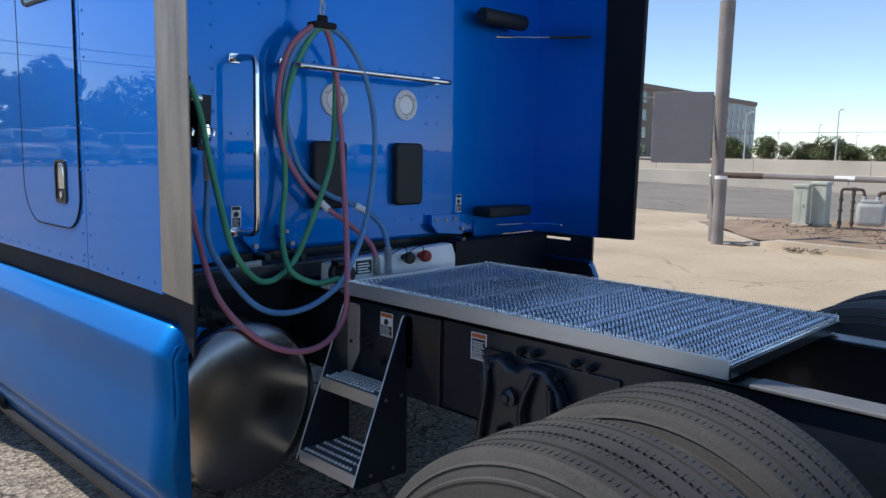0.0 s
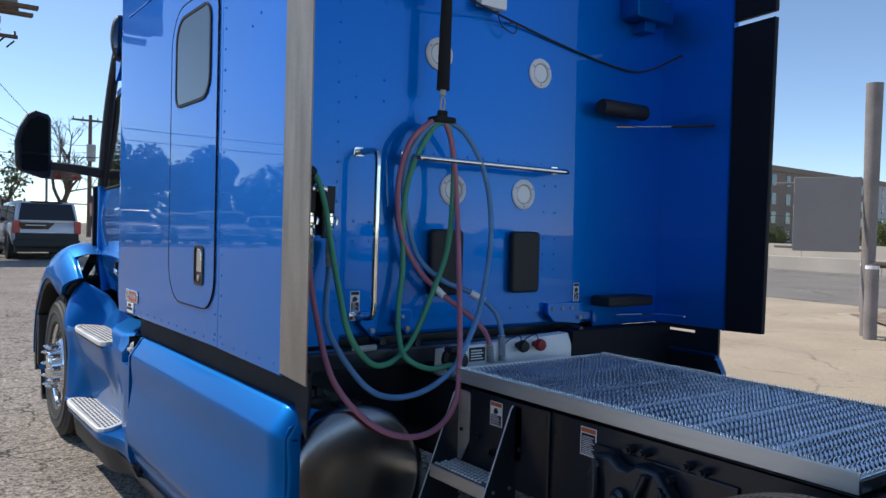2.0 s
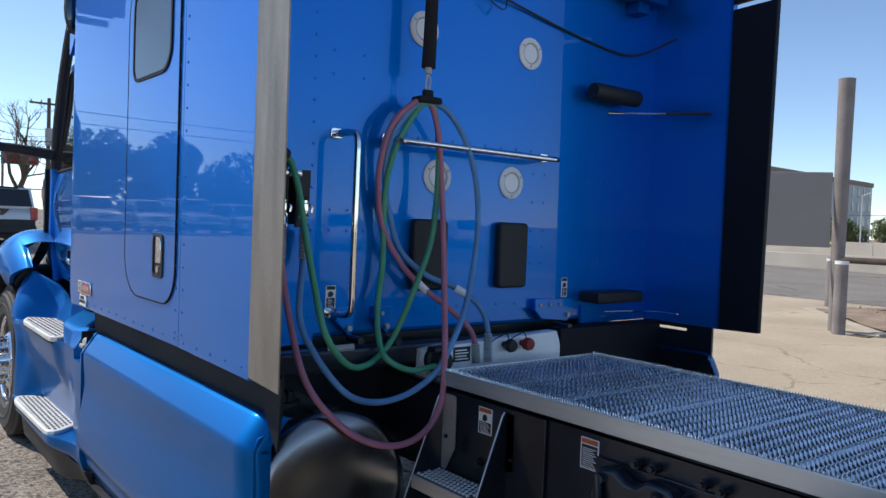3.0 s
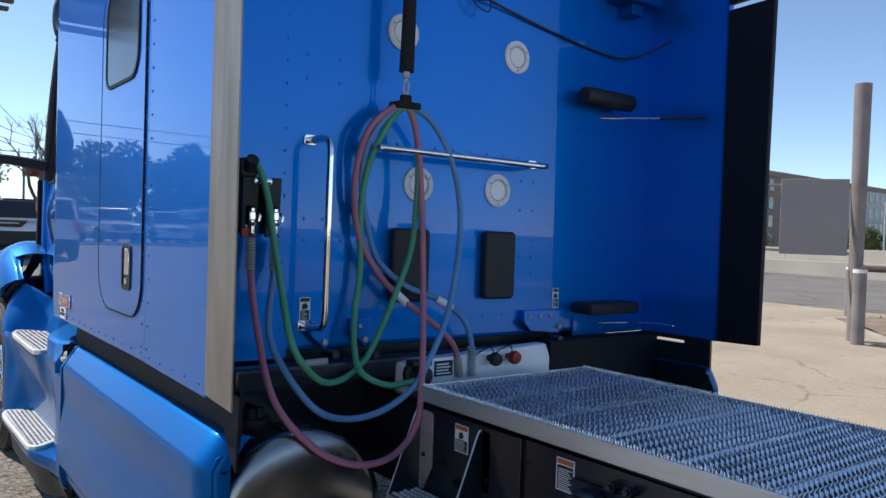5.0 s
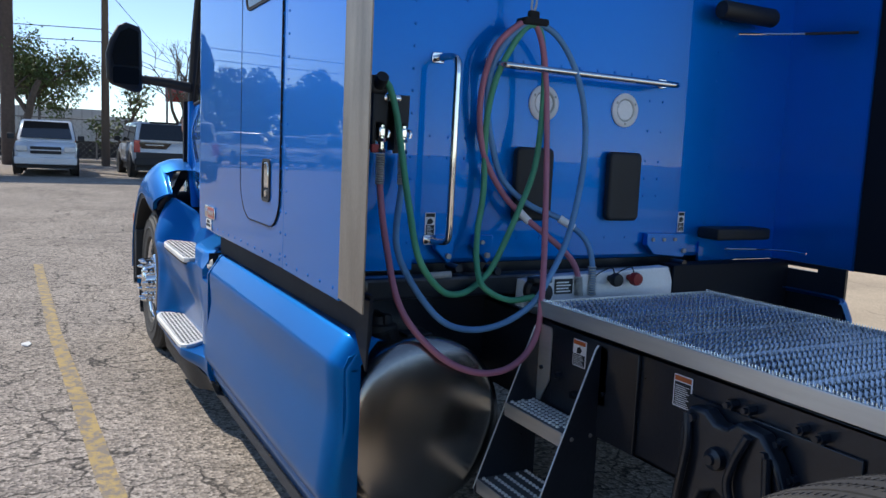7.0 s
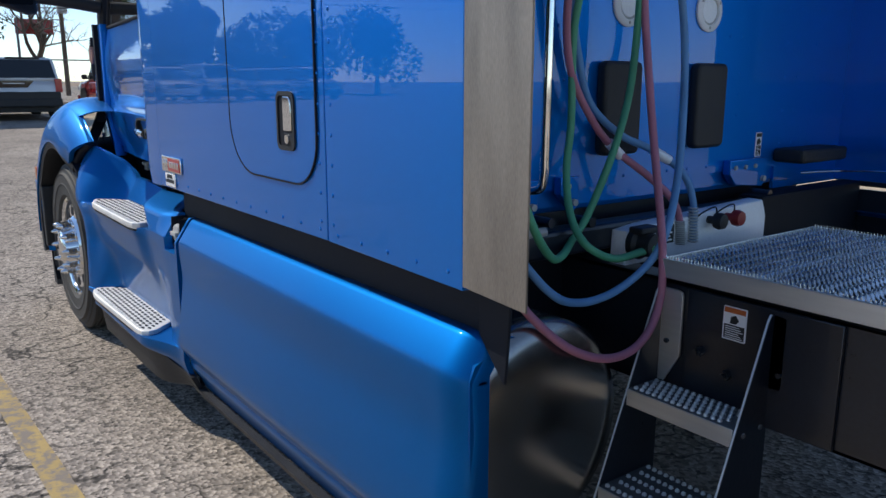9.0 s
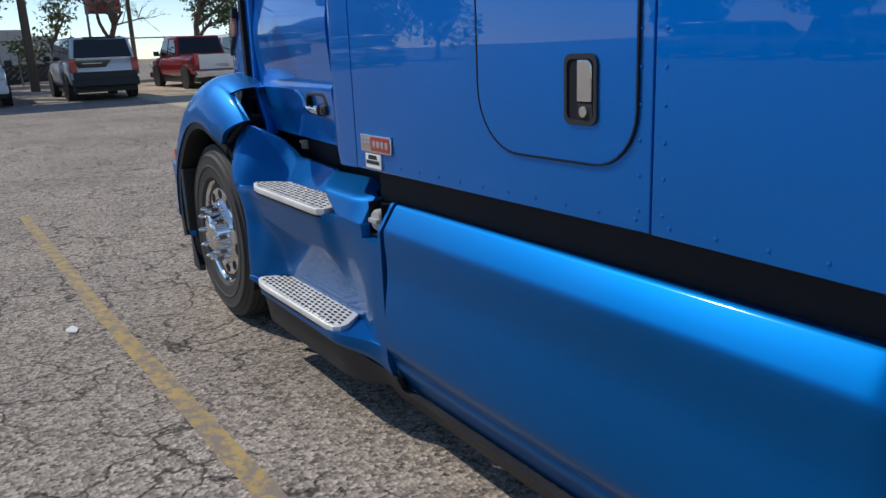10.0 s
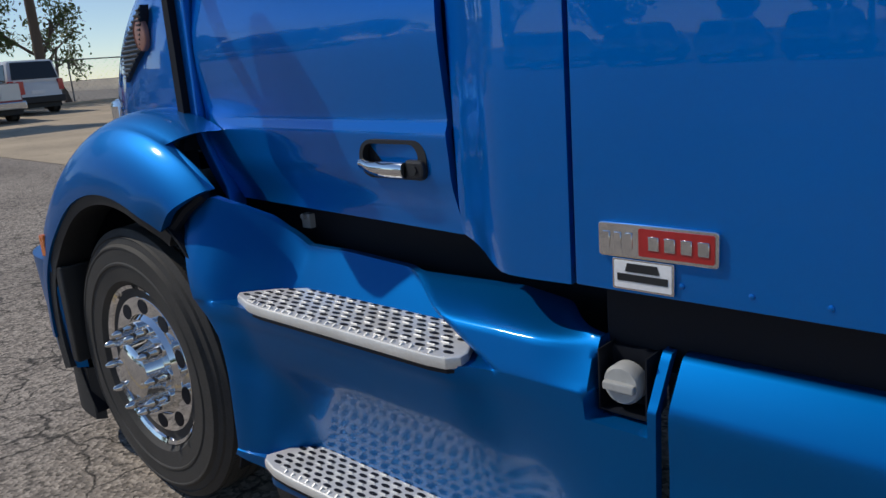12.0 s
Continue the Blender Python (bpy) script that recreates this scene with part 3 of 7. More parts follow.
part("closeout", plate([(-2.12, 0.87), (-2.045, 0.785), (-2.040, 0.785), (-2.025, 0.985), (-2.12, 0.985)], "xz", 1.062, 1.070, 0.002), SEAL_SHADE, truck)

# mirror on its arm
mr = part("side_mirror", plate([(0.674, 1.752), (0.700, 1.722), (0.820, 1.684), (0.858, 1.686), (0.872, 1.705), (0.866, 2.045), (0.852, 2.074), (0.780, 2.094), (0.732, 2.068), (0.690, 1.985), (0.668, 1.90)], "yz", -5.275, -5.205, 0.022, seg=3), PLASTIC, truck, "black two-pane side mirror")
part("arm", tube(spline([(-5.24, 0.84, 1.765), (-5.22, 0.97, 1.757), (-5.20, 1.15, 1.735)], 6), 0.024, 12, taper=1.35), PLASTIC, mr)
part("mirror_glass", plate([(0.712, 1.838), (0.850, 1.838), (0.848, 2.038), (0.795, 2.060), (0.745, 2.030), (0.715, 1.96), (0.702, 1.89)], "yz", -5.2045, -5.2000), DARKGLASS, mr)
part("spot_glass", plate(rrect(0.706, 0.850, 1.728, 1.826, 0.012, 3), "yz", -5.2045, -5.2000), MIRROR, mr)
for ob in [mr] + list(mr.children):
    for v in ob.data.vertices:
        back = lerp(-0.09, -0.18, (v.co.y - 0.67) / 0.20) if v.co.y < 0.872 else -0.18
        k = 1 - back / 5.15
        v.co = (v.co.x + back, 0.15 + (v.co.y - 0.15) * k, 1.41 + (v.co.z - 1.41) * k)
# hood-edge rain strip beside the windshield
part("pillar_trim", tube(spline([(-5.42, 1.205, 1.62), (-5.38, 1.205, 1.85), (-5.30, 1.212, 2.16), (-5.135, 1.215, 2.455), (-5.06, 1.225, 2.56)], 5), 0.032, 10), PLASTIC, truck, "black pillar trim beside the windshield")
b = lathe([(-0.050, 0.0), (-0.046, 0.45), (-0.030, 0.80), (0.0, 1.0), (0.022, 0.98), (0.030, 0.90)], (0, 0, 0), "x", 28)
for v in b.verts:
    v.co = (-4.73 + v.co.x, 1.135 + v.co.y * 0.048, 2.500 + v.co.z * 0.130)
lm = part("lookdown_mirror", b, PLASTIC, truck, "tall oval black mirror over the cab door")
b = lathe([(0.030, 0.90), (0.038, 0.55), (0.041, 0.0)], (0, 0, 0), "x", 28)
for v in b.verts:
    v.co = (-4.729 + v.co.x, 1.135 + v.co.y * 0.048, 2.500 + v.co.z * 0.130)
part("mirror_glass", b, MIRROR, lm)
part("bracket", rod((-4.74, 1.11, 2.39), (-4.74, 1.20, 2.36), 0.016, seg=10), PLASTIC, lm)

# hood and cowl
def hood_y(x):
    return 1.155 + 0.10 * (-5.40 - x) + 0.16 * (-5.40 - x) ** 2


rows = []
for i in range(21):
    s = i / 20
    x = lerp(-5.440, -6.45, s)
    w = hood_y(x)
    top = lerp(1.86, 1.50, s ** 1.4)
    row = []
    for t in range(41):
        a = math.pi * t / 40
        cy, cz = math.cos(a), math.sin(a)
        row.append((x, MID - (MID - w) * math.copysign(abs(cy) ** 0.16, cy), 0.80 + (top - 0.80) * abs(cz) ** 0.42))
    rows.append(row)
part("hood", shell(rows, (0, 0, -0.02)), BLUE, truck, "sloping blue hood")
part("grille", box((-6.56, 1.45, 0.55), (-6.44, 2.85, 1.30), 0.03), CHROME, truck)
# side vent and round emblem on the hood
vq = [[Vector((x, hood_y(x) - 0.006, z)) for x, z in ((lerp(-5.965, -5.693, i / 6), lerp(1.369, 1.470, i / 6)), (lerp(-5.947, -5.638, i / 6), lerp(1.471, 1.605, i / 6)))] for i in range(7)]
vent = part("hood_vent", shell(vq, (0, 0.03, 0)), PLASTIC, truck, "black mesh hood vent")
for k in range(15):
    z = 1.384 + 0.0147 * k
    xa = along([(1.369, -5.965), (1.471, -5.947), (1.605, -5.638)], z)
    xb = along([(1.369, -5.965), (1.470, -5.693), (1.605, -5.638)], z)
    part("vent_bar", tube([(lerp(xa, xb, q / 4), hood_y(lerp(xa, xb, q / 4)) - 0.008, z) for q in range(5)], 0.0042, 6), BLACK, vent)
b = lathe([(-0.010, 0.0), (-0.009, 0.036), (-0.006, 0.044), (-0.010, 0.0445), (-0.006, 0.048), (0.006, 0.048)], (0, 0, 0), "y", 28)
for v in b.verts:
    v.co = (-5.682 + v.co.x * 0.80, hood_y(-5.682) + v.co.y, 1.516 + v.co.z * 1.08)
part("emblem", b, COPPER, truck, "oval copper-coloured emblem")

# front fender over the steer wheel
WX, WZ = -5.57, 0.505


def fender_point(a, s):
    """a: angle round the wheel from the rear; s: 0 at the arch lip, 1 at the hood."""
    lip = 0.545 + 0.045 * smooth01(2.2, 2.9, a)
    q = s * math.pi / 2
    r = lip + (0.235 + 0.03 * smooth01(2.0, 2.9, a)) * math.sin(q)
    y = 0.915 + 0.03 * smooth01(0.3, 0.0, s) * smooth01(1.2, 0.9, a) + 0.235 * (1 - math.cos(q)) + 0.05 * smooth01(2.2, 3.1, a) * s
    return (WX - 0.005 + r * math.cos(a), y, WZ + r * math.sin(a))


rows = []
for j in range(21):
    s = [0, 0.03, 0.07, 0.12, 0.18, 0.25, 0.32, 0.39, 0.45, 0.51, 0.56, 0.595, 0.61, 0.66, 0.71, 0.76, 0.81, 0.86, 0.91, 0.96, 1.0][j]
    a0 = radians(lerp(56.5, 51.0, s / 0.6)) if s < 0.6 else radians(lerp(69, 66, (s - 0.6) / 0.4))
    rows.append([fender_point(lerp(a0, radians(183), i / 40), s) for i in range(41)])
fen = part("front_fender", shell(rows, (0, 0.025, 0)), BLUE2, truck, "bulging blue front fender")
rows = []
for i in range(33):
    a = lerp(radians(53), radians(195), i / 32)
    rows.append([(WX - 0.005 + r * math.cos(a), 0.924 + 0.004 * (r < 0.53) + 0.03 * smooth01(1.2, 0.9, a), WZ + r * math.sin(a)) for r in (0.512 + 0.03 * smooth01(2.2, 2.9, a), 0.53 + 0.04 * smooth01(2.2, 2.9, a), 0.556 + 0.045 * smooth01(2.2, 2.9, a))])
part("arch_trim", shell(rows, (0, 0.12, 0)), PLASTIC, fen)
rows = []
for i in range(33):
    a = lerp(radians(-25), radians(215), i / 32)
    rows.append([(WX + 0.55 * math.cos(a), y, WZ + 0.55 * math.sin(a)) for y in (0.955, 1.15, 1.40)])
part("wheel_well", shell(rows, (0, 0, 0.012)), SEAL_SHADE, truck)
part("well_back", box((-6.15, 1.42, 0.35), (-5.0, 1.46, 1.1)), SEAL_SHADE, truck)
part("marker_lamp", plate(rrect(-6.135, -6.095, 0.79, 0.87, 0.008, 3), "xz", 0.918, 0.95, 0.004), AMBER, truck, "amber side marker lamp")
# bumper corner
rows = []
for i in range(13):
    a = lerp(0, math.pi / 2, i / 12)
    rows.append([(-6.13 - 0.42 * math.sin(a) ** 0.8 + 0.02 * (z < 0.4), 0.922 + 0.05 * (0.775 - z) + 0.40 * (1 - math.cos(a)), z) for z in np.linspace(0.36, 0.775, 6)])
rows = [[(-6.09, 0.922 + 0.05 * (0.775 - z), z) for z in np.linspace(0.36, 0.775, 6)]] + rows
bump = part("bumper", shell(rows, (0.03, 0.03, 0)), BLUE2, truck, "blue painted bumper corner")
rows = [[(x + 0.03, y + 0.02, z) for z in np.linspace(0.15, 0.358, 4)] for x, y in [(r[0][0], r[0][1]) for r in rows]]
part("air_dam", shell(rows, (0.03, 0.03, 0)), PLASTIC, bump)
part("bumper_bar", box((-6.56, 1.28, 0.30), (-6.45, 3.02, 0.66), 0.03), CHROME, bump)
part("bumper_end", box((-6.07, 0.925, 0.40), (-6.02, 1.10, 0.76), 0.008), PLASTIC, bump)
# pocket with the hood latch between hood and door
pk = [(-5.545, 1.150, 1.160), (-5.430, 1.136, 1.212), (-5.402, 1.136, 1.208), (-5.402, 1.120, 1.158), (-5.300, 1.060, 1.092), (-5.205, 1.018, 1.068), (-5.190, 1.014, 1.048), (-5.245, 1.022, 1.070), (-5.385, 1.084, 1.114)]
b = B()
low = [b.verts.new(p) for p in pk]
high = [b.verts.new((x, y + 0.05, z)) for x, y, z in pk]
for ring_ in (low, high):
    bmesh.ops.triangulate(b, faces=[b.faces.new(ring_)])
for i in range(len(pk)):
    b.faces.new((low[i - 1], low[i], high[i], high[i - 1]))
part("hood_pocket", b, SEAL_SHADE, truck)
part("hood_latch", box((-5.290, 1.012, 1.066), (-5.245, 1.030, 1.100), 0.004), CHROME, truck)
part("fender_gap", tube([(-5.275, 0.972, 0.952), (-5.205, 0.992, 1.020), (-5.150, 1.020, 1.062)], 0.018, 8), SEAL_SHADE, truck)
part("hood_gap", plate([(-5.452, 1.20), (-5.418, 1.20), (-5.414, 1.66), (-5.446, 1.66)], "xz", 1.150, 1.20), SEAL_SHADE, truck)
part("cowl", plate([(-5.420, 1.20), (-5.345, 1.080), (-5.262, 0.985), (-5.275, 1.050), (-5.380, 1.215), (-5.362, 1.66), (-5.414, 1.66)], "xz", 1.170, 1.23, 0.008), BLUE, truck)

# step fairing between the steer wheel and the long side fairing
F1 = -3.792


def sill_top(x):
    return along([(-5.262, 0.950), (-5.20, 1.035), (-5.145, 1.050), (-5.09, 1.022), (-5.028, 0.982), (-4.994, 0.950), (-4.912, 0.906), (-4.758, 0.905), (-4.516, 0.892), (-4.194, 0.896), (-4.06, 0.890), (-3.938, 0.875), (-3.78, 0.872)], x)


def ramp01(a, b_, x):
    return min(1.0, max(0.0, (x - a) / (b_ - a)))


LEDGE1, LEDGE2 = 0.784, 0.367  # heights of the two tread ledges


def blend_min(a, c, k):
    h = max(0.0, k - abs(a - c)) / k
    return min(a, c) - h * h * k * 0.25


def upper_y(x, z):
    """Above the upper tread: a swoop from the wheel arch, a leaning back wall, a slanted cheek and a flat-topped hump."""
    t = sill_top(x)
    v = ramp01(0.786, t, z)
    front = smooth01(-4.66, -5.03, x)
    y0 = 1.018 - 0.093 * front * (1 - 0.75 * smooth01(-5.17, -4.82, x))
    edge_y = along([(-5.26, 1.000), (-5.15, 1.040), (-5.03, 1.140), (-4.97, 1.175)], x)
    back = lerp(lerp(y0, edge_y, v ** 1.5), lerp(1.112, 1.178, v), smooth01(-5.08, -4.93, x))
    if x < -4.80:
        return back
    shelf = along([(0.786, 0.9885), (0.798, 0.993), (0.848, 1.014), (0.858, 1.021), (0.866, 1.036), (0.873, 1.062), (0.900, 1.185)], z)
    chamfer = along([(0.786, 0.9885), (0.802, 1.000), (0.862, 1.040), (0.876, 1.052)], z)
    hump = lerp(shelf, chamfer, smooth01(-4.06, -3.93, x))
    cheek = 1.085 - 1.055 * (x + 4.27) - 1.865 * (z - 0.803)
    return blend_min(back, -blend_min(-hump, -cheek, 0.035), 0.03)


def step_y(x, z):
    front = smooth01(-4.66, -5.03, x)
    y = lerp(1.018, 0.988, smooth01(-4.15, -3.86, x)) - 0.093 * front * (1 - 0.75 * smooth01(0.35, 0.85, z) * smooth01(-5.17, -4.82, x))
    if z < LEDGE1:
        # a soft hollow behind the lower tread, a swelling under the upper one
        low = smooth01(-4.93, -4.78, x) * smooth01(-3.92, -4.12, x)
        up = smooth01(-5.02, -4.93, x) * smooth01(-4.10, -4.24, x)
        if z > LEDGE2:
            back = along([(0.367, 1.070), (0.41, 1.062), (0.47, 1.040), (0.54, 1.014), (0.62, 0.990), (0.70, 0.969), (0.765, 0.955)], z)
            y = lerp(y, back, lerp(low, up, smooth01(0.45, 0.62, z)))
            y = min(y, lerp(y, 0.9885, smooth01(0.56, 0.76, z) * smooth01(-4.30, -4.16, x)))
        else:
            low = smooth01(-4.91, -4.84, x) * smooth01(-3.82, -4.09, x)
            y = lerp(y, 0.910, low * smooth01(0.24, 0.335, z))
        y += 0.04 * smooth01(0.34, 0.18, z) * (1 - front)
    else:
        y = upper_y(x, z)
    # recess for the filler cap
    y += 0.085 * smooth01(-3.928, -3.918, x) * smooth01(-3.810, -3.820, x) * smooth01(0.738, 0.752, z)
    return y


zrow = [0.20, 0.23, 0.26, 0.29, 0.31, 0.335, 0.35, 0.3665, 0.3685, 0.39, 0.42, 0.46, 0.50, 0.54, 0.57, 0.59, 0.605, 0.62, 0.635, 0.65, 0.67, 0.69, 0.71, 0.73, 0.738, 0.7455, 0.7525, 0.76, 0.77, 0.7835, 0.7855]
ARCH_EDGE = [(0.15, -5.030), (0.40, -5.018), (0.575, -5.026), (0.69, -5.050), (0.75, -5.094), (0.7855, -5.134)]
HEM = [(-5.04, 0.352), (-4.95, 0.338), (-4.86, 0.326), (-4.14, 0.326), (-4.06, 0.312), (-3.91, 0.262), (-3.79, 0.245)]  # lower edge of the blue skin
rows = []
for z0 in zrow:
    x0 = along(ARCH_EDGE, z0)
    row = []
    for x in [lerp(x0, F1, i / 170) for i in range(171)]:
        z = z0 if z0 > 0.3665 else lerp(along(HEM, x), 0.3665, (z0 - 0.20) / 0.1665)
        row.append((x, step_y(x, z), z))
    rows.append(row)
for k in range(1, 31):
    u = k / 30
    x0 = lerp(-5.134, -5.258, u)
    row = []
    for i in range(171):
        x = lerp(x0, F1, i / 170)
        z = lerp(0.7855, sill_top(x), u)
        row.append((x, step_y(x, z), z))
    rows.append(row)
# ease the skin round the wheel arch, ledge by ledge
for first, last in ((0, 7), (8, 29), (30, len(rows) - 1)):
    block = np.array(rows[first:last + 1])
    ease = np.array([[smooth01(-4.74, -4.93, p[0]) for p in row] for row in rows[first:last + 1]])
    if first == 8:
        ease = np.maximum(ease, 0.8 * np.array([[smooth01(-3.95, -4.05, p[0]) for p in row] for row in rows[8:30]]))
    for _ in range(40):
        pad = np.pad(block[:, :, 1], 1, mode="edge")
        mean = (pad[1:-1, :-2] + pad[1:-1, 2:] + pad[:-2, 1:-1] + pad[2:, 1:-1]) / 4
        block[:, :, 1] += 0.5 * ease * (mean - block[:, :, 1])
    rows[first:last + 1] = [[tuple(p) for p in row] for row in block]
sf = part("step_fairing", shell(rows, (0, 0.02, 0)), BLUE2, truck, "blue step fairing with two treads", sharp=50)


def inside(outline, x, y):
    hit = False
    for (x0, y0), (x1, y1) in zip(outline, outline[1:] + outline[:1]):
        if (y0 > y) != (y1 > y) and x < x0 + (y - y0) * (x1 - x0) / (y1 - y0):
            hit = not hit
    return hit


def tread(outline, z):
    """A cast tread with rows of dark plates as its shaded slots, and small raised lips, its rim kept plain."""
    t = part("step_tread", plate(outline, "xy", z - 0.026, z, 0.005), TREAD, truck, "cast aluminium step tread with slotted grip")
    part("under_lip", plate([(x, y + 0.003) for x, y in outline], "xy", z - 0.034, z - 0.027), SEAL_SHADE, t)
    slots, lips = B(), B()
    xs_ = [p[0] for p in outline]
    y0, y1 = min(p[1] for p in outline), max(p[1] for p in outline)
    for r in range(7):
        y = lerp(y0 + 0.034, y1 - 0.024, r / 6)
        for k in range(40):
            x = min(xs_) + 0.02 + (k + (r % 2) * 0.5) * 0.040
            if not all(inside(outline, x + dx, y + dy) for dx, dy in ((-0.026, 0), (0.026, 0), (0, -0.016), (0, 0.016))):
                continue
            # slots are dark plates laid on top, the openings' shade put into colour
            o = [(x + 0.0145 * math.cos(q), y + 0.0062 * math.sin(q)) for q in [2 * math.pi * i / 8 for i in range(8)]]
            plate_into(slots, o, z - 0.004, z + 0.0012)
            if (k + r) % 2 == 0:
                rod((x - 0.011, y - 0.0085, z + 0.001), (x + 0.011, y - 0.0085, z + 0.001), 0.0024, seg=5, bm=lips)
    for k in range(24):
        x = lerp(min(xs_) + 0.12, max(xs_) - 0.07, k / 23)
        yy = y0
        while not inside(outline, x, yy) and yy < y1:
            yy += 0.004
        rod((x, yy + 0.006, z - 0.003), (x, yy + 0.016, z + 0.002), 0.005, seg=6, bm=lips)
    tagged(part("slot_pattern", slots, SEAL_SHADE, t), kind="stuff")
    tagged(part("grip_pattern", lips, TREAD, t), kind="stuff")
    return t


def plate_into(bm, outline, w0, w1):
    lo = [bm.verts.new((u, v, w0)) for u, v in outline]
    hi = [bm.verts.new((u, v, w1)) for u, v in outline]
    n = len(outline)
    bm.faces.new(hi)
    for i in range(n):
        j = (i + 1) % n
        bm.faces.new((lo[i], lo[j], hi[j], hi[i]))


tread([(-5.02, 1.005), (-5.0, 0.985), (-4.92, 0.957), (-4.86, 0.950), (-4.27, 0.946), (-4.225, 0.952), (-4.203, 0.975), (-4.205, 1.0), (-4.25, 1.08), (-4.30, 1.12), (-4.36, 1.135), (-4.86, 1.138), (-4.95, 1.08)], 0.803)
tread([(-4.895, 0.938), (-4.875, 0.918), (-4.82, 0.902), (-4.76, 0.898), (-4.12, 0.908), (-4.075, 0.915), (-4.055, 0.938), (-4.06, 0.97), (-4.13, 1.05), (-4.19, 1.08), (-4.80, 1.08), (-4.86, 1.03)], 0.386)
# filler cap in its recess
CX, CZ = -3.872, 0.806
part("cap_recess", plate(rrect(CX - 0.045, CX + 0.052, CZ - 0.055, CZ + 0.055, 0.010, 5), "xz", 1.062, 1.072), SEAL_SHADE, sf)
for lo_, hi_ in (((-3.916, 1.016, 0.754), (-3.913, 1.075, 0.866)), ((-3.825, 1.016, 0.754), (-3.822, 1.075, 0.866)), ((-3.916, 1.016, 0.752), (-3.822, 1.075, 0.756))):
    part("recess_side", box(lo_, hi_), SEAL_SHADE, sf)
cap = part("filler_cap", lathe([(-0.012, 0.0), (-0.012, 0.032), (-0.004, 0.037), (0.02, 0.037)], (CX, 1.028, CZ), "y", 28), METERGREY, sf, "pale blue-grey filler cap")
part("grip", box((CX - 0.030, 1.004, CZ - 0.008), (CX + 0.030, 1.018, CZ + 0.008), 0.003), METERGREY, cap)
# black lower skirt
rows = [[(x, 1.02 + 0.03 * k, 0.215 - 0.045 * k) for k in range(3)] for x in np.linspace(-3.87, -2.12, 12)]
part("lower_skirt", shell(rows, (0, 0.03, 0)), PLASTIC, truck)
rows = [[(x, lerp(0.938, 0.966, k / 6) + 0.062 * smooth01(-4.12, -3.82, x), lerp(along(HEM, x) + 0.02, lerp(0.172, 0.205, smooth01(-4.02, -3.79, x)), k / 6)) for k in range(7)] for x in np.linspace(-4.885, -3.76, 30)]
part("step_apron", shell(rows, (0, 0.02, 0)), PLASTIC, truck, "black plastic apron below the lower tread")
part("apron_end", plate([(0.96, 0.338), (1.06, 0.338), (1.06, 0.172), (0.97, 0.172)], "yz", -4.888, -4.876, 0.002), PLASTIC, truck)
part("step_bracket", join(box((-5.005, 0.985, 0.30), (-4.90, 1.03, 0.352), 0.006), box((-5.005, 1.03, 0.24), (-4.98, 1.20, 0.352), 0.004)), GALV, truck, "grey steel bracket behind the step")


def long_fairing(flip=False):
    """The long side fairing: a chamfered top, a flat side that tucks in below, and a rounded rear end."""
    prof = [(1.068, 0.872), (1.062, 0.874), (1.048, 0.870), (1.040, 0.862), (1.000, 0.803), (0.9955, 0.7955), (0.9930, 0.788), (0.9922, 0.775), (0.9923, 0.755), (0.9932, 0.735), (0.9955, 0.705), (0.9972, 0.675), (0.9972, 0.645), (0.9945, 0.615), (0.9895, 0.580), (0.9835, 0.54), (0.9780, 0.49), (0.9735, 0.44), (0.9720, 0.412), (0.9735, 0.394), (0.984, 0.372), (1.004, 0.340), (1.012, 0.325), (1.010, 0.312), (1.016, 0.295), (1.040, 0.255), (1.060, 0.21)]
    xs_ = list(np.linspace(-3.772, -2.19, 24)) + [-2.178, -2.166, -2.158, -2.15] + [-2.14, -2.13, -2.12, -2.112, -2.106, -2.102, -2.099, -2.097, -2.0955, -2.095]
    rows_ = []
    for x in xs_:
        q = max(0.0, (x + 2.172) / 0.077)
        inn = 0.052 * (1 - math.sqrt(max(0.0, 1 - min(1, q) ** 2)))
        rows_.append([(x - (0.0 if z > 0.5 else 0.05 * (0.5 - z)), y + inn, z - 0.35 * inn * (z > 0.78)) for y, z in prof])
    b_ = shell(rows_, (0, 0.02, 0))
    if flip:
        mirrored(b_, MID)
    return b_


part("long_fairing", long_fairing(), BLUE2, truck, "long blue side fairing with a chamfered top")
part("long_fairing", long_fairing(True), BLUE2, truck)
part("fairing_end", plate([(1.03, 0.25), (1.022, 0.78), (1.036, 0.812), (1.074, 0.826), (1.074, 0.25)], "yz", -2.118, -2.0985, 0.0), BLUE2, truck)
part("fairing_gap", box((-3.796, 1.045, 0.22), (-3.768, 1.12, 0.84)), SEAL_SHADE, truck)


# fuel tanks
def tank(yc):
    prof_ = [(-3.72, 0.0), (-3.72, 0.26), (-3.70, 0.285), (-2.275, 0.285), (-2.27, 0.289), (-2.255, 0.289), (-2.247, 0.2855), (-2.236, 0.277), (-2.226, 0.262), (-2.219, 0.240), (-2.212, 0.20), (-2.206, 0.12), (-2.203, 0.0)]
    return lathe(prof_, (0, yc, 0.525), "x", 56)


ft = part("fuel_tank", tank(1.352), TANK, truck, "polished aluminium cylinder fuel tank")
part("fuel_tank", tank(2 * MID - 1.352), TANK, truck)
part("fuel_cap", join(lathe([(0.78, 0.055), (0.815, 0.055), (0.82, 0.04), (0.845, 0.035), (0.845, 0.0)], (-2.46, 1.29, 0), "z", 20), box((-2.51, 1.282, 0.82), (-2.41, 1.298, 0.855), 0.005)), PLASTIC, ft)
part("tank_label", plate(rrect(-2.36, -2.29, 1.31, 1.40, 0.004, 2), "xy", 0.805, 0.8135), PLASTIC, ft)
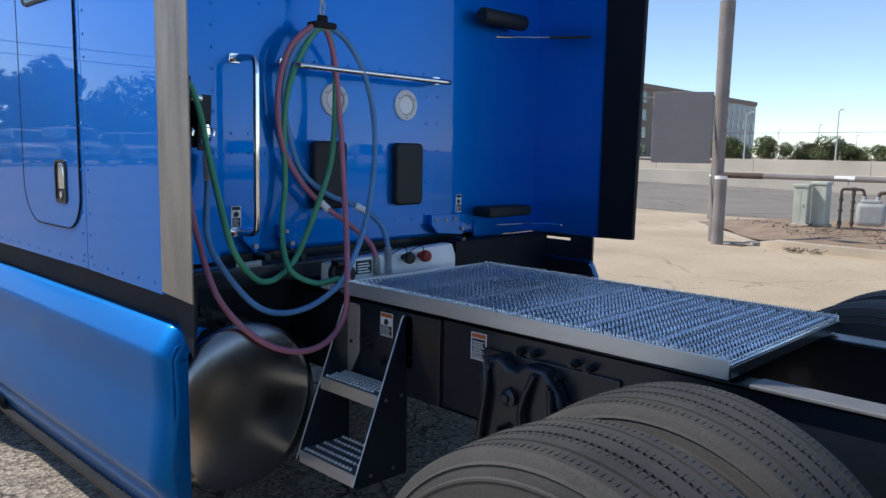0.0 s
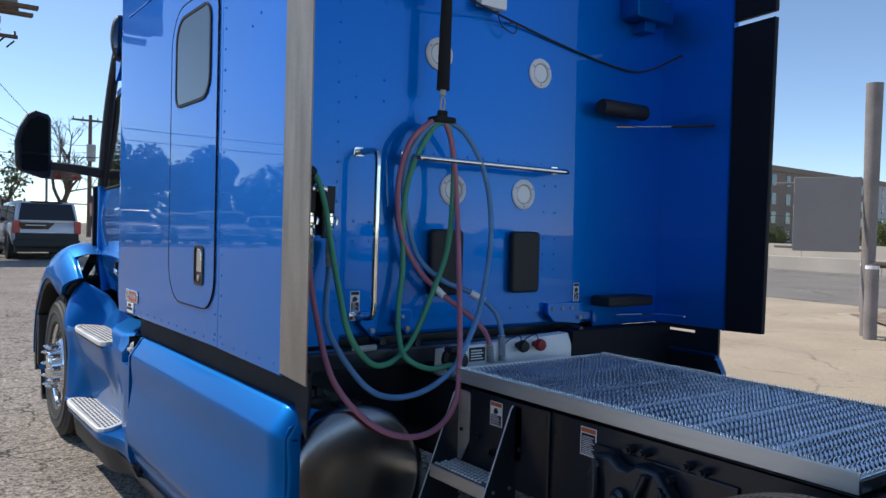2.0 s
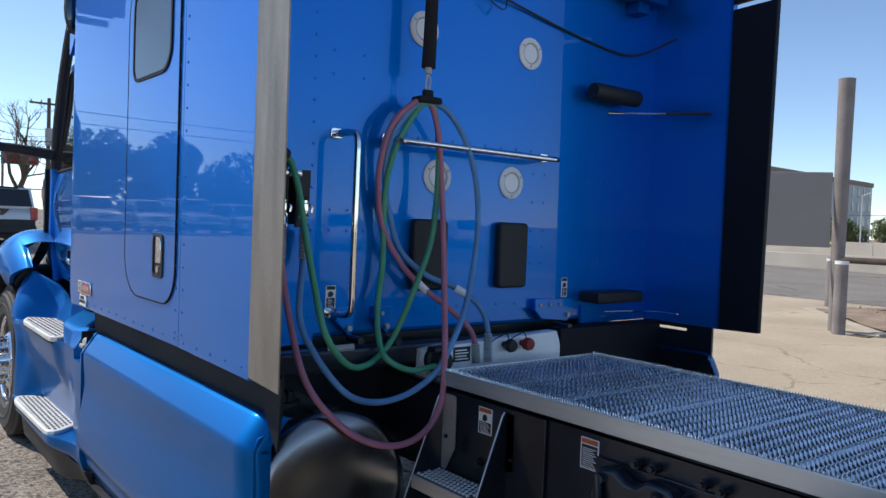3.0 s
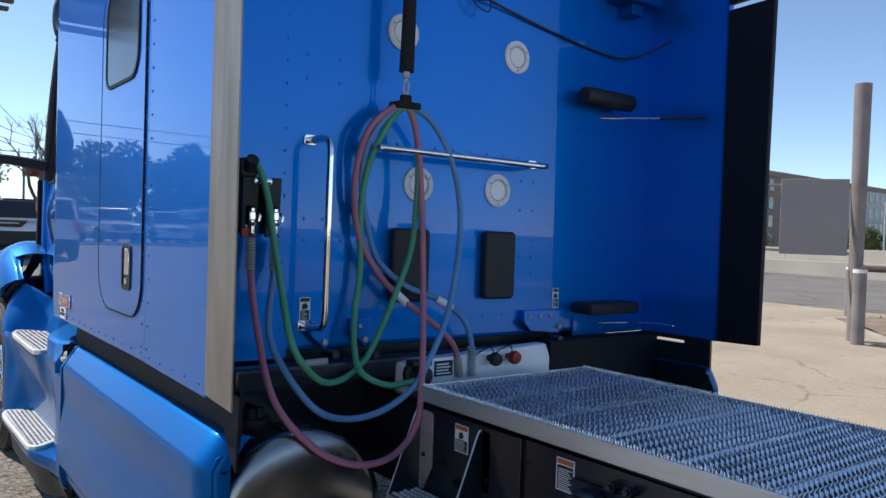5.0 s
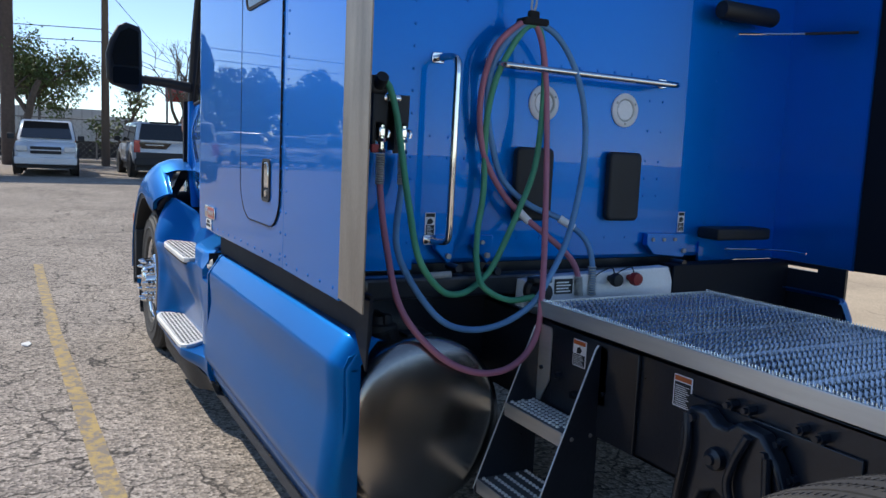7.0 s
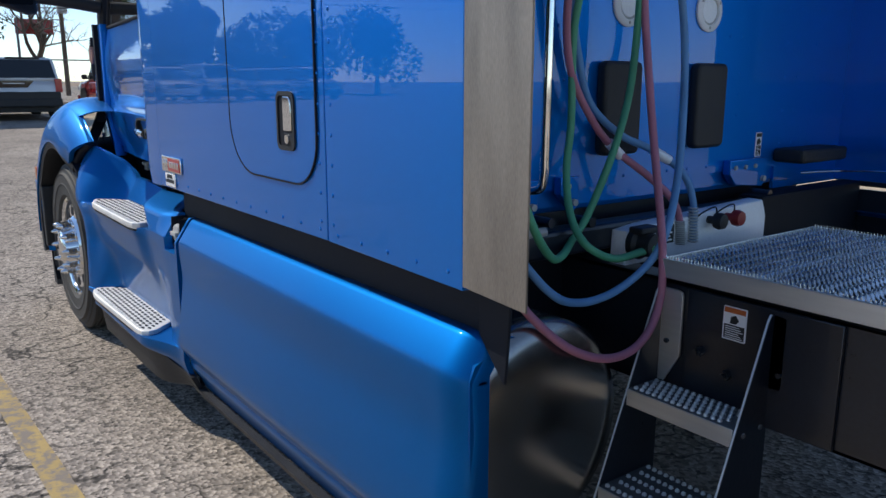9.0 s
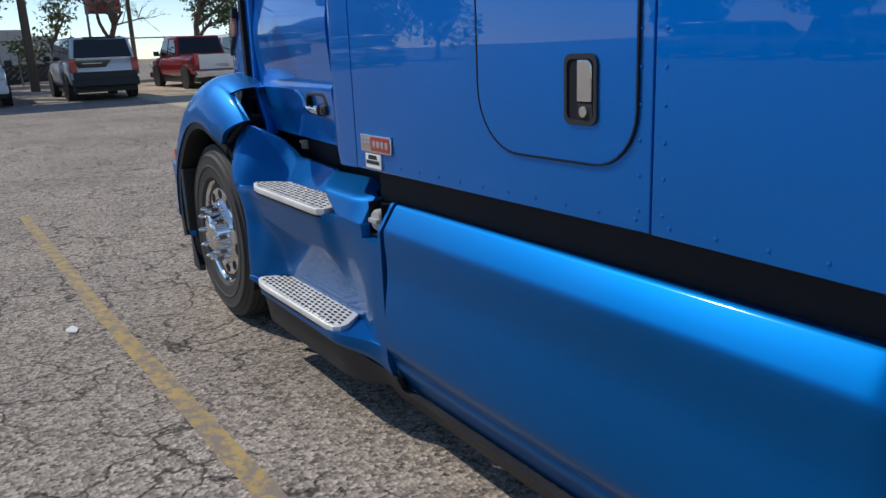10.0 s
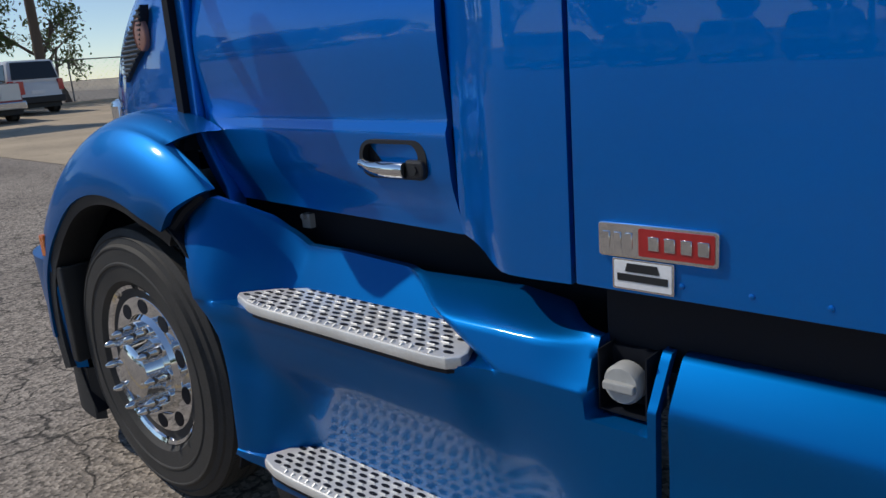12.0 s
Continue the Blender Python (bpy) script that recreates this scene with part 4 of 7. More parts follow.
part("tank_strap", lathe([(-2.66, 0.286), (-2.66, 0.293), (-2.60, 0.293), (-2.60, 0.286)], (0, 1.352, 0.525), "x", 48), BLACK, ft)
part("tank_step", box((-2.95, 1.12, 0.80), (-2.70, 1.40, 0.83), 0.006), BLACK, ft)

# ---------------------------------------------------------------- the sleeper's rear wall and what hangs on it
b = plate([(1.02, 0.985), (1.425, 0.985), (1.425, 1.068), (2.80, 1.068), (2.80, 0.985), (3.27, 0.985), (3.27, 3.6), (1.02, 3.6)], "yz", WALL - 0.012, WALL)
rear = part("rear_wall", b, BLUE, truck, "glossy riveted blue rear wall of the sleeper")
pts = []
pts += [(WALL, 1.405, z) for z in np.arange(1.08, 2.6, 0.074)]
for z in (1.378, 1.450):
    pts += [(WALL, y, z) for y in (1.477, 1.547, 1.617, 1.687)]
for z in (1.92, 2.0, 2.3):
    pts += [(WALL, y, z) for y in (1.477, 1.60)]
for y in (2.46, 2.53):
    pts += [(WALL, y, z) for z in (1.26, 1.33, 1.40, 1.52, 1.64)]
pts += [(WALL, y, 1.735) for y in np.arange(1.76, 2.50, 0.085)]
pts += [(WALL, y, 1.092) for y in np.arange(1.75, 2.45, 0.105)]
pts += [(WALL, y, 1.52) for y in (1.62, 1.66)]
for y in (2.82, 2.90, 3.02):
    pts += [(WALL, y, z) for z in np.arange(1.15, 2.2, 0.12)]
rivets("rivets", pts, (1, 0, 0), rear, 0.0055, 0.0035)

# right-hand extender: blue inside, black flap behind
part("extender_panel", plate([(WALL, 0.985), (-2.115, 0.985), (-2.115, 3.6), (WALL, 3.6)], "xz", 3.262, 3.30), BLUE, truck)
part("rubber_flap", plate([(-2.112, 0.985), (-1.922, 0.990), (-1.905, 2.425), (-2.112, 2.415)], "xz", 3.262, 3.292, 0.004), SEAL_SHADE, truck, "black rubber flap on the extender edge")
part("upper_flap", plate([(-2.112, 2.440), (-1.905, 2.452), (-1.895, 3.58), (-2.112, 3.58)], "xz", 3.262, 3.292, 0.004), SEAL_SHADE, truck)
part("flap_edge", plate([(-2.118, 0.985), (-2.110, 0.985), (-2.110, 3.58), (-2.118, 3.58)], "xz", 3.256, 3.262), BLUE2, truck)
# braces
part("brace_rod", tube(spline([(WALL, 2.93, 1.955), (-2.40, 3.02, 1.95), (-2.33, 3.10, 1.953)], 5), 0.005, 8), CHROME, truck)
# outer half of the same brace, darker than the chrome half
part("brace_sleeve", tube(spline([(-2.33, 3.10, 1.953), (-2.27, 3.175, 1.957), (-2.20, 3.258, 1.962)], 4), 0.006, 8), PLASTIC, truck)
# lower rod put in for the thin highlight along a curved bottom trim
part("brace_rod", tube(spline([(-2.47, 2.90, 1.040), (-2.40, 3.0, 1.046), (-2.27, 3.03, 1.056), (-2.16, 3.02, 1.058)], 5), 0.0035, 8), CHROME, truck)
part("bolster", join(lathe([(2.745, 0.0), (2.745, 0.033), (2.755, 0.038), (3.045, 0.038), (3.055, 0.033), (3.055, 0.0)], (-2.455, 0, 2.025), "y", 20), box((WALL, 2.86, 2.00), (-2.47, 2.94, 2.05), 0.005)), PLASTIC, truck, "black padded roller on the rear wall")
part("lower_bumper", box((WALL, 2.78, 1.085), (-2.40, 3.10, 1.135), 0.012), PLASTIC, truck)
lamp = part("work_lamp", plate(rrect(2.93, 3.20, 2.47, 2.58, 0.02, 4), "yz", WALL, -2.41, 0.010), BLUE2, truck, "blue-grey work lamp housing")
part("lamp_foot", box((WALL, 3.02, 2.42), (-2.44, 3.10, 2.47), 0.004), BLUE2, lamp)

# grab rails
def grab(p0, p1, off, swing, name_label):
    a, c = Vector(p0), Vector(p1)
    d = (c - a).normalized()
    o = Vector((off, 0, 0)) + Vector(swing)
    line = [a, a + o * 0.55, a + o * 0.92 + d * 0.012, a + o + d * 0.05, a + o + d * 0.12, c + o - d * 0.12, c + o - d * 0.05, c + o * 0.92 - d * 0.012, c + o * 0.55, c]
    g = part("grab_rail", tube(spline(line, 5), 0.0118, 14), CHROME, truck, name_label)
    for q in (a, c):
        bb = plate(rrect(q.y - 0.026, q.y + 0.022, q.z - 0.019, q.z + 0.019, 0.010, 4), "yz", WALL, WALL + 0.007, 0.003)
        for dy in (-0.018, 0.014):
            part("flange_bolt", rod((WALL + 0.007, q.y + dy, q.z - 0.008), (WALL + 0.012, q.y + dy, q.z - 0.008), 0.005, seg=8), PLASTIC, g)
        part("flange", bb, CHROME, g)
    return g


grab((WALL, 1.495, 1.715), (WALL, 1.490, 1.090), 0.125, (0, 0.01, 0), "vertical chrome grab rail")
grab((WALL, 1.705, 1.717), (WALL, 2.515, 1.712), 0.115, (0, -0.01, -0.015), "horizontal chrome grab rail")

# round vents
for y, z in ((1.942, 1.594), (2.331, 1.594), (1.855, 2.140), (2.412, 2.140)):
    v = part("round_vent", lathe([(WALL, 0.066), (WALL + 0.006, 0.066), (WALL + 0.010, 0.060), (WALL + 0.010, 0.046), (WALL + 0.002, 0.045), (WALL + 0.002, 0.0)], (0, y, z), "x", 32), WHITE, truck, "round white vent with a pale disc in its ring")
    part("seal_ring", lathe([(WALL + 0.001, 0.047), (WALL + 0.004, 0.047), (WALL + 0.004, 0.039), (WALL + 0.001, 0.039)], (0, y, z), "x", 28), METERGREY, v)
    part("disc", lathe([(WALL + 0.003, 0.039), (WALL + 0.006, 0.037), (WALL + 0.007, 0.0)], (0, y, z), "x", 28), BOXWHITE, v)
    rivets("screws", [(WALL + 0.010, y + 0.053 * math.cos(a), z + 0.053 * math.sin(a)) for a in (0.5, 2.6, 4.71)], (1, 0, 0), v, 0.005, 0.002, METERGREY)

# bump pads
for y0, y1 in ((1.818, 1.982), (2.252, 2.412)):
    part("bump_pad", plate(rrect(y0, y1, 1.160, 1.430, 0.022, 5), "yz", WALL, -2.482, 0.012, seg=3), PLASTIC, truck, "black rubber bump pad")

# lower hinge brackets
for y0, y1 in ((2.475, 2.70), (1.50, 1.575), (1.66, 1.735)):
    br = part("lower_bracket", plate([(y0, 1.108), (y1, 1.108), (y1, 1.03), (y1 - 0.02, 1.005), (y0 + 0.04, 1.02), (y0, 1.06)], "yz", WALL + 0.001, WALL + 0.03, 0.004), BLUE, truck)
    for k in range(3 if y1 - y0 > 0.1 else 1):
        part("bolt", rod((WALL + 0.03, y0 + 0.03 + 0.06 * k, 1.082), (WALL + 0.036, y0 + 0.03 + 0.06 * k, 1.082), 0.008, seg=6), METERGREY, br)
    part("hinge_pin", rod((WALL + 0.03, y1 - 0.025, 1.035), (WALL + 0.042, y1 - 0.025, 1.035), 0.010, seg=12), METERGREY, br)


def sticker(name, y0, y1, z0, z1, plane, w, top, label, parent):
    """A warning sticker: head bar, picture field and lines of print too small to read."""
    w2 = w + 0.002 if plane == "yz" else w - 0.002
    s = part(name, plate(rrect(y0, y1, z0, z1, 0.002, 2), plane, w, w2), WHITE, parent, label)
    d = 0.0012 if plane == "yz" else -0.0012
    h = z1 - z0
    part("head_bar", plate([(y0 + 0.003, z1 - 0.18 * h), (y1 - 0.003, z1 - 0.18 * h), (y1 - 0.003, z1 - 0.03 * h), (y0 + 0.003, z1 - 0.03 * h)], plane, w2, w2 + d), top, s)
    top_ = 0.78 if "text" in label else 0.46
    bb = plate([(y0 + 0.004, z0 + 0.04 * h), (y1 - 0.004, z0 + 0.04 * h), (y1 - 0.004, z0 + top_ * h), (y0 + 0.004, z0 + top_ * h)], plane, w2, w2 + d * 0.6)
    lines = B()
    for k in range(int(top_ * 14)):
        zz = z0 + (0.07 + 0.065 * k) * h
        yb = y1 - 0.008 - 0.005 * (k % 3)
        lines = plate([(y0 + 0.008, zz), (yb, zz), (yb, zz + 0.022 * h), (y0 + 0.008, zz + 0.022 * h)], plane, w2, w2 + d, bm=lines)
    tagged(part("print_lines", lines, WHITE, s), kind="stuff")
    ym = (y0 + y1) / 2
    if top_ < 0.6:
        bb = plate([(ym - 0.012, z0 + 0.50 * h), (ym + 0.004, z0 + 0.50 * h), (ym + 0.012, z0 + 0.62 * h), (ym + 0.002, z0 + 0.76 * h), (ym - 0.010, z0 + 0.70 * h)], plane, w2, w2 + d, bm=bb)
    part("print", bb, PLASTIC, s)
    return s


sticker("warning_sticker", 2.662, 2.698, 1.110, 1.195, "yz", WALL + 0.001, PLASTIC, "black and white warning sticker", rear)
sticker("warning_sticker", 1.470, 1.510, 1.105, 1.185, "yz", WALL + 0.001, PLASTIC, "black and white warning sticker beside the grab rail", rear)

# dark gear under the rear wall
gear = part("cab_underframe", box((-2.95, 1.20, 0.60), (-2.58, 3.10, 1.06), 0.02), BLACK, truck)
part("cross_member", box((-2.50, 1.21, 0.90), (-2.42, 3.24, 0.975), 0.012), BLACK, truck)
part("cross_member", box((-2.50, 2.55, 0.62), (-2.405, 3.243, 0.988), 0.006), SEAL_SHADE, truck)
part("side_plate", join(box((-2.50, 3.245, 0.62), (-2.13, 3.258, 0.958)), box((-2.50, 3.245, 0.971), (-2.13, 3.258, 0.990)), box((-2.50, 3.245, 0.958), (-2.455, 3.258, 0.971)), box((-2.262, 3.245, 0.958), (-2.13, 3.258, 0.971))), BLACK, truck)
for y, z in ((1.56, 1.0), (1.72, 0.985), (2.62, 0.99)):
    part("mount_bolt", rod((-2.50, y, z), (-2.42, y, z), 0.014, seg=12), BLACK, truck)
part("air_fitting", rod((-2.44, 1.44, 0.975), (-2.40, 1.52, 0.985), 0.012, seg=8), METERGREY, truck)

# air manifold box with its knobs
mb = part("manifold_box", plate([(1.795, 0.860), (2.500, 0.860), (2.500, 0.935), (2.490, 0.960), (2.475, 0.990), (1.885, 0.968), (1.800, 0.958)], "yz", -2.42, -2.360, 0.005), BOXWHITE, truck, "brushed aluminium air manifold box")
for y, m_ in ((2.178, PLASTIC), (2.272, KNOB_RED)):
    part("valve_knob", lathe([(-2.36, 0.012), (-2.335, 0.012), (-2.332, 0.024), (-2.318, 0.026), (-2.305, 0.022), (-2.302, 0.0)], (0, y, 0.955), "x", 18), m_, mb)
    part("tether", tube(spline([(-2.34, y + 0.01, 0.965), (-2.325, y - 0.02, 1.0), (-2.345, y - 0.05, 0.985), (-2.358, y - 0.07, 0.965)], 5), 0.0025, 6), PLASTIC, mb)
part("plug_socket", join(lathe([(-2.36, 0.046), (-2.34, 0.046), (-2.33, 0.036), (-2.29, 0.033), (-2.285, 0.0)], (0, 1.835, 0.925), "x", 22), box((-2.36, 1.80, 0.955), (-2.31, 1.88, 0.975), 0.006)), PLASTIC, mb)
part("data_plate", plate(rrect(1.925, 2.005, 0.905, 0.960, 0.003, 2), "yz", -2.3595, -2.357), PLASTIC, mb)
bb = B()
for k in range(4):
    bb = plate([(1.932, 0.912 + k * 0.011), (1.995 - 0.008 * (k % 2), 0.912 + k * 0.011), (1.995 - 0.008 * (k % 2), 0.917 + k * 0.011), (1.932, 0.917 + k * 0.011)], "yz", -2.3568, -2.3555, bm=bb)
part("print", bb, WHITE, mb)

# parking brackets for the couplings: one back plate, two docks, two couplings with spring guards
part("dock_plate", plate(rrect(1.236, 1.372, 1.425, 1.578, 0.012, 4), "yz", WALL, WALL + 0.012, 0.003), PLASTIC, truck, "black back plate of the coupling docks")
for y, lev, guard in ((1.262, KNOB_RED, "red"), (1.340, PLASTIC, "blue")):
    d = part("coupling_dock", plate([(y - 0.030, 1.575), (y + 0.026, 1.575), (y + 0.026, 1.555), (y + 0.023, 1.470), (y + 0.006, 1.462), (y + 0.006, 1.48), (y - 0.014, 1.48), (y - 0.014, 1.40), (y - 0.030, 1.395)], "yz", WALL + 0.01, -2.452, 0.008), PLASTIC, truck, "black parking dock for a hose coupling")
    part("dock_screw", lathe([(-2.452, 0.012), (-2.445, 0.012), (-2.442, 0.006), (-2.442, 0.0)], (0, y - 0.024 if lev is PLASTIC else y + 0.018, 1.562), "x", 12), CHROME, d)
    part("coupling", join(rod((-2.452, y + 0.003, 1.475), (-2.452, y + 0.003, 1.385), 0.0105, seg=12), box((-2.470, y - 0.010, 1.435), (-2.440, y + 0.014, 1.468), 0.006), lathe([(1.42, 0.0), (1.42, 0.0145), (1.432, 0.0145), (1.432, 0.0)], (-2.452, y + 0.003, 0), "z", 6), lathe([(1.385, 0.0), (1.385, 0.0145), (1.397, 0.0145), (1.397, 0.0)], (-2.452, y + 0.003, 0), "z", 6), tube(spline([(-2.447, y + 0.012, 1.462), (-2.437, y + 0.022, 1.455), (-2.437, y + 0.020, 1.435)], 4), 0.005, 8)), CHROME, d)
    part("lever", box((-2.460, y - 0.032, 1.385), (-2.446, y - 0.004, 1.412), 0.004), lev, d)
    bb = B()
    for k in range(13):
        lathe([(-0.0032, 0.0118), (0.0, 0.0165), (0.0032, 0.0118)], (-2.452 + 0.0007 * k, y + 0.002 - 0.0003 * k, 1.380 - 0.0078 * k), "z", 12, bm=bb)
    part("spring_guard", bb, METERGREY, d)
part("cable_dock", join(plate(rrect(1.222, 1.282, 1.572, 1.632, 0.014, 4), "yz", WALL, -2.445, 0.008), rod((-2.45, 1.250, 1.60), (-2.415, 1.248, 1.625), 0.020, seg=14)), PLASTIC, truck)

def hang(p):
    """Draws the upper part of the hanging gear in towards the rear wall."""
    eye_ = Vector((-0.22, 0.14, 1.41))
    p = Vector(p)
    d = p.x - WALL
    near = d * lerp(1.0, 0.60, smooth01(1.0, 1.5, p.z))
    return eye_ + (p - eye_) * ((eye_.x - WALL - near) / (eye_.x - WALL - d))


def hung(bm):
    for v in bm.verts:
        v.co = hang(v.co)
    return bm


# hose hanger: arm, spring strap, hook
ha = part("hanger_arm", hung(tube(spline([(WALL, 1.545, 2.345), (-2.46, 1.58, 2.34), (-2.38, 1.65, 2.335), (-2.335, 1.745, 2.335), (-2.33, 1.80, 2.345)], 5), 0.012, 12)), CHROME, truck, "chrome arm of the hose hanger")
part("swivel", hung(join(lathe([(-0.03, 0.014), (0.03, 0.014)], (-2.335, 1.745, 2.335), "z", 14), box((-2.35, 1.70, 2.30), (-2.33, 1.728, 2.345), 0.003))), METERGREY, ha)
part("spring_sleeve", hung(tube([(-2.335, 1.752, 2.30), (-2.336, 1.750, 2.20), (-2.337, 1.748, 2.05), (-2.338, 1.746, 1.955)], 0.021, 14, taper=1.2)), STRAPBLACK, ha, "black sleeve over the hanger spring")
part("swivel_hook", hung(join(tube([(-2.338, 1.746, 1.955), (-2.338, 1.745, 1.935)], 0.012, 10), tube(spline([(-2.338, 1.745, 1.935), (-2.338, 1.756, 1.915), (-2.338, 1.752, 1.885), (-2.338, 1.744, 1.872), (-2.338, 1.737, 1.890), (-2.338, 1.741, 1.93)], 5), 0.0035, 8))), METERGREY, ha)
part("hose_clamp", hung(join(plate(rrect(1.695, 1.79, 1.828, 1.852, 0.008, 3), "yz", -2.365, -2.305, 0.006), box((-2.345, 1.725, 1.845), (-2.325, 1.765, 1.878), 0.006))), STRAPBLACK, ha)
part("hanger_cable", tube(spline([(-2.36, 1.82, 2.345), (-2.49, 2.2, 2.335), (-2.51, 2.6, 2.275), (-2.51, 2.95, 2.235), (-2.48, 3.10, 2.245), (-2.40, 3.255, 2.33)], 8), 0.005, 8), PLASTIC, truck)
part("cable_clip", join(box((-2.50, 2.02, 2.36), (-2.46, 2.16, 2.41), 0.006), rod((-2.48, 2.15, 2.40), (-2.48, 2.15, 2.52), 0.004, seg=8)), BOXWHITE, truck)
part("loose_wire", tube(spline([(-2.49, 2.13, 2.36), (-2.48, 2.15, 2.30), (-2.47, 2.21, 2.275), (-2.475, 2.225, 2.32), (-2.49, 2.17, 2.315)], 6), 0.003, 6), PLASTIC, truck)

# hoses
RED_LINE = [(-2.450, 1.263, 1.375), (-2.442, 1.261, 1.27), (-2.38, 1.262, 1.10), (-2.27, 1.272, 0.905), (-2.20, 1.372, 0.768), (-2.168, 1.50, 0.706), (-2.168, 1.63, 0.714), (-2.19, 1.732, 0.793), (-2.22, 1.772, 0.947), (-2.28, 1.803, 1.246), (-2.325, 1.815, 1.534), (-2.335, 1.800, 1.72),
            (-2.335, 1.768, 1.815), (-2.335, 1.735, 1.838), (-2.345, 1.690, 1.825), (-2.38, 1.625, 1.74), (-2.43, 1.615, 1.58), (-2.45, 1.648, 1.409), (-2.44, 1.724, 1.273), (-2.44, 1.824, 1.183), (-2.39, 1.915, 1.105), (-2.36, 1.989, 1.035), (-2.355, 2.024, 0.972), (-2.35, 2.03, 0.90)]
BLUE_LINE = [(-2.450, 1.342, 1.375), (-2.442, 1.337, 1.27), (-2.38, 1.298, 1.10), (-2.32, 1.325, 0.985), (-2.26, 1.40, 0.870), (-2.27, 1.515, 0.822), (-2.26, 1.636, 0.833), (-2.24, 1.743, 0.897), (-2.23, 1.800, 0.984), (-2.28, 1.91, 1.128), (-2.30, 1.965, 1.345), (-2.32, 1.977, 1.524), (-2.325, 1.935, 1.68),
             (-2.33, 1.855, 1.795), (-2.33, 1.765, 1.836), (-2.35, 1.70, 1.815), (-2.40, 1.645, 1.71), (-2.45, 1.655, 1.569), (-2.46, 1.690, 1.431), (-2.465, 1.745, 1.311), (-2.44, 1.846, 1.224), (-2.43, 1.985, 1.172), (-2.38, 2.064, 1.104), (-2.355, 2.088, 1.011), (-2.35, 2.09, 0.90)]
GREEN_LINE = [(-2.42, 1.246, 1.605), (-2.398, 1.240, 1.612), (-2.375, 1.252, 1.585), (-2.345, 1.264, 1.50), (-2.32, 1.275, 1.38), (-2.28, 1.290, 1.22), (-2.25, 1.320, 1.06), (-2.29, 1.425, 0.952), (-2.36, 1.54, 0.925), (-2.42, 1.645, 0.952), (-2.42, 1.702, 1.016), (-2.38, 1.76, 1.199), (-2.37, 1.815, 1.377), (-2.35, 1.815, 1.644), (-2.34, 1.785, 1.80),
              (-2.335, 1.748, 1.832), (-2.345, 1.705, 1.80), (-2.39, 1.655, 1.67), (-2.44, 1.650, 1.51), (-2.46, 1.665, 1.269), (-2.46, 1.650, 1.128), (-2.42, 1.630, 1.015), (-2.35, 1.620, 0.945), (-2.33, 1.71, 0.900), (-2.31, 1.80, 0.910), (-2.29, 1.832, 0.922)]
RED_LINE, BLUE_LINE, GREEN_LINE = [[hang(p) for p in q] for q in (RED_LINE, BLUE_LINE, GREEN_LINE)]
HOSES = {}
for name, line, m_, lab in (("red_air_hose", RED_LINE, HOSE_RED, "faded red rubber air hose hanging in loops"), ("blue_air_hose", BLUE_LINE, HOSE_BLUE, "blue rubber air hose hanging in loops"), ("green_power_cable", GREEN_LINE, HOSE_GREEN, "green electrical cable hanging in loops")):
    HOSES[name] = thing(name, line[-1], lab, "hose", "hoses behind the sleeper")
    part("hose_line", tube(spline(line, 8), 0.0108, 12), m_, HOSES[name])
    part("end_cuff", tube(spline(line, 8)[:4], 0.0135, 12), PLASTIC, HOSES[name])
for nm, (p, q) in (("red_air_hose", ((-2.355, 2.026, 0.965), (-2.35, 2.03, 0.90))), ("blue_air_hose", ((-2.355, 2.089, 1.0), (-2.35, 2.09, 0.90)))):
    bb = B()
    p, q = Vector(p), Vector(q)
    for k in range(12):
        lathe([(-0.0032, 0.013), (0.0, 0.0178), (0.0032, 0.013)], p.lerp(q, k / 11), "z", 12, bm=bb)
    part("spring_guard", bb, METERGREY, HOSES[nm], "grey spring guard")
part("ferrule", rod(hang((-2.44, 1.800, 1.203)), hang((-2.437, 1.848, 1.163)), 0.0150, seg=12), BOXWHITE, HOSES["red_air_hose"], "pale printed ferrule")
part("ferrule", rod(hang((-2.43, 1.98, 1.174)), hang((-2.405, 2.03, 1.142)), 0.0150, seg=12), BOXWHITE, HOSES["blue_air_hose"], "pale printed ferrule")

# ---------------------------------------------------------------- frame, deck, ladder
RAIL = 1.768
for y0, y1 in ((RAIL, RAIL + 0.010), (2 * MID - RAIL - 0.010, 2 * MID - RAIL)):
    part("frame_rail", box((-6.2, y0, 0.555), (3.2, y1, 0.862), 0.003), BLACK, truck, "black steel frame rail")
    inn = 0.085 if y0 < MID else -0.085
    for z in (0.555, 0.850):
        part("rail_flange", box((-6.2, min(y0, y0 + inn), z), (3.2, max(y0, y0 + inn), z + 0.012), 0.003), BLACK, truck)
for x in (-1.9, -1.1, 0.9, 2.2):
    part("cross_member", box((x - 0.06, RAIL + 0.01, 0.60), (x + 0.06, 2 * MID - RAIL - 0.01, 0.80), 0.01), BLACK, truck)
part("rear_frame_top", box((-0.70, RAIL - 0.03, 0.866), (3.2, RAIL + 0.05, 0.876), 0.003), GALVSTEEL, truck)
part("fifth_wheel", join(box((0.55, 1.75, 0.88), (1.5, 2.55, 1.06), 0.05), box((0.45, 1.65, 0.86), (1.6, 1.78, 0.94), 0.02), box((0.45, 2.52, 0.86), (1.6, 2.65, 0.94), 0.02)), BLACK, truck)
# bracket, hoses and bolts on the rail side
part("rail_plate", box((-2.12, RAIL - 0.012, 0.56), (-1.72, RAIL - 0.001, 0.855), 0.003), BLACK, truck)
part("rail_plate", box((-1.53, RAIL - 0.010, 0.545), (-1.05, RAIL - 0.001, 0.800), 0.003), BLACK, truck)
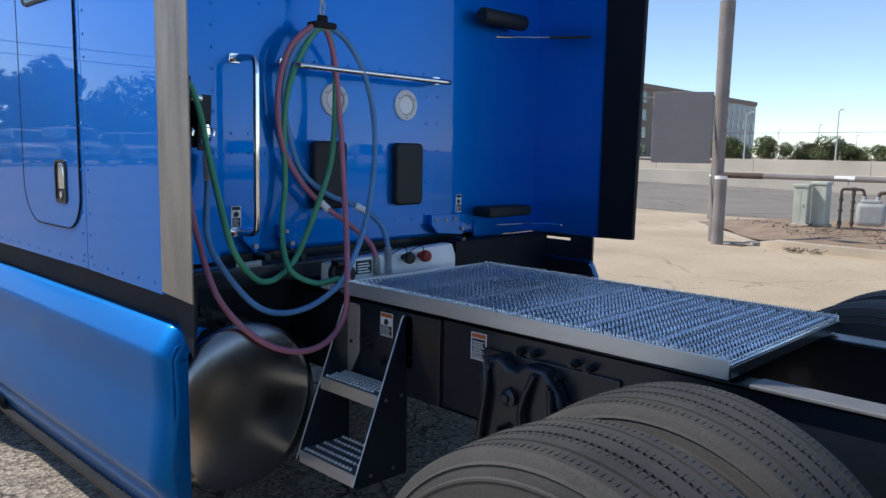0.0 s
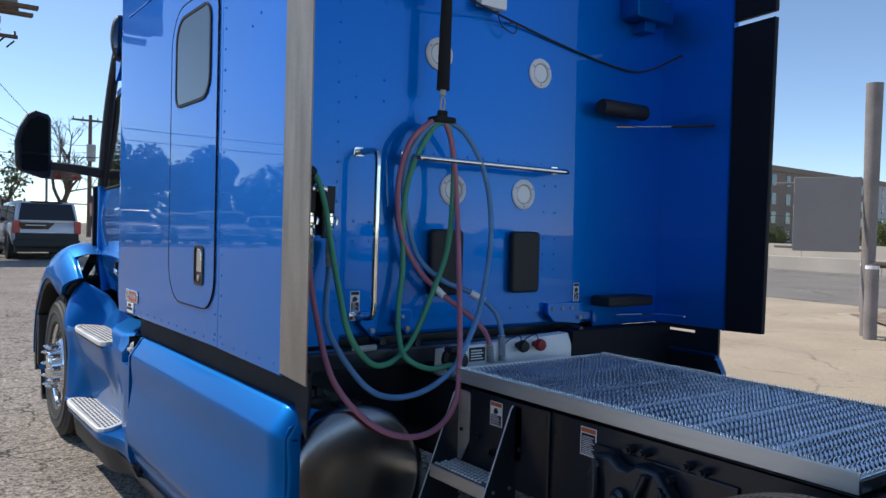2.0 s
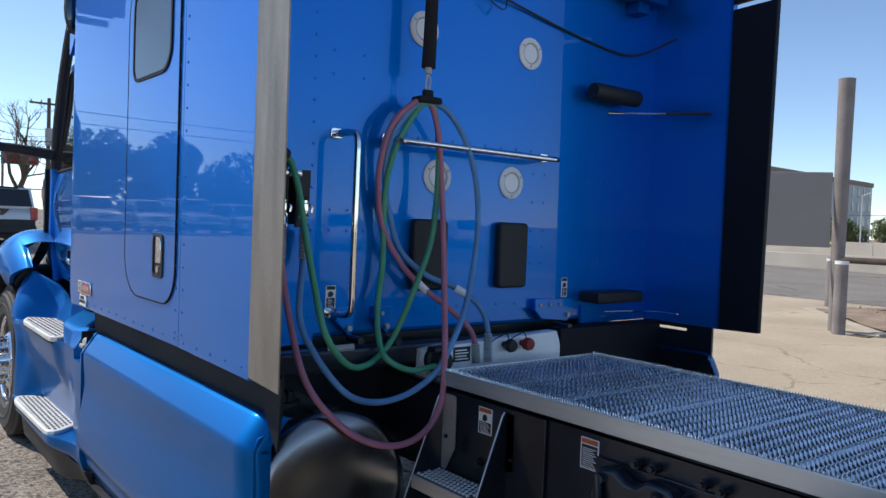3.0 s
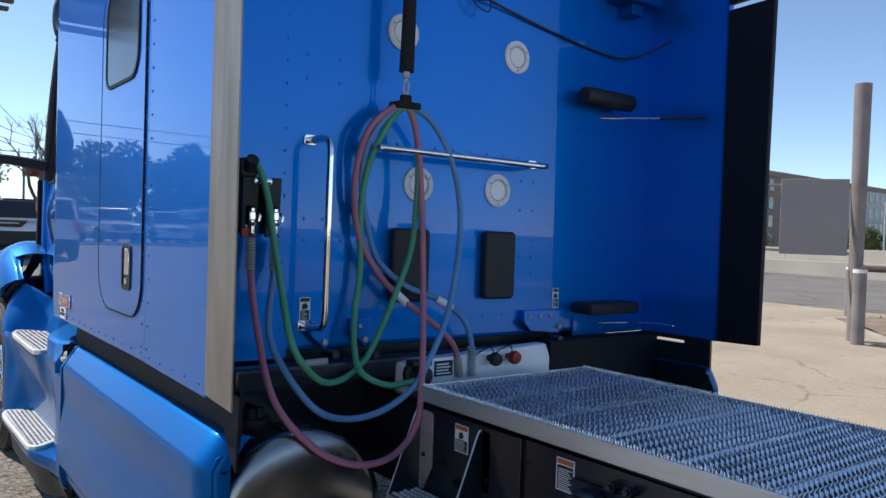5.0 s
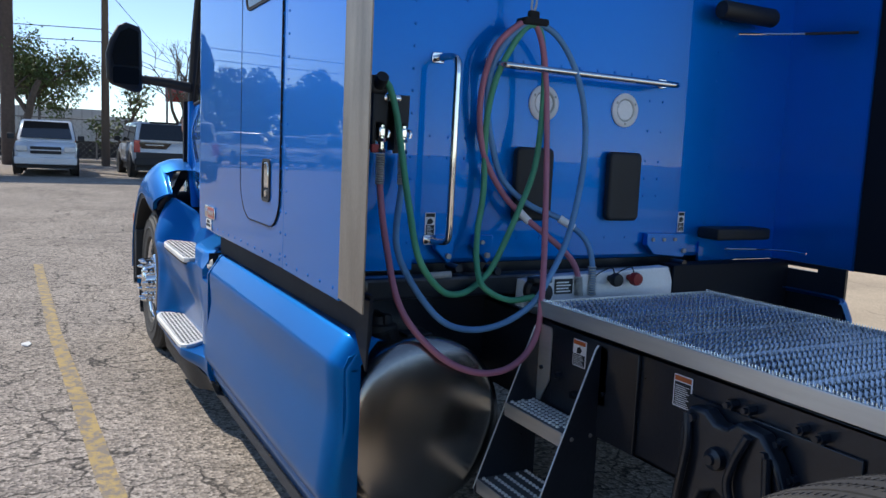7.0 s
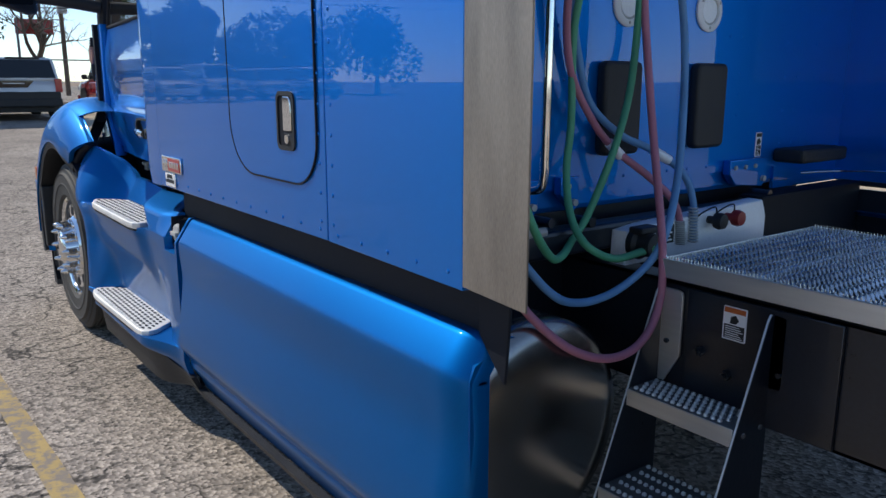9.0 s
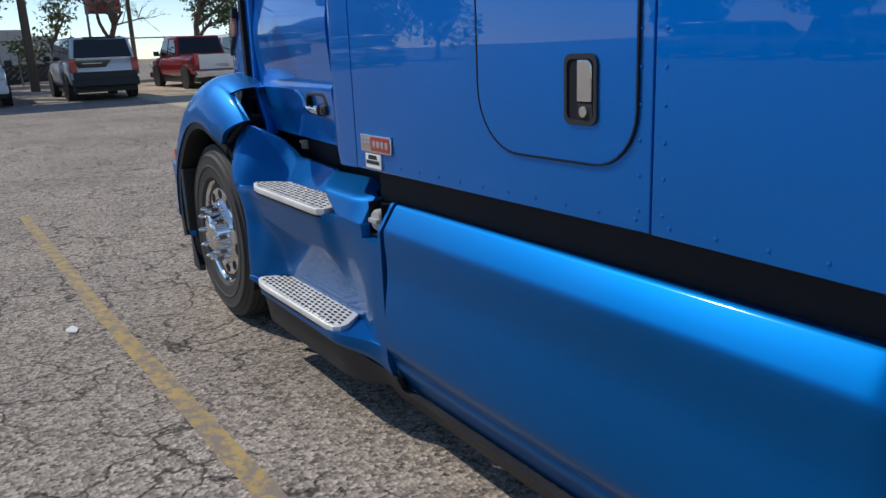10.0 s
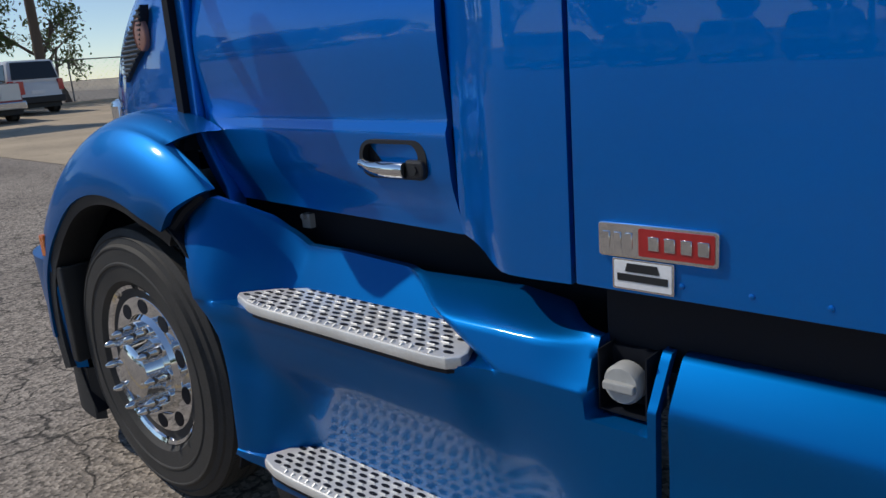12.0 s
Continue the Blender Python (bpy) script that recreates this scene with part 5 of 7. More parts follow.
for x, z in ((-1.387, 0.817), (-1.335, 0.819), (-1.193, 0.820), (-1.144, 0.817), (-1.496, 0.763), (-1.24, 0.77), (-1.20, 0.70), (-2.07, 0.70), (-1.99, 0.66), (-1.49, 0.66)):
    bb = rod((x, RAIL - 0.001, z), (x, RAIL - 0.028, z), 0.013, seg=6)
    part("frame_bolt", rod((x, RAIL - 0.026, z), (x, RAIL - 0.040, z), 0.008, seg=8, bm=bb), BLACK, truck)
hg = part("spring_hanger", plate([(-1.515, 0.45), (-1.475, 0.43), (-1.452, 0.52), (-1.425, 0.585), (-1.380, 0.605), (-1.335, 0.585), (-1.315, 0.52), (-1.26, 0.42), (-1.17, 0.40), (-1.185, 0.66), (-1.215, 0.735), (-1.262, 0.788), (-1.33, 0.795), (-1.36, 0.772), (-1.395, 0.772), (-1.43, 0.795), (-1.478, 0.790), (-1.512, 0.72), (-1.500, 0.60)], "xz", RAIL - 0.060, RAIL - 0.011, 0.010, seg=3), BLACK, truck, "black cast spring hanger")
for rib in ([(-1.475, 1.700, 0.775), (-1.462, 1.692, 0.70), (-1.475, 1.690, 0.60), (-1.500, 1.695, 0.47)], [(-1.290, 1.700, 0.775), (-1.318, 1.690, 0.70), (-1.325, 1.690, 0.63), (-1.265, 1.692, 0.52), (-1.24, 1.695, 0.43)], [(-1.235, 1.700, 0.745), (-1.222, 1.695, 0.64), (-1.200, 1.697, 0.50)]):
    part("rib", tube(spline(rib, 5), 0.011, 10), BLACK, hg)
part("boss", lathe([(1.676, 0.0), (1.676, 0.012), (1.684, 0.014), (1.690, 0.026), (1.712, 0.030)], (-1.378, 0, 0.690), "y", 20), BLACK, hg)
for x, z in ((-1.462, 0.765), (-1.300, 0.765), (-1.245, 0.745)):
    part("bolt", rod((x, RAIL - 0.060, z), (x, RAIL - 0.074, z), 0.011, seg=6), BLACK, hg)
sticker("warning_sticker", -2.012, -1.949, 0.752, 0.836, "xz", RAIL - 0.0125, ORANGE, "orange-headed warning sticker", truck)
sticker("warning_sticker", -1.592, -1.528, 0.752, 0.838, "xz", RAIL - 0.0005, ORANGE, "orange-headed text sticker", truck)

# deck: an edge frame and serrated planks across
DX0, DX1, DY0, DY1, DZ = -2.205, -0.757, 1.762, 2.525, 0.920
dk = part("deck_edge", join(box((DX0, DY0 - 0.006, 0.868), (DX1, DY0, 0.918), 0.002), box((DX0, DY1, 0.868), (DX1, DY1 + 0.006, 0.918), 0.002), box((DX0 - 0.006, DY0, 0.868), (DX0, DY1, 0.918), 0.002)), ALU, truck, "bright aluminium deck edge")
part("end_angle", join(box((DX1, DY0 - 0.006, 0.872), (DX1 + 0.005, DY1 + 0.006, 0.902), 0.002), box((DX1 - 0.03, DY0, 0.896), (DX1, DY1, 0.899), 0.001)), BLACK, truck)
part("deck_pan", box((DX0, DY0, 0.872), (DX1, DY1, 0.894), 0.0), BLACK, truck)
NPL = 6
PW = (DX1 - DX0) / NPL


def plank_mesh():
    """One serrated grip plank: folded edges and rows of bent teeth round open diamonds."""
    bb = B()
    for x in (0.004, PW - 0.008):
        bb = box((x, 0, 0.893), (x + 0.003, DY1 - DY0, 0.906), bm=bb)
    ny = 36
    pitch = (DY1 - DY0) / ny
    rows_ = 10
    for r in range(rows_):
        xc = 0.024 + (r // 2) * PW / 5 + (0.0065 if r % 2 else -0.0065)
        sgn = 1 if r % 2 else -1
        for k in range(ny):
            y = (k + (0.5 if (r // 2) % 2 else 0.0)) * pitch
            if y + pitch > DY1 - DY0 + 0.001:
                continue
            ring = []
            for i in range(6):
                t = i / 5
                h = math.sin(math.pi * t)
                yy = y + pitch * t
                xx = xc + sgn * 0.0085 * h
                ring.append((bb.verts.new((xx - 0.0025 * sgn, yy, 0.896 + 0.012 * h)), bb.verts.new((xx + 0.0055 * sgn, yy, 0.898 + (0.020 - 0.006 * (i % 2)) * h))))
            for (a, c), (d, e) in zip(ring, ring[1:]):
                bb.faces.new((a, c, e, d))
    me = bpy.data.meshes.new("grip_plank")
    bmesh.ops.recalc_face_normals(bb, faces=bb.faces)
    bmesh.ops.solidify(bb, geom=[f for f in bb.faces if len(f.verts) == 4 and f.calc_area() < 0.0004], thickness=0.0018)
    bb.to_mesh(me)
    bb.free()
    me.materials.append(GALV)
    return me


plank_me = plank_mesh()
for k in range(NPL):
    p = new("grip_plank", plank_me)
    p.parent = dk
    p.location = (DX0 + k * PW, DY0, 0)
# serrated saw edge along the deck's sides
bb = B()
for yy in (DY0 + 0.004, DY1 - 0.004):
    n = 150
    for k in range(n):
        x0, x1 = lerp(DX0, DX1, k / n), lerp(DX0, DX1, (k + 1) / n)
        vs = [bb.verts.new((x0, yy - 0.001, 0.905)), bb.verts.new((x1, yy - 0.001, 0.905)), bb.verts.new(((x0 + x1) / 2, yy - 0.001, 0.926)), bb.verts.new((x0, yy + 0.001, 0.905)), bb.verts.new((x1, yy + 0.001, 0.905)), bb.verts.new(((x0 + x1) / 2, yy + 0.001, 0.926))]
        bb.faces.new(vs[:3])
        bb.faces.new(vs[3:][::-1])
        for i, j in ((0, 1), (1, 2), (2, 0)):
            bb.faces.new((vs[i], vs[j], vs[j + 3], vs[i + 3]))
tagged(part("saw_edge", bb, GALV, dk), kind="stuff")

# ladder up to the deck
LX0, LX1 = -2.202, -1.885
for x in (LX0, LX1):
    o = [(1.764, 0.842), (1.748, 0.842), (1.738, 0.830), (1.638, 0.580), (1.530, 0.305), (1.536, 0.285), (1.764, 0.285)]
    lp = part("ladder_plate", plate(o, "yz", x - 0.004, x + 0.004, 0.001), BLACK, truck, "black ladder side plate")
    part("plate_edge", tube([(x, 1.747, 0.843), (x, 1.737, 0.830), (x, 1.529, 0.303)], 0.003, 8), ALU, lp)
    # right flange coloured black for the dark that its bare metal reflects
    part("plate_flange", plate([(x - 0.004, 0.842), (x + 0.052, 0.842), (x + 0.064, 0.838), (x + 0.068, 0.826), (x + 0.068, 0.665), (x + 0.022, 0.585), (x - 0.004, 0.585)] if x == LX0 else rrect(x - 0.004, x + 0.036, 0.66, 0.842, 0.010, 3), "xz", 1.756, 1.764, 0.002), ALU if x == LX0 else BLACK, lp)
    for y, z in ((1.665, 0.565), (1.735, 0.568), (1.60, 0.32), (1.70, 0.32)):
        part("bolt", rod((x - 0.008, y, z), (x + 0.008, y, z), 0.0065, seg=6), GALVSTEEL, lp)
    part("bolt", rod((x + 0.028, 1.757, 0.700), (x + 0.028, 1.749, 0.700), 0.007, seg=6), BLACK, lp)


def ladder_step(y0, y1, z):
    st = part("ladder_step", box((LX0 + 0.004, y0, z - 0.045), (LX1 - 0.004, y0 + 0.004, z), 0.001), ALU, truck, "aluminium ladder step with grip teeth")
    part("step_top", box((LX0 + 0.004, y0 + 0.004, z - 0.003), (LX1 - 0.004, y1, z - 0.0005)), GALVSTEEL, st)
    bb = B()
    for r in range(5):
        y = lerp(y0 + 0.02, y1 - 0.015, r / 4)
        for k in range(14):
            x = LX0 + 0.018 + (k + 0.5 * (r % 2)) * 0.0192
            lathe([(z, 0.0070), (z + 0.006, 0.0052), (z + 0.003, 0.003), (z, 0.002)], (x, y, 0), "z", 8, bm=bb)
    tagged(part("grip_teeth", bb, ALU, st), kind="stuff")


ladder_step(1.632, 1.752, 0.585)
ladder_step(1.538, 1.740, 0.335)


# ---------------------------------------------------------------- wheels
def tyre_profile(w, r, rim):
    h = w / 2
    q = r - rim
    pr = [(-h + 0.03, rim), (-h + 0.006, rim + 0.02), (-h + 0.002, rim + 0.024), (-h - 0.004, rim + 0.38 * q), (-h - 0.008, rim + 0.40 * q), (-h - 0.008, rim + 0.43 * q), (-h - 0.005, rim + 0.45 * q), (-h - 0.004, rim + 0.66 * q), (-h - 0.0065, rim + 0.675 * q), (-h - 0.006, rim + 0.70 * q), (-h - 0.001, rim + 0.715 * q), (-h + 0.006, r - 0.052), (-h + 0.012, r - 0.034), (-h + 0.009, r - 0.031), (-h + 0.016, r - 0.027), (-h + 0.022, r - 0.014)]
    n = 5
    bw = (2 * (h - 0.022)) / n
    for k in range(n):
        a = -h + 0.022 + k * bw
        crown = lambda q: r - 0.010 * (q / h) ** 2
        pr += [(a + 0.005, crown(a + 0.005)), (a + bw - 0.005, crown(a + bw - 0.005))]
        if k < n - 1:
            pr += [(a + bw - 0.003, r - 0.016), (a + bw + 0.003, r - 0.016)]
    pr += [(-a, q) for a, q in reversed(pr[:16])]
    return pr


def wheel(cx, cy, w, out, front, r=0.505):
    """A tyre on its rim. out: -1 or 1, the side that the outer face looks to."""
    rq_ = 0.268 if front else 0.290
    ty = part("tyre", lathe(tyre_profile(w, r, rq_), (cx, cy, r), "y", 96), RUBBER, truck, "worn ribbed black truck tyre")
    # sipes across the shoulder ribs
    sb = B()
    for k in range(200):
        a = 2 * math.pi * k / 200
        for yy in (-w / 2 + 0.05, -0.028, 0.028, w / 2 - 0.05):
            c, s = math.cos(a), math.sin(a)
            rq = r - 0.0008 - 0.010 * (yy / (w / 2)) ** 2
            cc = Vector((cx + rq * c, cy + yy, r + rq * s))
            t = Vector((-s, 0, c)) * 0.0012
            rr = Vector((c, 0, s)) * 0.0012
            q = Vector((0, 0.013, 0))
            vs = [sb.verts.new(cc + t * i + q * j + rr) for i, j in ((-1, -1), (1, -1), (1, 1), (-1, 1))]
            sb.faces.new(vs)
            us = [sb.verts.new(cc + t * i + q * j - rr * 2) for i, j in ((-1, -1), (1, -1), (1, 1), (-1, 1))]
            for i in range(4):
                sb.faces.new((vs[i], vs[(i + 1) % 4], us[(i + 1) % 4], us[i]))
    tagged(part("sipe_band", sb, RUBBER, ty), kind="stuff")
    rims = B()
    face = cy + out * w * 0.44
    k = out
    if front:
        prof = [(face - k * 0.22, 0.285), (face - k * 0.012, 0.288), (face, 0.297), (face - k * 0.006, 0.284), (face - k * 0.030, 0.270), (face - k * 0.018, 0.256), (face - k * 0.012, 0.250), (face - k * 0.012, 0.188), (face + k * 0.002, 0.172), (face + k * 0.002, 0.118), (face - k * 0.002, 0.115), (face + k * 0.012, 0.108), (face + k * 0.055, 0.098), (face + k * 0.068, 0.080), (face + k * 0.072, 0.0)]
    else:
        prof = [(face - k * 0.22, 0.285), (face - k * 0.012, 0.288), (face, 0.297), (face - k * 0.01, 0.284), (face - k * 0.12, 0.262), (face - k * 0.15, 0.20), (face - k * 0.15, 0.12), (face - k * 0.02, 0.10), (face - k * 0.01, 0.0)]
    rm = part("rim", lathe([(a - cy, q * rq_ / 0.290) for a, q in prof], (cx, cy, r), "y", 64), CHROME, truck, "polished aluminium rim")
    if front:
        for i in range(10):
            a = 2 * math.pi * (i + 0.5) / 10
            px, pz = cx + 0.201 * math.cos(a), r + 0.201 * math.sin(a)
            o = []
            for q in range(14):
                t = 2 * math.pi * q / 14
                u, v = 0.025 * math.cos(t), 0.031 * math.sin(t)
                o.append((px + u * math.cos(a) - v * math.sin(a), pz + u * math.sin(a) + v * math.cos(a)))
            # dark oval plug over the closed rim, painting the shade inside a hand hole
            part("hand_hole", plate(o, "xz", face - k * 0.040, face - k * 0.0105), SEAL_SHADE, rm)
        for i in range(10):
            a = 2 * math.pi * i / 10
            c = (cx + 0.132 * math.cos(a), face, r + 0.132 * math.sin(a))
            bb = lathe([(0.0, 0.0), (0.0, 0.0215), (k * 0.006, 0.0215), (k * 0.008, 0.0185), (k * 0.028, 0.0175), (k * 0.046, 0.0150), (k * 0.055, 0.0160), (k * 0.068, 0.012), (k * 0.083, 0.0065), (k * 0.088, 0.0)], c, "y", 14)
            part("lug_nut_cover", bb, CHROME, rm)
    return ty


wheel(WX - 0.02, 1.105, 0.275, -1, True, 0.466)
wheel(WX - 0.02, 2 * MID - 1.105, 0.275, 1, True, 0.466)
for ax in (-0.70, 0.62):
    for cy in (1.085, 1.425):
        wheel(ax, cy, 0.275, -1, False, 0.460)
        wheel(ax, 2 * MID - cy, 0.275, 1, False, 0.460)
    part("axle", rod((ax, 1.2, WZ), (ax, 2 * MID - 1.2, WZ), 0.07, seg=16), BLACK, truck)
part("axle", rod((WX - 0.02, 1.2, 0.466), (WX - 0.02, 2 * MID - 1.2, 0.466), 0.06, seg=16), BLACK, truck)
part("engine_bay", box((-6.3, 1.55, 0.5), (-5.1, 2.75, 1.15), 0.05), BLACK, truck)

# ---------------------------------------------------------------- the lot and street round the truck
# worn yellow parking line
def worn(name, base, under, amount, scale):
    m = mat(name, base, 0.8, 0, 0, 0.15, 3, 80)
    n, l = m.node_tree.nodes, m.node_tree.links
    tc = n.new("ShaderNodeTexCoord")
    t = n.new("ShaderNodeTexNoise")
    t.inputs["Scale"].default_value, t.inputs["Detail"].default_value = scale, 8
    t.inputs["Roughness"].default_value = 0.7
    l.new(tc.outputs["Object"], t.inputs["Vector"])
    r = n.new("ShaderNodeMapRange")
    r.inputs["From Min"].default_value, r.inputs["From Max"].default_value = amount - 0.06, amount + 0.06
    l.new(t.outputs["Fac"], r.inputs["Value"])
    mx = n.new("ShaderNodeMix")
    mx.data_type = "RGBA"
    b_ = n["Principled BSDF"]
    l.new(b_.inputs["Base Color"].links[0].from_socket, mx.inputs["B"])
    mx.inputs["A"].default_value = (*under, 1)
    l.new(r.outputs["Result"], mx.inputs["Factor"])
    l.new(mx.outputs["Result"], b_.inputs["Base Color"])
    return m


YELLOW = worn("worn_yellow_line_paint", (0.46, 0.325, 0.125), (0.25, 0.208, 0.166), 0.50, 16.0)
b = B()
g = []
for i in range(60):
    x = lerp(-9.55, -1.5, i / 59)
    yc = along([(-9.5, 0.325), (-6.1, 0.40), (-4.5, 0.475), (-1.5, 0.60)], x)
    e = 0.008 * noise.noise((x * 9, 0, 0))
    g.append((b.verts.new((x, yc - 0.043 + e, gz(x) + 0.004)), b.verts.new((x, yc + 0.045 + 0.7 * e, gz(x) + 0.004))))
for (a, c), (d, e) in zip(g, g[1:]):
    b.faces.new((a, c, e, d))
tagged(part("parking_line", b, YELLOW), "worn yellow parking line on the asphalt", "line", kind="structure")
b = B()
o = [(-5.88 + 0.055 * math.cos(t) * (1 + 0.25 * math.sin(3 * t)), 0.22 + 0.03 * math.sin(t)) for t in [2 * math.pi * k / 14 for k in range(14)]]
tagged(part("paper_scrap", plate(o, "xy", 0.001, 0.010, 0.002), PAPER), "crumpled scrap of white paper on the asphalt", "litter")

# dirt island with its kerb
def island_outline(grow, n=64):
    base_pts = [(-7.7, 15.3), (-6.5, 13.9), (-5.3, 12.5), (-4.65, 11.95), (-3.0, 11.80), (2.0, 11.7), (9.0, 11.5), (9.5, 13), (9.2, 17.2), (2.0, 17.5), (-4.0, 17.5), (-6.8, 17.2)]
    pts_ = [Vector(p[:2]) for p in spline([(*q, 0) for q in base_pts + [base_pts[0]]], 6)[:-1]]
    c = Vector((0.5, 14.3))
    return [(p[0] + (c.x - p[0]) * grow / max(1, (Vector(p) - c).length), p[1] + (c.y - p[1]) * grow / max(1, (Vector(p) - c).length)) for p in pts_]


def kerb_rise(x):
    """The kerb runs down to the pavement towards the sign."""
    return smooth01(-5.15, -4.55, x)


b = ring_plate(island_outline(0), island_outline(0.28), "xy", -0.05, 0.13)
for v in b.verts:
    if v.co.z > 0:
        v.co.z = lerp(0.012, 0.13, kerb_rise(v.co.x))
tagged(part("kerb", b, KERB), "pale concrete kerb round a dirt island", "kerb", kind="structure")
b = B()
rings = []
for q in range(10):
    o = island_outline(0.26 + q * 0.42)
    rings.append([b.verts.new((x, y, lerp(0.03, 0.09, max(kerb_rise(x), min(1, q / 5))) + 0.02 * q * (q < 4) + 0.06 * noise.noise((x * 1.3, y * 1.3, 1)) + 0.03 * noise.noise((x * 6, y * 6, 2)))) for x, y in o])
for r0, r1 in zip(rings, rings[1:]):
    for i in range(len(r0)):
        j = (i + 1) % len(r0)
        b.faces.new((r0[i], r0[j], r1[j], r1[i]))
b.faces.new(rings[-1])
tagged(part("dirt_island", b, DIRT), "dry reddish dirt and gravel inside the kerb", "dirt", kind="structure")
# scattered stones, sticks
b = B()
for k in range(900):
    y = random.uniform(12.2, 16.6)
    x = random.uniform(-3.6 - 0.9 * (y - 11.85), 1)
    s = 0.006 + 0.018 * random.random() ** 3
    bb = bmesh.ops.create_icosphere(b, subdivisions=1, radius=s, matrix=Matrix.Translation((x, y, 0.125 + s * 0.3)))
    for v in bb["verts"]:
        v.co += Vector((random.uniform(-1, 1), random.uniform(-1, 1), random.uniform(-1, 1))) * s * 0.3
tagged(part("rubble", b, DIRT), "small stones and clods on the dirt", "stones", kind="stuff")
b = B()
for k in range(40):
    x, y = random.gauss(-4.05, 0.12), random.gauss(11.60, 0.06)
    a, s = random.uniform(0, 3.14), random.uniform(0.06, 0.16)
    rod((x, y, 0.015 + 0.04 * random.random()), (x + s * math.cos(a), y + s * math.sin(a), 0.02 + 0.07 * random.random()), 0.0045, seg=5, bm=b)
# loose sticks and dry stalks over the dirt, thickest along its far side
for k in range(120):
    y = 15.2 - 2.6 * random.random() ** 2
    x = random.uniform(-3.3 - 0.9 * (y - 11.85), -2.0)
    a, s = random.gauss(0.2, 0.7), random.uniform(0.06, 0.30)
    rod((x, y, 0.13), (x + s * math.cos(a), y + s * math.sin(a), 0.135 + 0.03 * random.random()), 0.004, seg=4, bm=b)
tagged(part("twig_heap", b, BARK), "dry twigs heaped beside the kerb and strewn on dirt", "twigs", kind="stuff")
# a thin flat piece in dark rust-brown
tagged(part("metal_plate", box((-5.24, 11.74, 0.004), (-4.98, 11.96, 0.022), 0.006), RUST), "flat dark rust-brown piece on the ground beside the kerb", "plate")

# steel pole with the back of a sign
sp = thing("sign_pole", (-5.66, 12.10, 0), "weathered steel pole carrying a faded blank sign", "sign")
part("post", rod((-5.62, 12.10, 0), (-5.62, 12.10, 3.82), 0.088, 0.120, 24), POLE, sp)
b = box((-0.03, -0.48, 1.27), (0.03, 0.44, 2.40), 0.008)
pan = part("sign_panel", b, SIGNGREY, sp, "faded blank grey sign panel")
pan.matrix_parent_inverse = Matrix.Translation((-5.66, 12.10, 0)).inverted() @ Matrix.Translation((-6.03, 11.65, 0)) @ Matrix.Rotation(radians(-60), 4, "Z")
part("sign_arm", rod((-6.65, 11.25, 2.30), (-5.66, 12.10, 2.33), 0.02, seg=8), POLE, sp)
part("sign_arm", rod((-6.65, 11.25, 1.33), (-5.66, 12.10, 1.30), 0.02, seg=8), POLE, sp)
for bx, by, bh in ((-5.40, 11.76, 1.09), (-7.62, 16.24, 1.0)):
    bol = thing("bollard", (bx, by, 0), "grey steel bollard with a chipped white band", "bollard", "bollards beside the sign")
    part("post", rod((bx, by, 0), (bx, by, bh), 0.092, seg=24), POLE, bol)
    part("white_band", rod((bx, by, bh - 0.055), (bx, by, bh - 0.002), 0.095, seg=24), WHITE, bol)
    part("cap", lathe([(bh, 0.090), (bh + 0.012, 0.080), (bh + 0.016, 0.0)], (bx, by, 0), "z", 20), RUST, bol)
pr = thing("pipe_rail", (-1.0, 12.6, 0), "rust-brown steel guard pipe on short posts", "rail")
part("pipe", rod((-5.5, 11.97, 1.095), (4.0, 13.0, 1.085), 0.040, seg=16), POLE, pr)
part("sleeve", rod((-5.5, 11.97, 1.095), (-4.85, 12.041, 1.094), 0.046, seg=16), RUST, pr)
part("white_mark", rod((-3.85, 12.149, 1.096), (-3.58, 12.178, 1.096), 0.0405, seg=16), WHITE, pr)
part("post", rod((4.0, 13.0, 0), (4.0, 13.0, 1.16), 0.07, seg=14), POLE, pr)

# two green enclosures
def enclosure(x, y, w, d, h, turn):
    e = thing("utility_box", (0, 0, 0), "pale green metal utility box on the dirt", "utility box", "utility boxes")
    part("cabinet", box((-w / 2, -d / 2, 0.05), (w / 2, d / 2, h - 0.05), 0.02), GREENBOX, e)
    part("lid", box((-w / 2 - 0.02, -d / 2 - 0.02, h - 0.06), (w / 2 + 0.02, d / 2 + 0.02, h), 0.015), GREENBOX, e)
    part("base", box((-w / 2 - 0.03, -d / 2 - 0.03, -0.02), (w / 2 + 0.03, d / 2 + 0.03, 0.06), 0.01), KERB, e)
    part("door_seam", join(box((-0.006, -d / 2 - 0.004, 0.12), (0.006, -d / 2 + 0.01, h - 0.10)), box((0.03, -d / 2 - 0.02, h * 0.5), (0.05, -d / 2, h * 0.5 + 0.04), 0.004)), GREENBOX, e)
    e.matrix_basis = Matrix.Translation((x, y, 0.10)) @ Matrix.Rotation(radians(turn), 4, "Z")
    return e


enclosure(-5.33, 15.12, 0.25, 0.25, 0.80, 5)
enclosure(-5.07, 15.36, 0.255, 0.28, 0.85, -2)

# gas meter set
gm = thing("gas_meter", (0, 0, 0), "grey gas meter with rusty pipework", "gas meter")
part("meter_body", join(box((-0.06, -0.13, 0.06), (0.42, 0.15, 0.48), 0.07, 3), box((0.0, -0.10, 0.46), (0.34, 0.10, 0.54), 0.03), rod((0.06, 0, 0.5), (0.06, 0, 0.60), 0.04, seg=12), rod((0.28, 0, 0.5), (0.28, 0, 0.60), 0.04, seg=12)), METERGREY, gm)
bb = B()
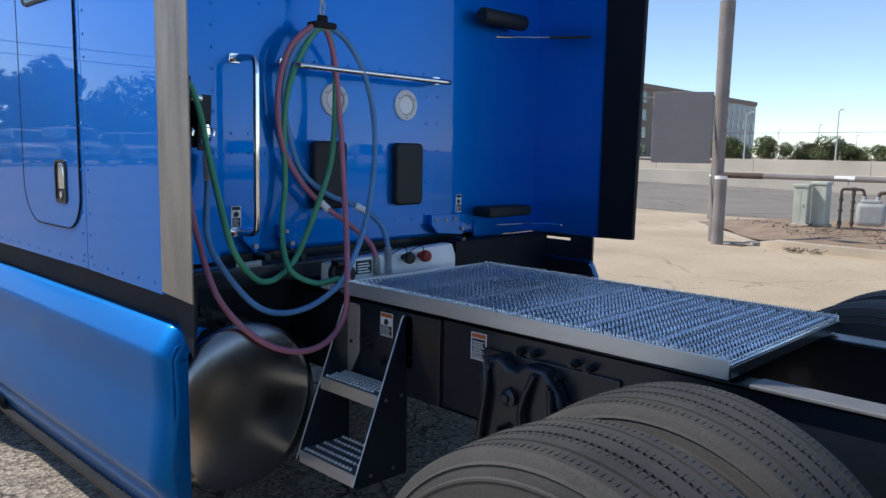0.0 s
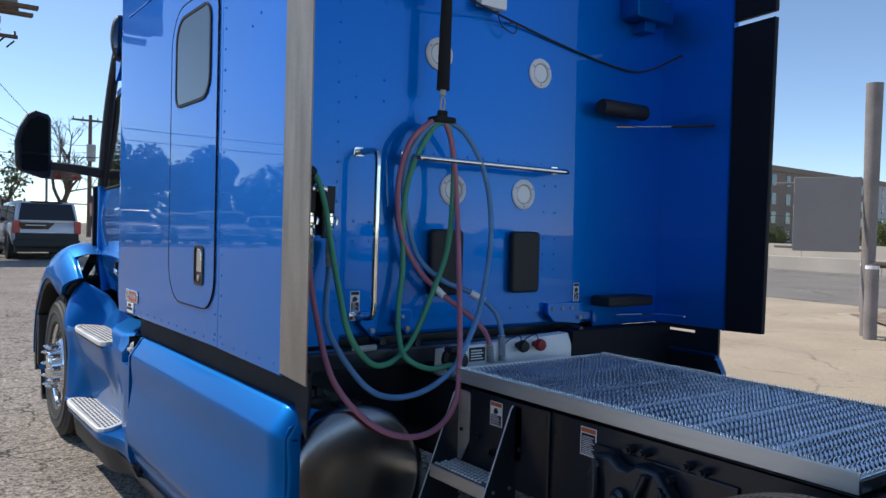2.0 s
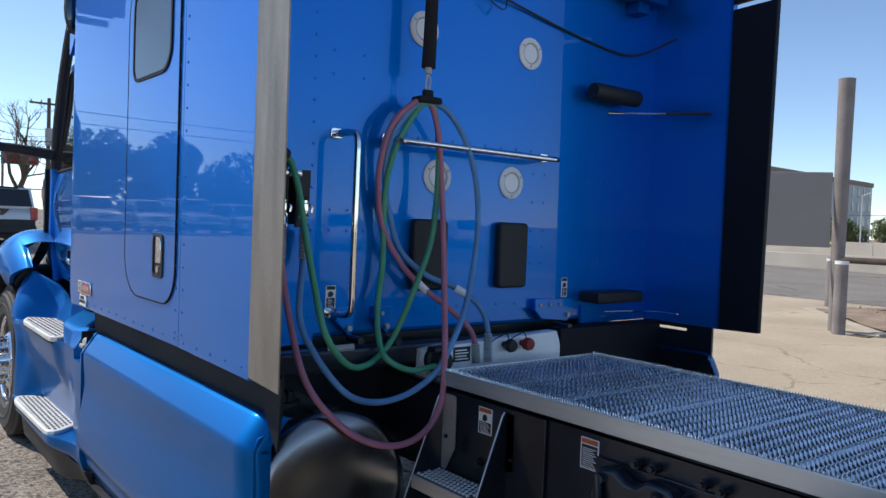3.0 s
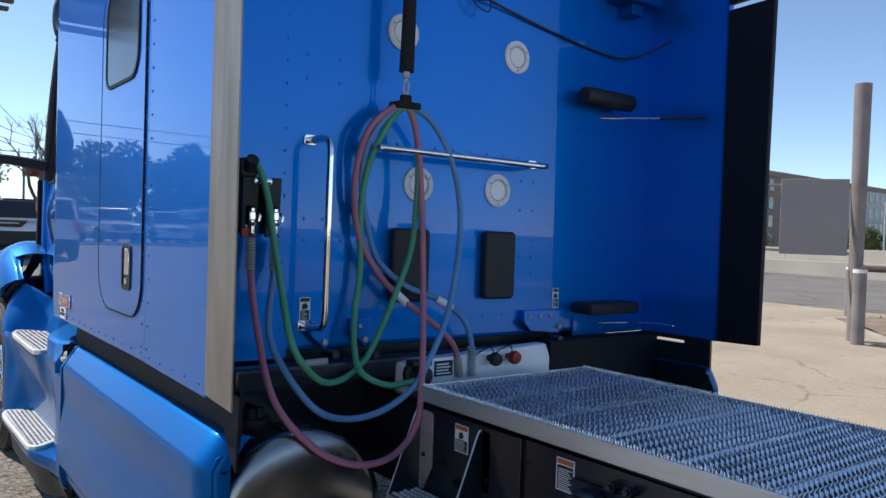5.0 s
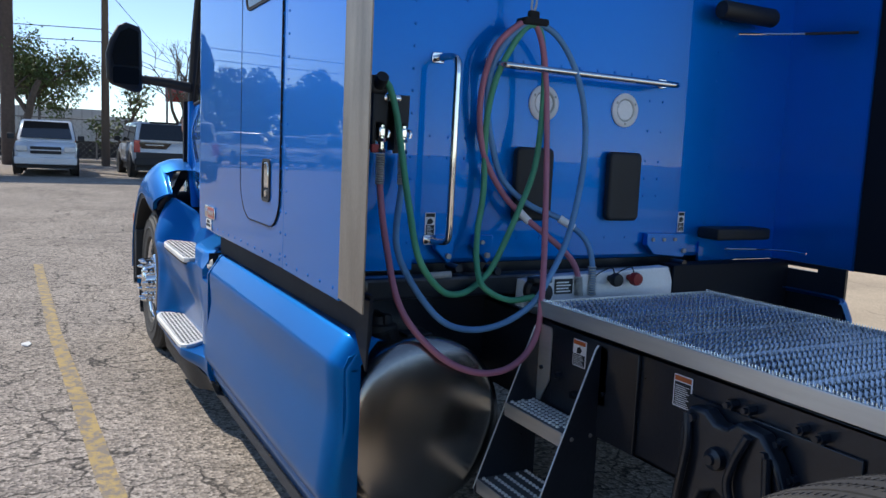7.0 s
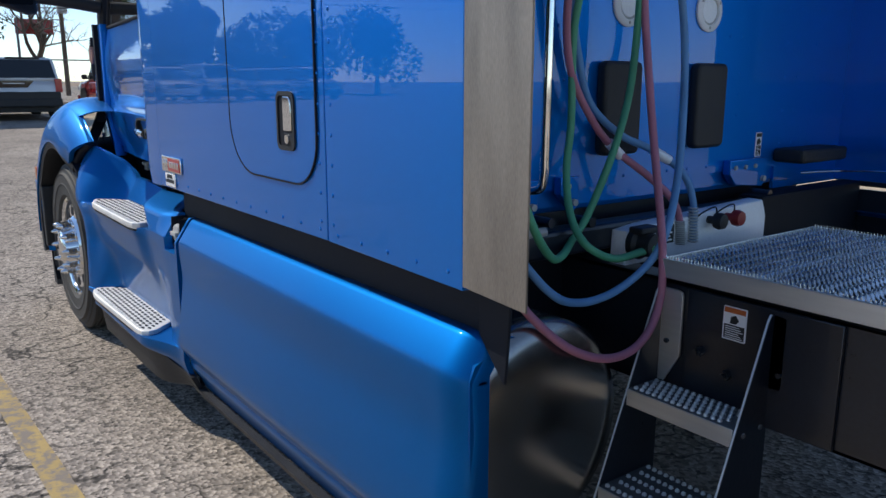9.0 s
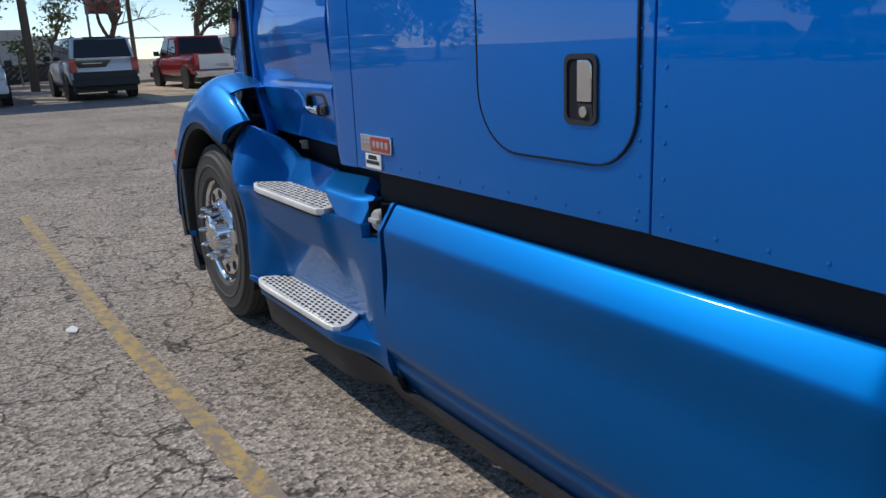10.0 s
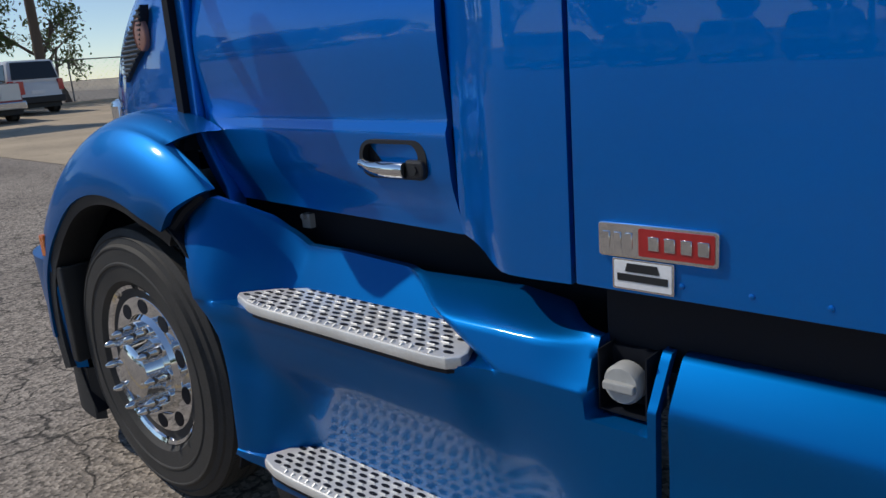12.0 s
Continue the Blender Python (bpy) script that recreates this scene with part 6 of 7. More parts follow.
for x, h in ((-0.32, 0.66), (-0.12, 0.62), (0.60, 0.58)):
    rod((x, 0, -0.05), (x, 0, h), 0.027, seg=10, bm=bb)
    for z in (0.08, 0.30, h - 0.16):
        rod((x, 0, z), (x, 0, z + 0.045), 0.042, seg=10, bm=bb)
join(bb, tube(spline([(-0.32, 0, 0.64), (-0.31, 0, 0.70), (-0.26, 0, 0.72), (-0.05, 0, 0.72), (0.03, 0, 0.70), (0.06, 0, 0.58)], 4), 0.027, 10))
rod((-0.12, 0, 0.60), (-0.12, 0, 0.72), 0.036, seg=10, bm=bb)
rod((-0.16, 0, 0.72), (-0.08, 0, 0.72), 0.040, seg=10, bm=bb)
join(bb, tube(spline([(0.28, 0, 0.58), (0.30, 0, 0.65), (0.36, 0, 0.67), (0.54, 0, 0.66), (0.59, 0, 0.63), (0.60, 0, 0.56)], 4), 0.032, 10))
part("pipework", bb, RUST, gm)
gm.matrix_basis = Matrix.Translation((-4.42, 15.45, 0.11)) @ Matrix.Rotation(radians(17), 4, "Z")

# street barrier, two courses of concrete
for nm, y, h, lab in (("barrier_wall", 33.2, 0.72, "low concrete barrier along the street"), ("barrier_wall", 36.0, 1.27, "higher concrete wall behind the barrier")):
    b = B()
    for k in range(50):
        x = -120 + k * 5.0
        b = box((x + 0.006, y, 0), (x + 4.994, y + 0.35, h), 0.014, 1, bm=b)
    tagged(part(nm, b, WALLCON), lab, "wall", kind="structure")
strip("verge", -140, 140, 33.6, 36.0, 0.02, KERB, "pale concrete strip between barrier and wall", "verge", nx=20)
strip("far_field", -400, 400, 36.4, 600, 0.02, DIRT, "dry open ground far beyond the street", "ground", nx=30)

# far office building
def office(x0, y0, length, deep, storeys, turn, main, bay, label):
    of = thing("office_building", (0, 0, 0), label, "building")
    H = storeys * 3.9 + 1.2
    part("wall", box((0, 0, 0), (length, deep, H)), main, of)
    part("parapet", box((-0.3, -0.3, H - 0.9), (length + 0.3, deep + 0.3, H + 0.3), 0.05), BRICK, of)
    n = int(length / bay)
    me = None
    for s in range(storeys):
        for k in range(n):
            x = (k + 0.5) * length / n
            if me is None:
                w = part("window", join(box((-bay * 0.16, -0.10, 0), (bay * 0.16, 0.05, 2.3), 0.03, 1), box((-bay * 0.19, -0.22, -0.15), (bay * 0.19, 0.02, 0.0))), FACGLASS, of)
                me = w.data
            else:
                w = new("window", me)
                w.parent = of
            w.location = (x, 0, 1.3 + s * 3.9)
    of.matrix_basis = Matrix.Translation((x0, y0, 0)) @ Matrix.Rotation(radians(turn), 4, "Z")
    return of


office(-87.8, 105, 92, 20, 4, 93.5, BRICK, 6.0, "brown four-storey office building far off")
office(-93.6, 197.2, 31, 20, 4, 93.5, PALE, 3.5, "pale office wing with rows of windows far off")

# street lamps far off
def street_lamp(x, y, h, arm=1.5):
    s = thing("street_lamp", (x, y, 0), "slim pale street lamp beyond the wall", "street lamp", "street lamps")
    part("post", rod((x, y, 0), (x, y, h), 0.10, 0.06, 10), PALE, s)
    part("arm", rod((x, y, h - 0.1), (x + arm, y, h + 0.15), 0.04, seg=8), PALE, s)
    part("head", box((x + arm - 0.25, y - 0.10, h + 0.10), (x + arm + 0.25, y + 0.10, h + 0.20), 0.03), PALE, s)


street_lamp(-43.0, 100, 6.9, 0.8)
street_lamp(-50.4, 130, 5.6, 0.3)
street_lamp(-44.1, 130, 6.4, 0.3)
street_lamp(-31.8, 100, 7.0, 0.35)
street_lamp(-44.4, 150, 5.3, 0.3)
street_lamp(-26.0, 120, 6.6, 0.3)


# ---------------------------------------------------------------- trees
def leaf_quad(b, p, s):
    n_ = Vector((random.gauss(0, 1), random.gauss(0, 1), random.gauss(0.4, 1))).normalized()
    u, w = frame_axes(n_)
    a = random.uniform(0, 6.28)
    u, w = u * math.cos(a) + w * math.sin(a), w * math.cos(a) - u * math.sin(a)
    b.faces.new([b.verts.new(p + u * (i * s) + w * (j * s * 0.5) + n_ * (k * s * 0.15)) for i, j, k in ((-1, 0, 0), (-0.2, -1, 1), (1, 0, 0), (-0.2, 1, 1))])


def tree(x, y, h, seed, leaves, spread=0.55, leaf=0.09, lean=(0, 0), r0=0.16, label="", levels=4):
    rng = random.Random(seed)
    base = Vector((x, y, gz(x) - 0.05))
    tr = thing("tree", base, label, "tree")
    wood = B()
    tips = []

    def grow(p, d, length, r, level):
        pts_ = [p]
        q, dd = p.copy(), d.copy()
        n_ = 5 if level < 2 else 4
        for k in range(n_):
            dd = (dd + Vector((rng.gauss(0, 0.13), rng.gauss(0, 0.13), rng.gauss(0.04, 0.08)))).normalized()
            q = q + dd * (length / n_)
            pts_.append(q.copy())
        tube(pts_, r, 8 if level < 2 else 5, bm=wood, taper=0.55)
        if level >= 2:
            tips.extend(pts_[1:])
        if level < levels:
            for k in range(3 if level else 4):
                t = rng.uniform(0.45, 1.0)
                i = min(len(pts_) - 1, max(1, int(t * n_)))
                a = rng.uniform(0, 6.28)
                u, w = frame_axes(dd)
                nd = (dd * (1 - spread) + (u * math.cos(a) + w * math.sin(a)) * spread + Vector((0, 0, 0.12))).normalized()
                grow(pts_[i], nd, length * rng.uniform(0.5, 0.75), r * 0.5, level + 1)

    grow(base, Vector((lean[0], lean[1], 1)).normalized(), h * 0.42, r0, 0)
    part("trunk", wood, BARK, tr)
    if leaves:
        lb = B()
        random.seed(seed)
        for k in range(leaves):
            t = rng.choice(tips)
            leaf_quad(lb, t + Vector((rng.gauss(0, 0.22), rng.gauss(0, 0.22), rng.gauss(0, 0.18))), leaf * rng.uniform(0.6, 1.3))
        part("crown", lb, LEAF, tr, sharp=180)
    return tr


def bush(x, y, w, h, seed, group="", material=None):
    rng = random.Random(seed)
    t = thing("tree", (x, y, 0), "dusty green tree beyond the street", "tree", group)
    part("trunk", rod((x, y, 0), (x, y, h * 0.5), 0.15 * h / 4, 0.05 * h / 4, 8), BARK, t)
    lb = B()
    random.seed(seed)
    blobs = [(x + rng.gauss(0, w * 0.25), y + rng.gauss(0, w * 0.25), h * rng.uniform(0.35, 0.85), w * rng.uniform(0.16, 0.30)) for _ in range(14)]
    for k in range(4200):
        bx, by, bz, br = rng.choice(blobs)
        d = Vector((rng.gauss(0, 1), rng.gauss(0, 1), rng.gauss(0, 1))).normalized() * br * rng.uniform(0.6, 1.05)
        leaf_quad(lb, Vector((bx, by, max(0.1, bz + d.z))) + Vector((d.x, d.y, 0)), h * 0.032)
    part("crown", lb, material or SHRUB, t, sharp=180)


for k, (x, y, w, h) in enumerate(((-56, 122, 4.2, 4.4), (-52.6, 118, 4.2, 4.7), (-47.6, 118, 4.6, 4.4), (-43.2, 118, 3.6, 3.6), (-41.2, 119, 3.6, 3.5), (-38.4, 117, 4.4, 4.5), (-36.2, 119, 3.4, 3.3), (-34.4, 118, 3.2, 3.2), (-32.0, 118, 3.6, 3.3), (-28.6, 118, 4.2, 3.8), (-25, 120, 5, 3.6), (-78, 120, 4.5, 4.4), (-74, 124, 4.5, 4.0), (-66, 138, 5, 4.2))):
    bush(x, y, w, h, 40 + k, "trees beyond the street")

tree(-37.0, 6.0, 7.6, 3, 0, 0.50, r0=0.16, label="bare leafless tree behind the parked cars", levels=5)
tree(-38.0, 4.3, 5.0, 15, 700, 0.6, leaf=0.10, r0=0.12, label="small leafy tree behind the parked cars")
tree(-36.0, -0.4, 8.6, 8, 9000, 0.62, leaf=0.075, r0=0.20, label="leafy green tree behind the lot's fence")
tree(-40.0, 10.9, 7.6, 11, 2200, 0.60, leaf=0.10, r0=0.20, label="spreading tree with sparse leaves beside the fence")
tree(-41.0, 15.6, 7.0, 19, 1800, 0.60, leaf=0.10, r0=0.17, label="spreading tree with sparse leaves beside the fence")


# ---------------------------------------------------------------- poles, wires, billboard, fence
def utility_pole(x, y, h, arm_z, label):
    u = thing("utility_pole", (x, y, gz(x)), label, "utility pole")
    z0 = gz(x)
    part("pole", rod((x, y, z0 - 0.1), (x, y, z0 + h), 0.17, 0.12, 14), WOOD, u)
    part("crossarm", box((x - 0.06, y - 1.25, z0 + arm_z - 0.07), (x + 0.06, y + 1.25, z0 + arm_z + 0.07), 0.01), WOOD, u)
    part("brace", join(rod((x, y - 0.7, z0 + arm_z), (x, y, z0 + arm_z - 0.7), 0.02, seg=6), rod((x, y + 0.7, z0 + arm_z), (x, y, z0 + arm_z - 0.7), 0.02, seg=6)), GALVSTEEL, u)
    for dy in (-1.15, -0.5, 0.5, 1.15):
        part("insulator", lathe([(0.05, 0.03), (0.12, 0.05), (0.15, 0.03), (0.22, 0.045), (0.26, 0.0)], (x, y + dy, z0 + arm_z), "z", 10), PLASTIC, u)
    return u


u1 = utility_pole(-35.5, 3.1, 9.2, 8.5, "tall dark wooden utility pole behind the cars")
for dy, dz in ((0.35, 0.2), (0.6, 0.0), (0.85, -0.2), (-0.4, 0.2)):
    part("cutout", rod((-35.4, 3.1 + dy, 8.55 + dz), (-35.2, 3.1 + dy + 0.25, 8.8 + dz), 0.035, seg=8), PLASTIC, u1)
u2 = utility_pole(-61, 12.2, 8.9, 8.5, "wooden utility pole with a grey transformer, far off")
part("transformer", rod((-60.6, 12.2, 5.9), (-60.6, 12.2, 7.1), 0.32, seg=16), METERGREY, u2)
up = thing("utility_pole", (-37.0, 13.1, gz(-37)), "thick brown wooden pole beside the fence", "utility pole")
part("pole", rod((-37.0, 13.1, 0.3), (-37.0, 13.1, 10.0), 0.21, 0.16, 14), WOOD, up)


def wire(p, q, sag, r=0.018):
    p, q = Vector(p), Vector(q)
    return tube([p.lerp(q, t / 14) - Vector((0, 0, 4 * sag * (t / 14) * (1 - t / 14))) for t in range(15)], r, 5)


b = wire((-35.5, 3.1, 7.6), (-52, 12.0, 2.9), 0.2, 0.014)
for z in (5.9, 5.4):
    join(b, wire((-35.5, 3.1, z), (-61, 12.2, z + 1.2), 0.5))
    join(b, wire((-35.5, 3.1, z), (-36, -40, z + 0.5), 0.6))
join(b, wire((-35.5, 3.1, 4.2), (-37.0, 13.1, 5.0), 0.3))
tagged(part("overhead_wires", b, PLASTIC), "thin dark overhead wires strung between poles", "wires", kind="stuff")
b = wire((-52, 119, 4.9), (-110, 145, 8), 0.4, 0.035)
join(b, wire((-52, 119, 4.9), (60, 121, 6.6), 0.3, 0.035))
tagged(part("overhead_wires", b, PLASTIC), "thin dark overhead wires along the far street", "wires", kind="stuff")

bb_ = thing("billboard", (-33, -1.0, gz(-33)), "underside of a dark billboard with a plank catwalk", "billboard")
zb = 9.35
part("catwalk", join(*[box((-33.6 + 0.42 * k, -7.0, zb - 0.12), (-33.25 + 0.42 * k, 4.6 - 0.55 * ((k * 7) % 3), zb), 0.01) for k in range(4)]), WOOD, bb_)
part("panel", box((-33.75, -7.5, zb + 0.02), (-33.60, 4.0, zb + 4.0), 0.02), PLASTIC, bb_)
part("apron", box((-33.60, -7.5, zb + 0.10), (-33.50, 4.1, zb + 0.75), 0.02), SIGNGREY, bb_)
part("post", rod((-34.2, -0.42, 0.1), (-34.2, -0.42, zb + 3.0), 0.24, 0.24, 16), RUST, bb_)
part("beam", box((-34.3, -7.0, zb - 0.35), (-34.1, 3.6, zb - 0.1), 0.01), GALVSTEEL, bb_)

fn = thing("chain_link_fence", (-39.0, 8.0, gz(-39.0)), "grey chain-link fence on steel posts", "fence")
z0 = gz(-39.0)
for k in range(11):
    y = -3 + k * 3.0
    part("post", rod((-39.0, y, z0 - 0.05), (-39.0, y, z0 + 1.95), 0.035, seg=8), GALVSTEEL, fn)
part("top_rail", rod((-39.0, -3, z0 + 1.92), (-39.0, 27, z0 + 1.92), 0.028, seg=8), GALVSTEEL, fn)
b = B()
for k in range(116):
    y = -3 + k * 0.26
    for s in (-1, 1):
        y1 = y + s * 1.9
        if -3 <= y1 <= 27:
            rod((-39.0, y, z0 + 0.02), (-39.0, y1, z0 + 1.92), 0.004, seg=3, bm=b)
tagged(part("wire_mesh", b, GALVSTEEL, fn), kind="stuff")
strip("verge", -39.9, -38.0, -14, 27, 0.06, DIRT, "dry strip of dirt along the fence", "verge", nx=8, ny=20, wob=0.1)
tagged(part("kerb", box((-38.1, -14, 0.2), (-37.95, 27, gz(-38) + 0.14), 0.02), KERB), "pale concrete kerb along the fence", "kerb", kind="structure")
# red board on a post, pale sheds and trailers behind the fence
rs = thing("red_sign", (-52, 8.7, 0.37), "faded red sign board on a post", "sign")
part("board", box((-52.05, 7.9, 4.0), (-51.95, 9.9, 4.85), 0.01), RED_PAINT, rs)
part("post", rod((-52, 8.0, 0.34), (-52, 8.0, 4.9), 0.07, seg=10), GALVSTEEL, rs)
ds = thing("dark_sign", (-39, 0.2, 0.36), "dark sign board on two posts among the trees", "sign")
part("board", box((-39.05, -0.9, 3.2), (-38.95, 0.9, 4.3), 0.01), PLASTIC, ds)
part("post", rod((-39, -0.7, 0.3), (-39, -0.7, 3.3), 0.06, seg=8), GALVSTEEL, ds)
part("post", rod((-39, 0.7, 0.3), (-39, 0.7, 3.3), 0.06, seg=8), GALVSTEEL, ds)
for x, y, l, h in ((-48, 1.0, 6.0, 2.1), (-52, 4.6, 3.0, 1.9), (-60, -6, 9, 2.6)):
    tl = thing("storage_trailer", (x, y, 0.37), "pale ribbed storage trailer behind the fence", "trailer")
    part("body", box((x - 1.2, y - l / 2, 1.3), (x + 1.2, y + l / 2, 0.93 + h), 0.05), PALE, tl)
    part("ribs", join(*[box((x + 1.2, y - l / 2 + 0.3 + 0.5 * k, 1.35), (x + 1.23, y - l / 2 + 0.36 + 0.5 * k, 0.9 + h)) for k in range(int(l / 0.5) - 1)]), METERGREY, tl)
    part("skirt", box((x - 1.0, y - l / 2 + 0.3, 0.36), (x + 1.0, y + l / 2 - 0.3, 1.3)), PLASTIC, tl)


# ---------------------------------------------------------------- parked vehicles
def car_wheel(parent, x, y, r, w, out):
    ty = part("tyre", lathe([(-w / 2, r * 0.6), (-w / 2 - 0.01, r * 0.85), (-w / 2 + 0.03, r), (w / 2 - 0.03, r), (w / 2 + 0.01, r * 0.85), (w / 2, r * 0.6)], (x, y, r), "y", 28), RUBBER, parent)
    b = lathe([(-0.08, r * 0.62), (0.0, r * 0.62), (-0.02, r * 0.55), (-0.05, r * 0.3), (-0.03, r * 0.15), (-0.03, 0.0)], (0, 0, 0), "y", 20)
    for v in b.verts:
        v.co = (x + v.co.x, y + out * (w / 2 + v.co.y + 0.005), r + v.co.z)
    part("rim", b, SILVER_PAINT, ty)


def greenhouse(x0, x1, x2, x3, w0, w1, z0, z1):
    """A cabin: base from x0 to x3, roof from x1 to x2, w0 and w1 half widths."""
    b = B()
    lo = [b.verts.new(p) for p in ((x0, -w0, z0), (x3, -w0, z0), (x3, w0, z0), (x0, w0, z0))]
    hi = [b.verts.new(p) for p in ((x1, -w1, z1), (x2, -w1, z1), (x2, w1, z1), (x1, w1, z1))]
    b.faces.new(lo[::-1])
    b.faces.new(hi)
    for i in range(4):
        j = (i + 1) % 4
        b.faces.new((lo[i], lo[j], hi[j], hi[i]))
    bmesh.ops.recalc_face_normals(b, faces=b.faces)
    bmesh.ops.bevel(b, geom=b.edges, offset=0.11, segments=4, profile=0.5, affect="EDGES")
    return b


def pane(corners, shift):
    b = B()
    n_ = len(corners)
    a = [b.verts.new(c) for c in corners]
    d = [b.verts.new(Vector(c) + Vector(shift)) for c in corners]
    b.faces.new(a)
    b.faces.new(d[::-1])
    for i in range(n_):
        j = (i + 1) % n_
        b.faces.new((a[i], a[j], d[j], d[i]))
    return b


def car_body(profile, hw):
    """A lower body lofted along x: rounded flanks, shoulders and corners. profile: rear foot, nose, hood, belt, tail."""
    xa, xb = min(p[0] for p in profile), max(p[0] for p in profile)
    low = profile[0][1]
    upper = sorted(profile[1:-1])
    b = B()
    rings = []
    n = 30
    for i in range(n + 1):
        u = 0.5 - 0.5 * math.cos(math.pi * i / n)
        x = lerp(xa, xb, u)
        e = abs(2 * u - 1)
        w = hw * (1 - 0.14 * e ** 7)
        top = along(upper, x)
        h = top - low
        half = [(0.90, low), (0.985, low + 0.10), (1.0, low + 0.32 * h), (0.995, low + 0.55 * h), (0.985, top - 0.10), (0.955, top - 0.035), (0.90, top - 0.008), (0.0, top + 0.015)]
        ring = [(x + (0.06 if u > 0.5 else -0.06) * e ** 10 * (0.5 - abs(z - low - 0.4 * h) / max(h, 0.1)), -q * w, z) for q, z in half]
        ring += [(p[0], -p[1], p[2]) for p in reversed(ring[:-1])]
        rings.append([b.verts.new(p) for p in ring])
    m = len(rings[0])
    for r0, r1 in zip(rings, rings[1:]):
        for i in range(m):
            j = (i + 1) % m
            b.faces.new((r0[i], r0[j], r1[j], r1[i]))
    b.faces.new(rings[0])
    b.faces.new(rings[-1][::-1])
    return b


def vehicle(name, category, label, L, W, H, profile, cabin, paint_, m, tailgate=None, bed=None, cladding=True, group=""):
    """A car along x, nose towards -x. profile: lower body side outline; cabin: x0, x1, x2, x3, belt height."""
    c = thing(name, (0, 0, 0), label, category, group)
    hw = W / 2
    part("body", car_body(profile, hw), paint_, c)
    x0, x1, x2, x3, zb_ = cabin
    part("cabin", greenhouse(x0, x1, x2, x3, hw - 0.05, hw - 0.16, zb_ - 0.04, H), paint_, c)
    slope = 0.11 / (H - zb_)

    def side(s):
        zlo, zhi = zb_ + 0.03, H - 0.12
        yl, yh = s * (hw - 0.05 - slope * (zlo - zb_) + 0.006), s * (hw - 0.05 - slope * (zhi - zb_) + 0.006)
        f = lambda z: (z - zb_) / (H - zb_)
        out = []
        for k in range(2):
            a0, a1 = (0.06, 0.47) if k == 0 else (0.53, 0.93)
            l0 = lerp(x0, x3, a0), lerp(x0, x3, a1)
            h0 = lerp(x1, x2, max(0.02, a0)), lerp(x1, x2, a1)
            out.append([(lerp(l0[0], h0[0], f(zlo)), yl, zlo), (lerp(l0[1], h0[1], f(zlo)), yl, zlo), (lerp(l0[1], h0[1], f(zhi)), yh, zhi), (lerp(l0[0], h0[0], f(zhi)), yh, zhi)])
        return out
    for s in (-1, 1):
        for q in side(s):
            part("side_window", pane(q, (0, s * 0.01, 0)), DARKGLASS, c)
    for xa, xb, sg, nm in ((x0, x1, -1, "windshield"), (x3, x2, 1, "rear_window")):
        q = []
        for t, half in ((0.12, hw - 0.16), (0.90, hw - 0.26)):
            for s in ((-1, 1) if t < 0.5 else (1, -1)):
                q.append((lerp(xa, xb, t) + sg * 0.006, s * half, lerp(zb_, H, t)))
        part(nm, pane(q, (sg * 0.012, 0, 0.006)), DARKGLASS, c)
    xmin, xmax = min(p[0] for p in profile), max(p[0] for p in profile)
    for s in (-1, 1):
        part("tail_lamp", box((xmax - 0.10, s * (hw - 0.11) - 0.10, 0.80), (xmax + 0.015, s * (hw - 0.11) + 0.10, 1.20), 0.02), REDLENS, c)
        part("headlamp", box((xmin - 0.015, s * (hw - 0.24) - 0.16, 0.72), (xmin + 0.12, s * (hw - 0.24) + 0.16, 0.90), 0.03), SILVER_PAINT, c)
        part("door_mirror", box((x0 + 0.25, s * (hw + 0.10) - 0.10, zb_ + 0.02), (x0 + 0.40, s * (hw + 0.10) + 0.10, zb_ + 0.20), 0.03), PLASTIC, c)
    part("rear_bumper", box((xmax - 0.15, -hw + 0.04, 0.38), (xmax + 0.07, hw - 0.04, 0.62), 0.04), PLASTIC if cladding else CHROME, c)
    part("front_bumper", box((xmin - 0.07, -hw + 0.04, 0.34), (xmin + 0.15, hw - 0.04, 0.56), 0.04), PLASTIC if cladding else paint_, c)
    part("front_grille", box((xmin - 0.02, -0.42, 0.66), (xmin + 0.06, 0.42, 0.88), 0.02), PLASTIC, c)
    part("grille_bar", box((xmin - 0.035, -0.42, 0.755), (xmin + 0.0, 0.42, 0.785), 0.005), paint_, c)
    part("plate_field", box((xmax, -0.24, 0.72), (xmax + 0.02, 0.24, 0.84), 0.004), WHITE, c)
    part("underbody", box((xmin + 0.2, -hw + 0.1, 0.22), (xmax - 0.2, hw - 0.1, 0.42)), PLASTIC, c)
    wx0, wx1 = xmin + L * 0.19, xmax - L * 0.20
    for wx in (wx0, wx1):
        for s in (-1, 1):
            part("wheel_arch", lathe([(-0.03, 0.44), (0.012, 0.44), (0.012, 0.0)], (wx, s * hw, 0.40), "y", 24), PLASTIC, c)
            car_wheel(c, wx, s * (hw - 0.10), 0.37, 0.25, s)
    if bed:
        part("bed_floor", box((bed[0], -hw + 0.10, bed[2] - 0.02), (bed[1], hw - 0.10, bed[2] + 0.015)), PLASTIC, c)
    if tailgate:
        part("tailgate", box((xmax - 0.01, -hw + 0.16, 0.66), (xmax + 0.02, hw - 0.16, 1.16), 0.015), tailgate, c)
    c.matrix_basis = m
    return c


def at(x, y, turn):
    return Matrix.Translation((x, y, gz(x))) @ Matrix.Rotation(radians(turn), 4, "Z")


SUV_P = [(-2.38, 0.40), (-2.42, 0.75), (-2.35, 0.98), (-1.35, 1.12), (2.32, 1.16), (2.40, 1.0), (2.40, 0.40)]
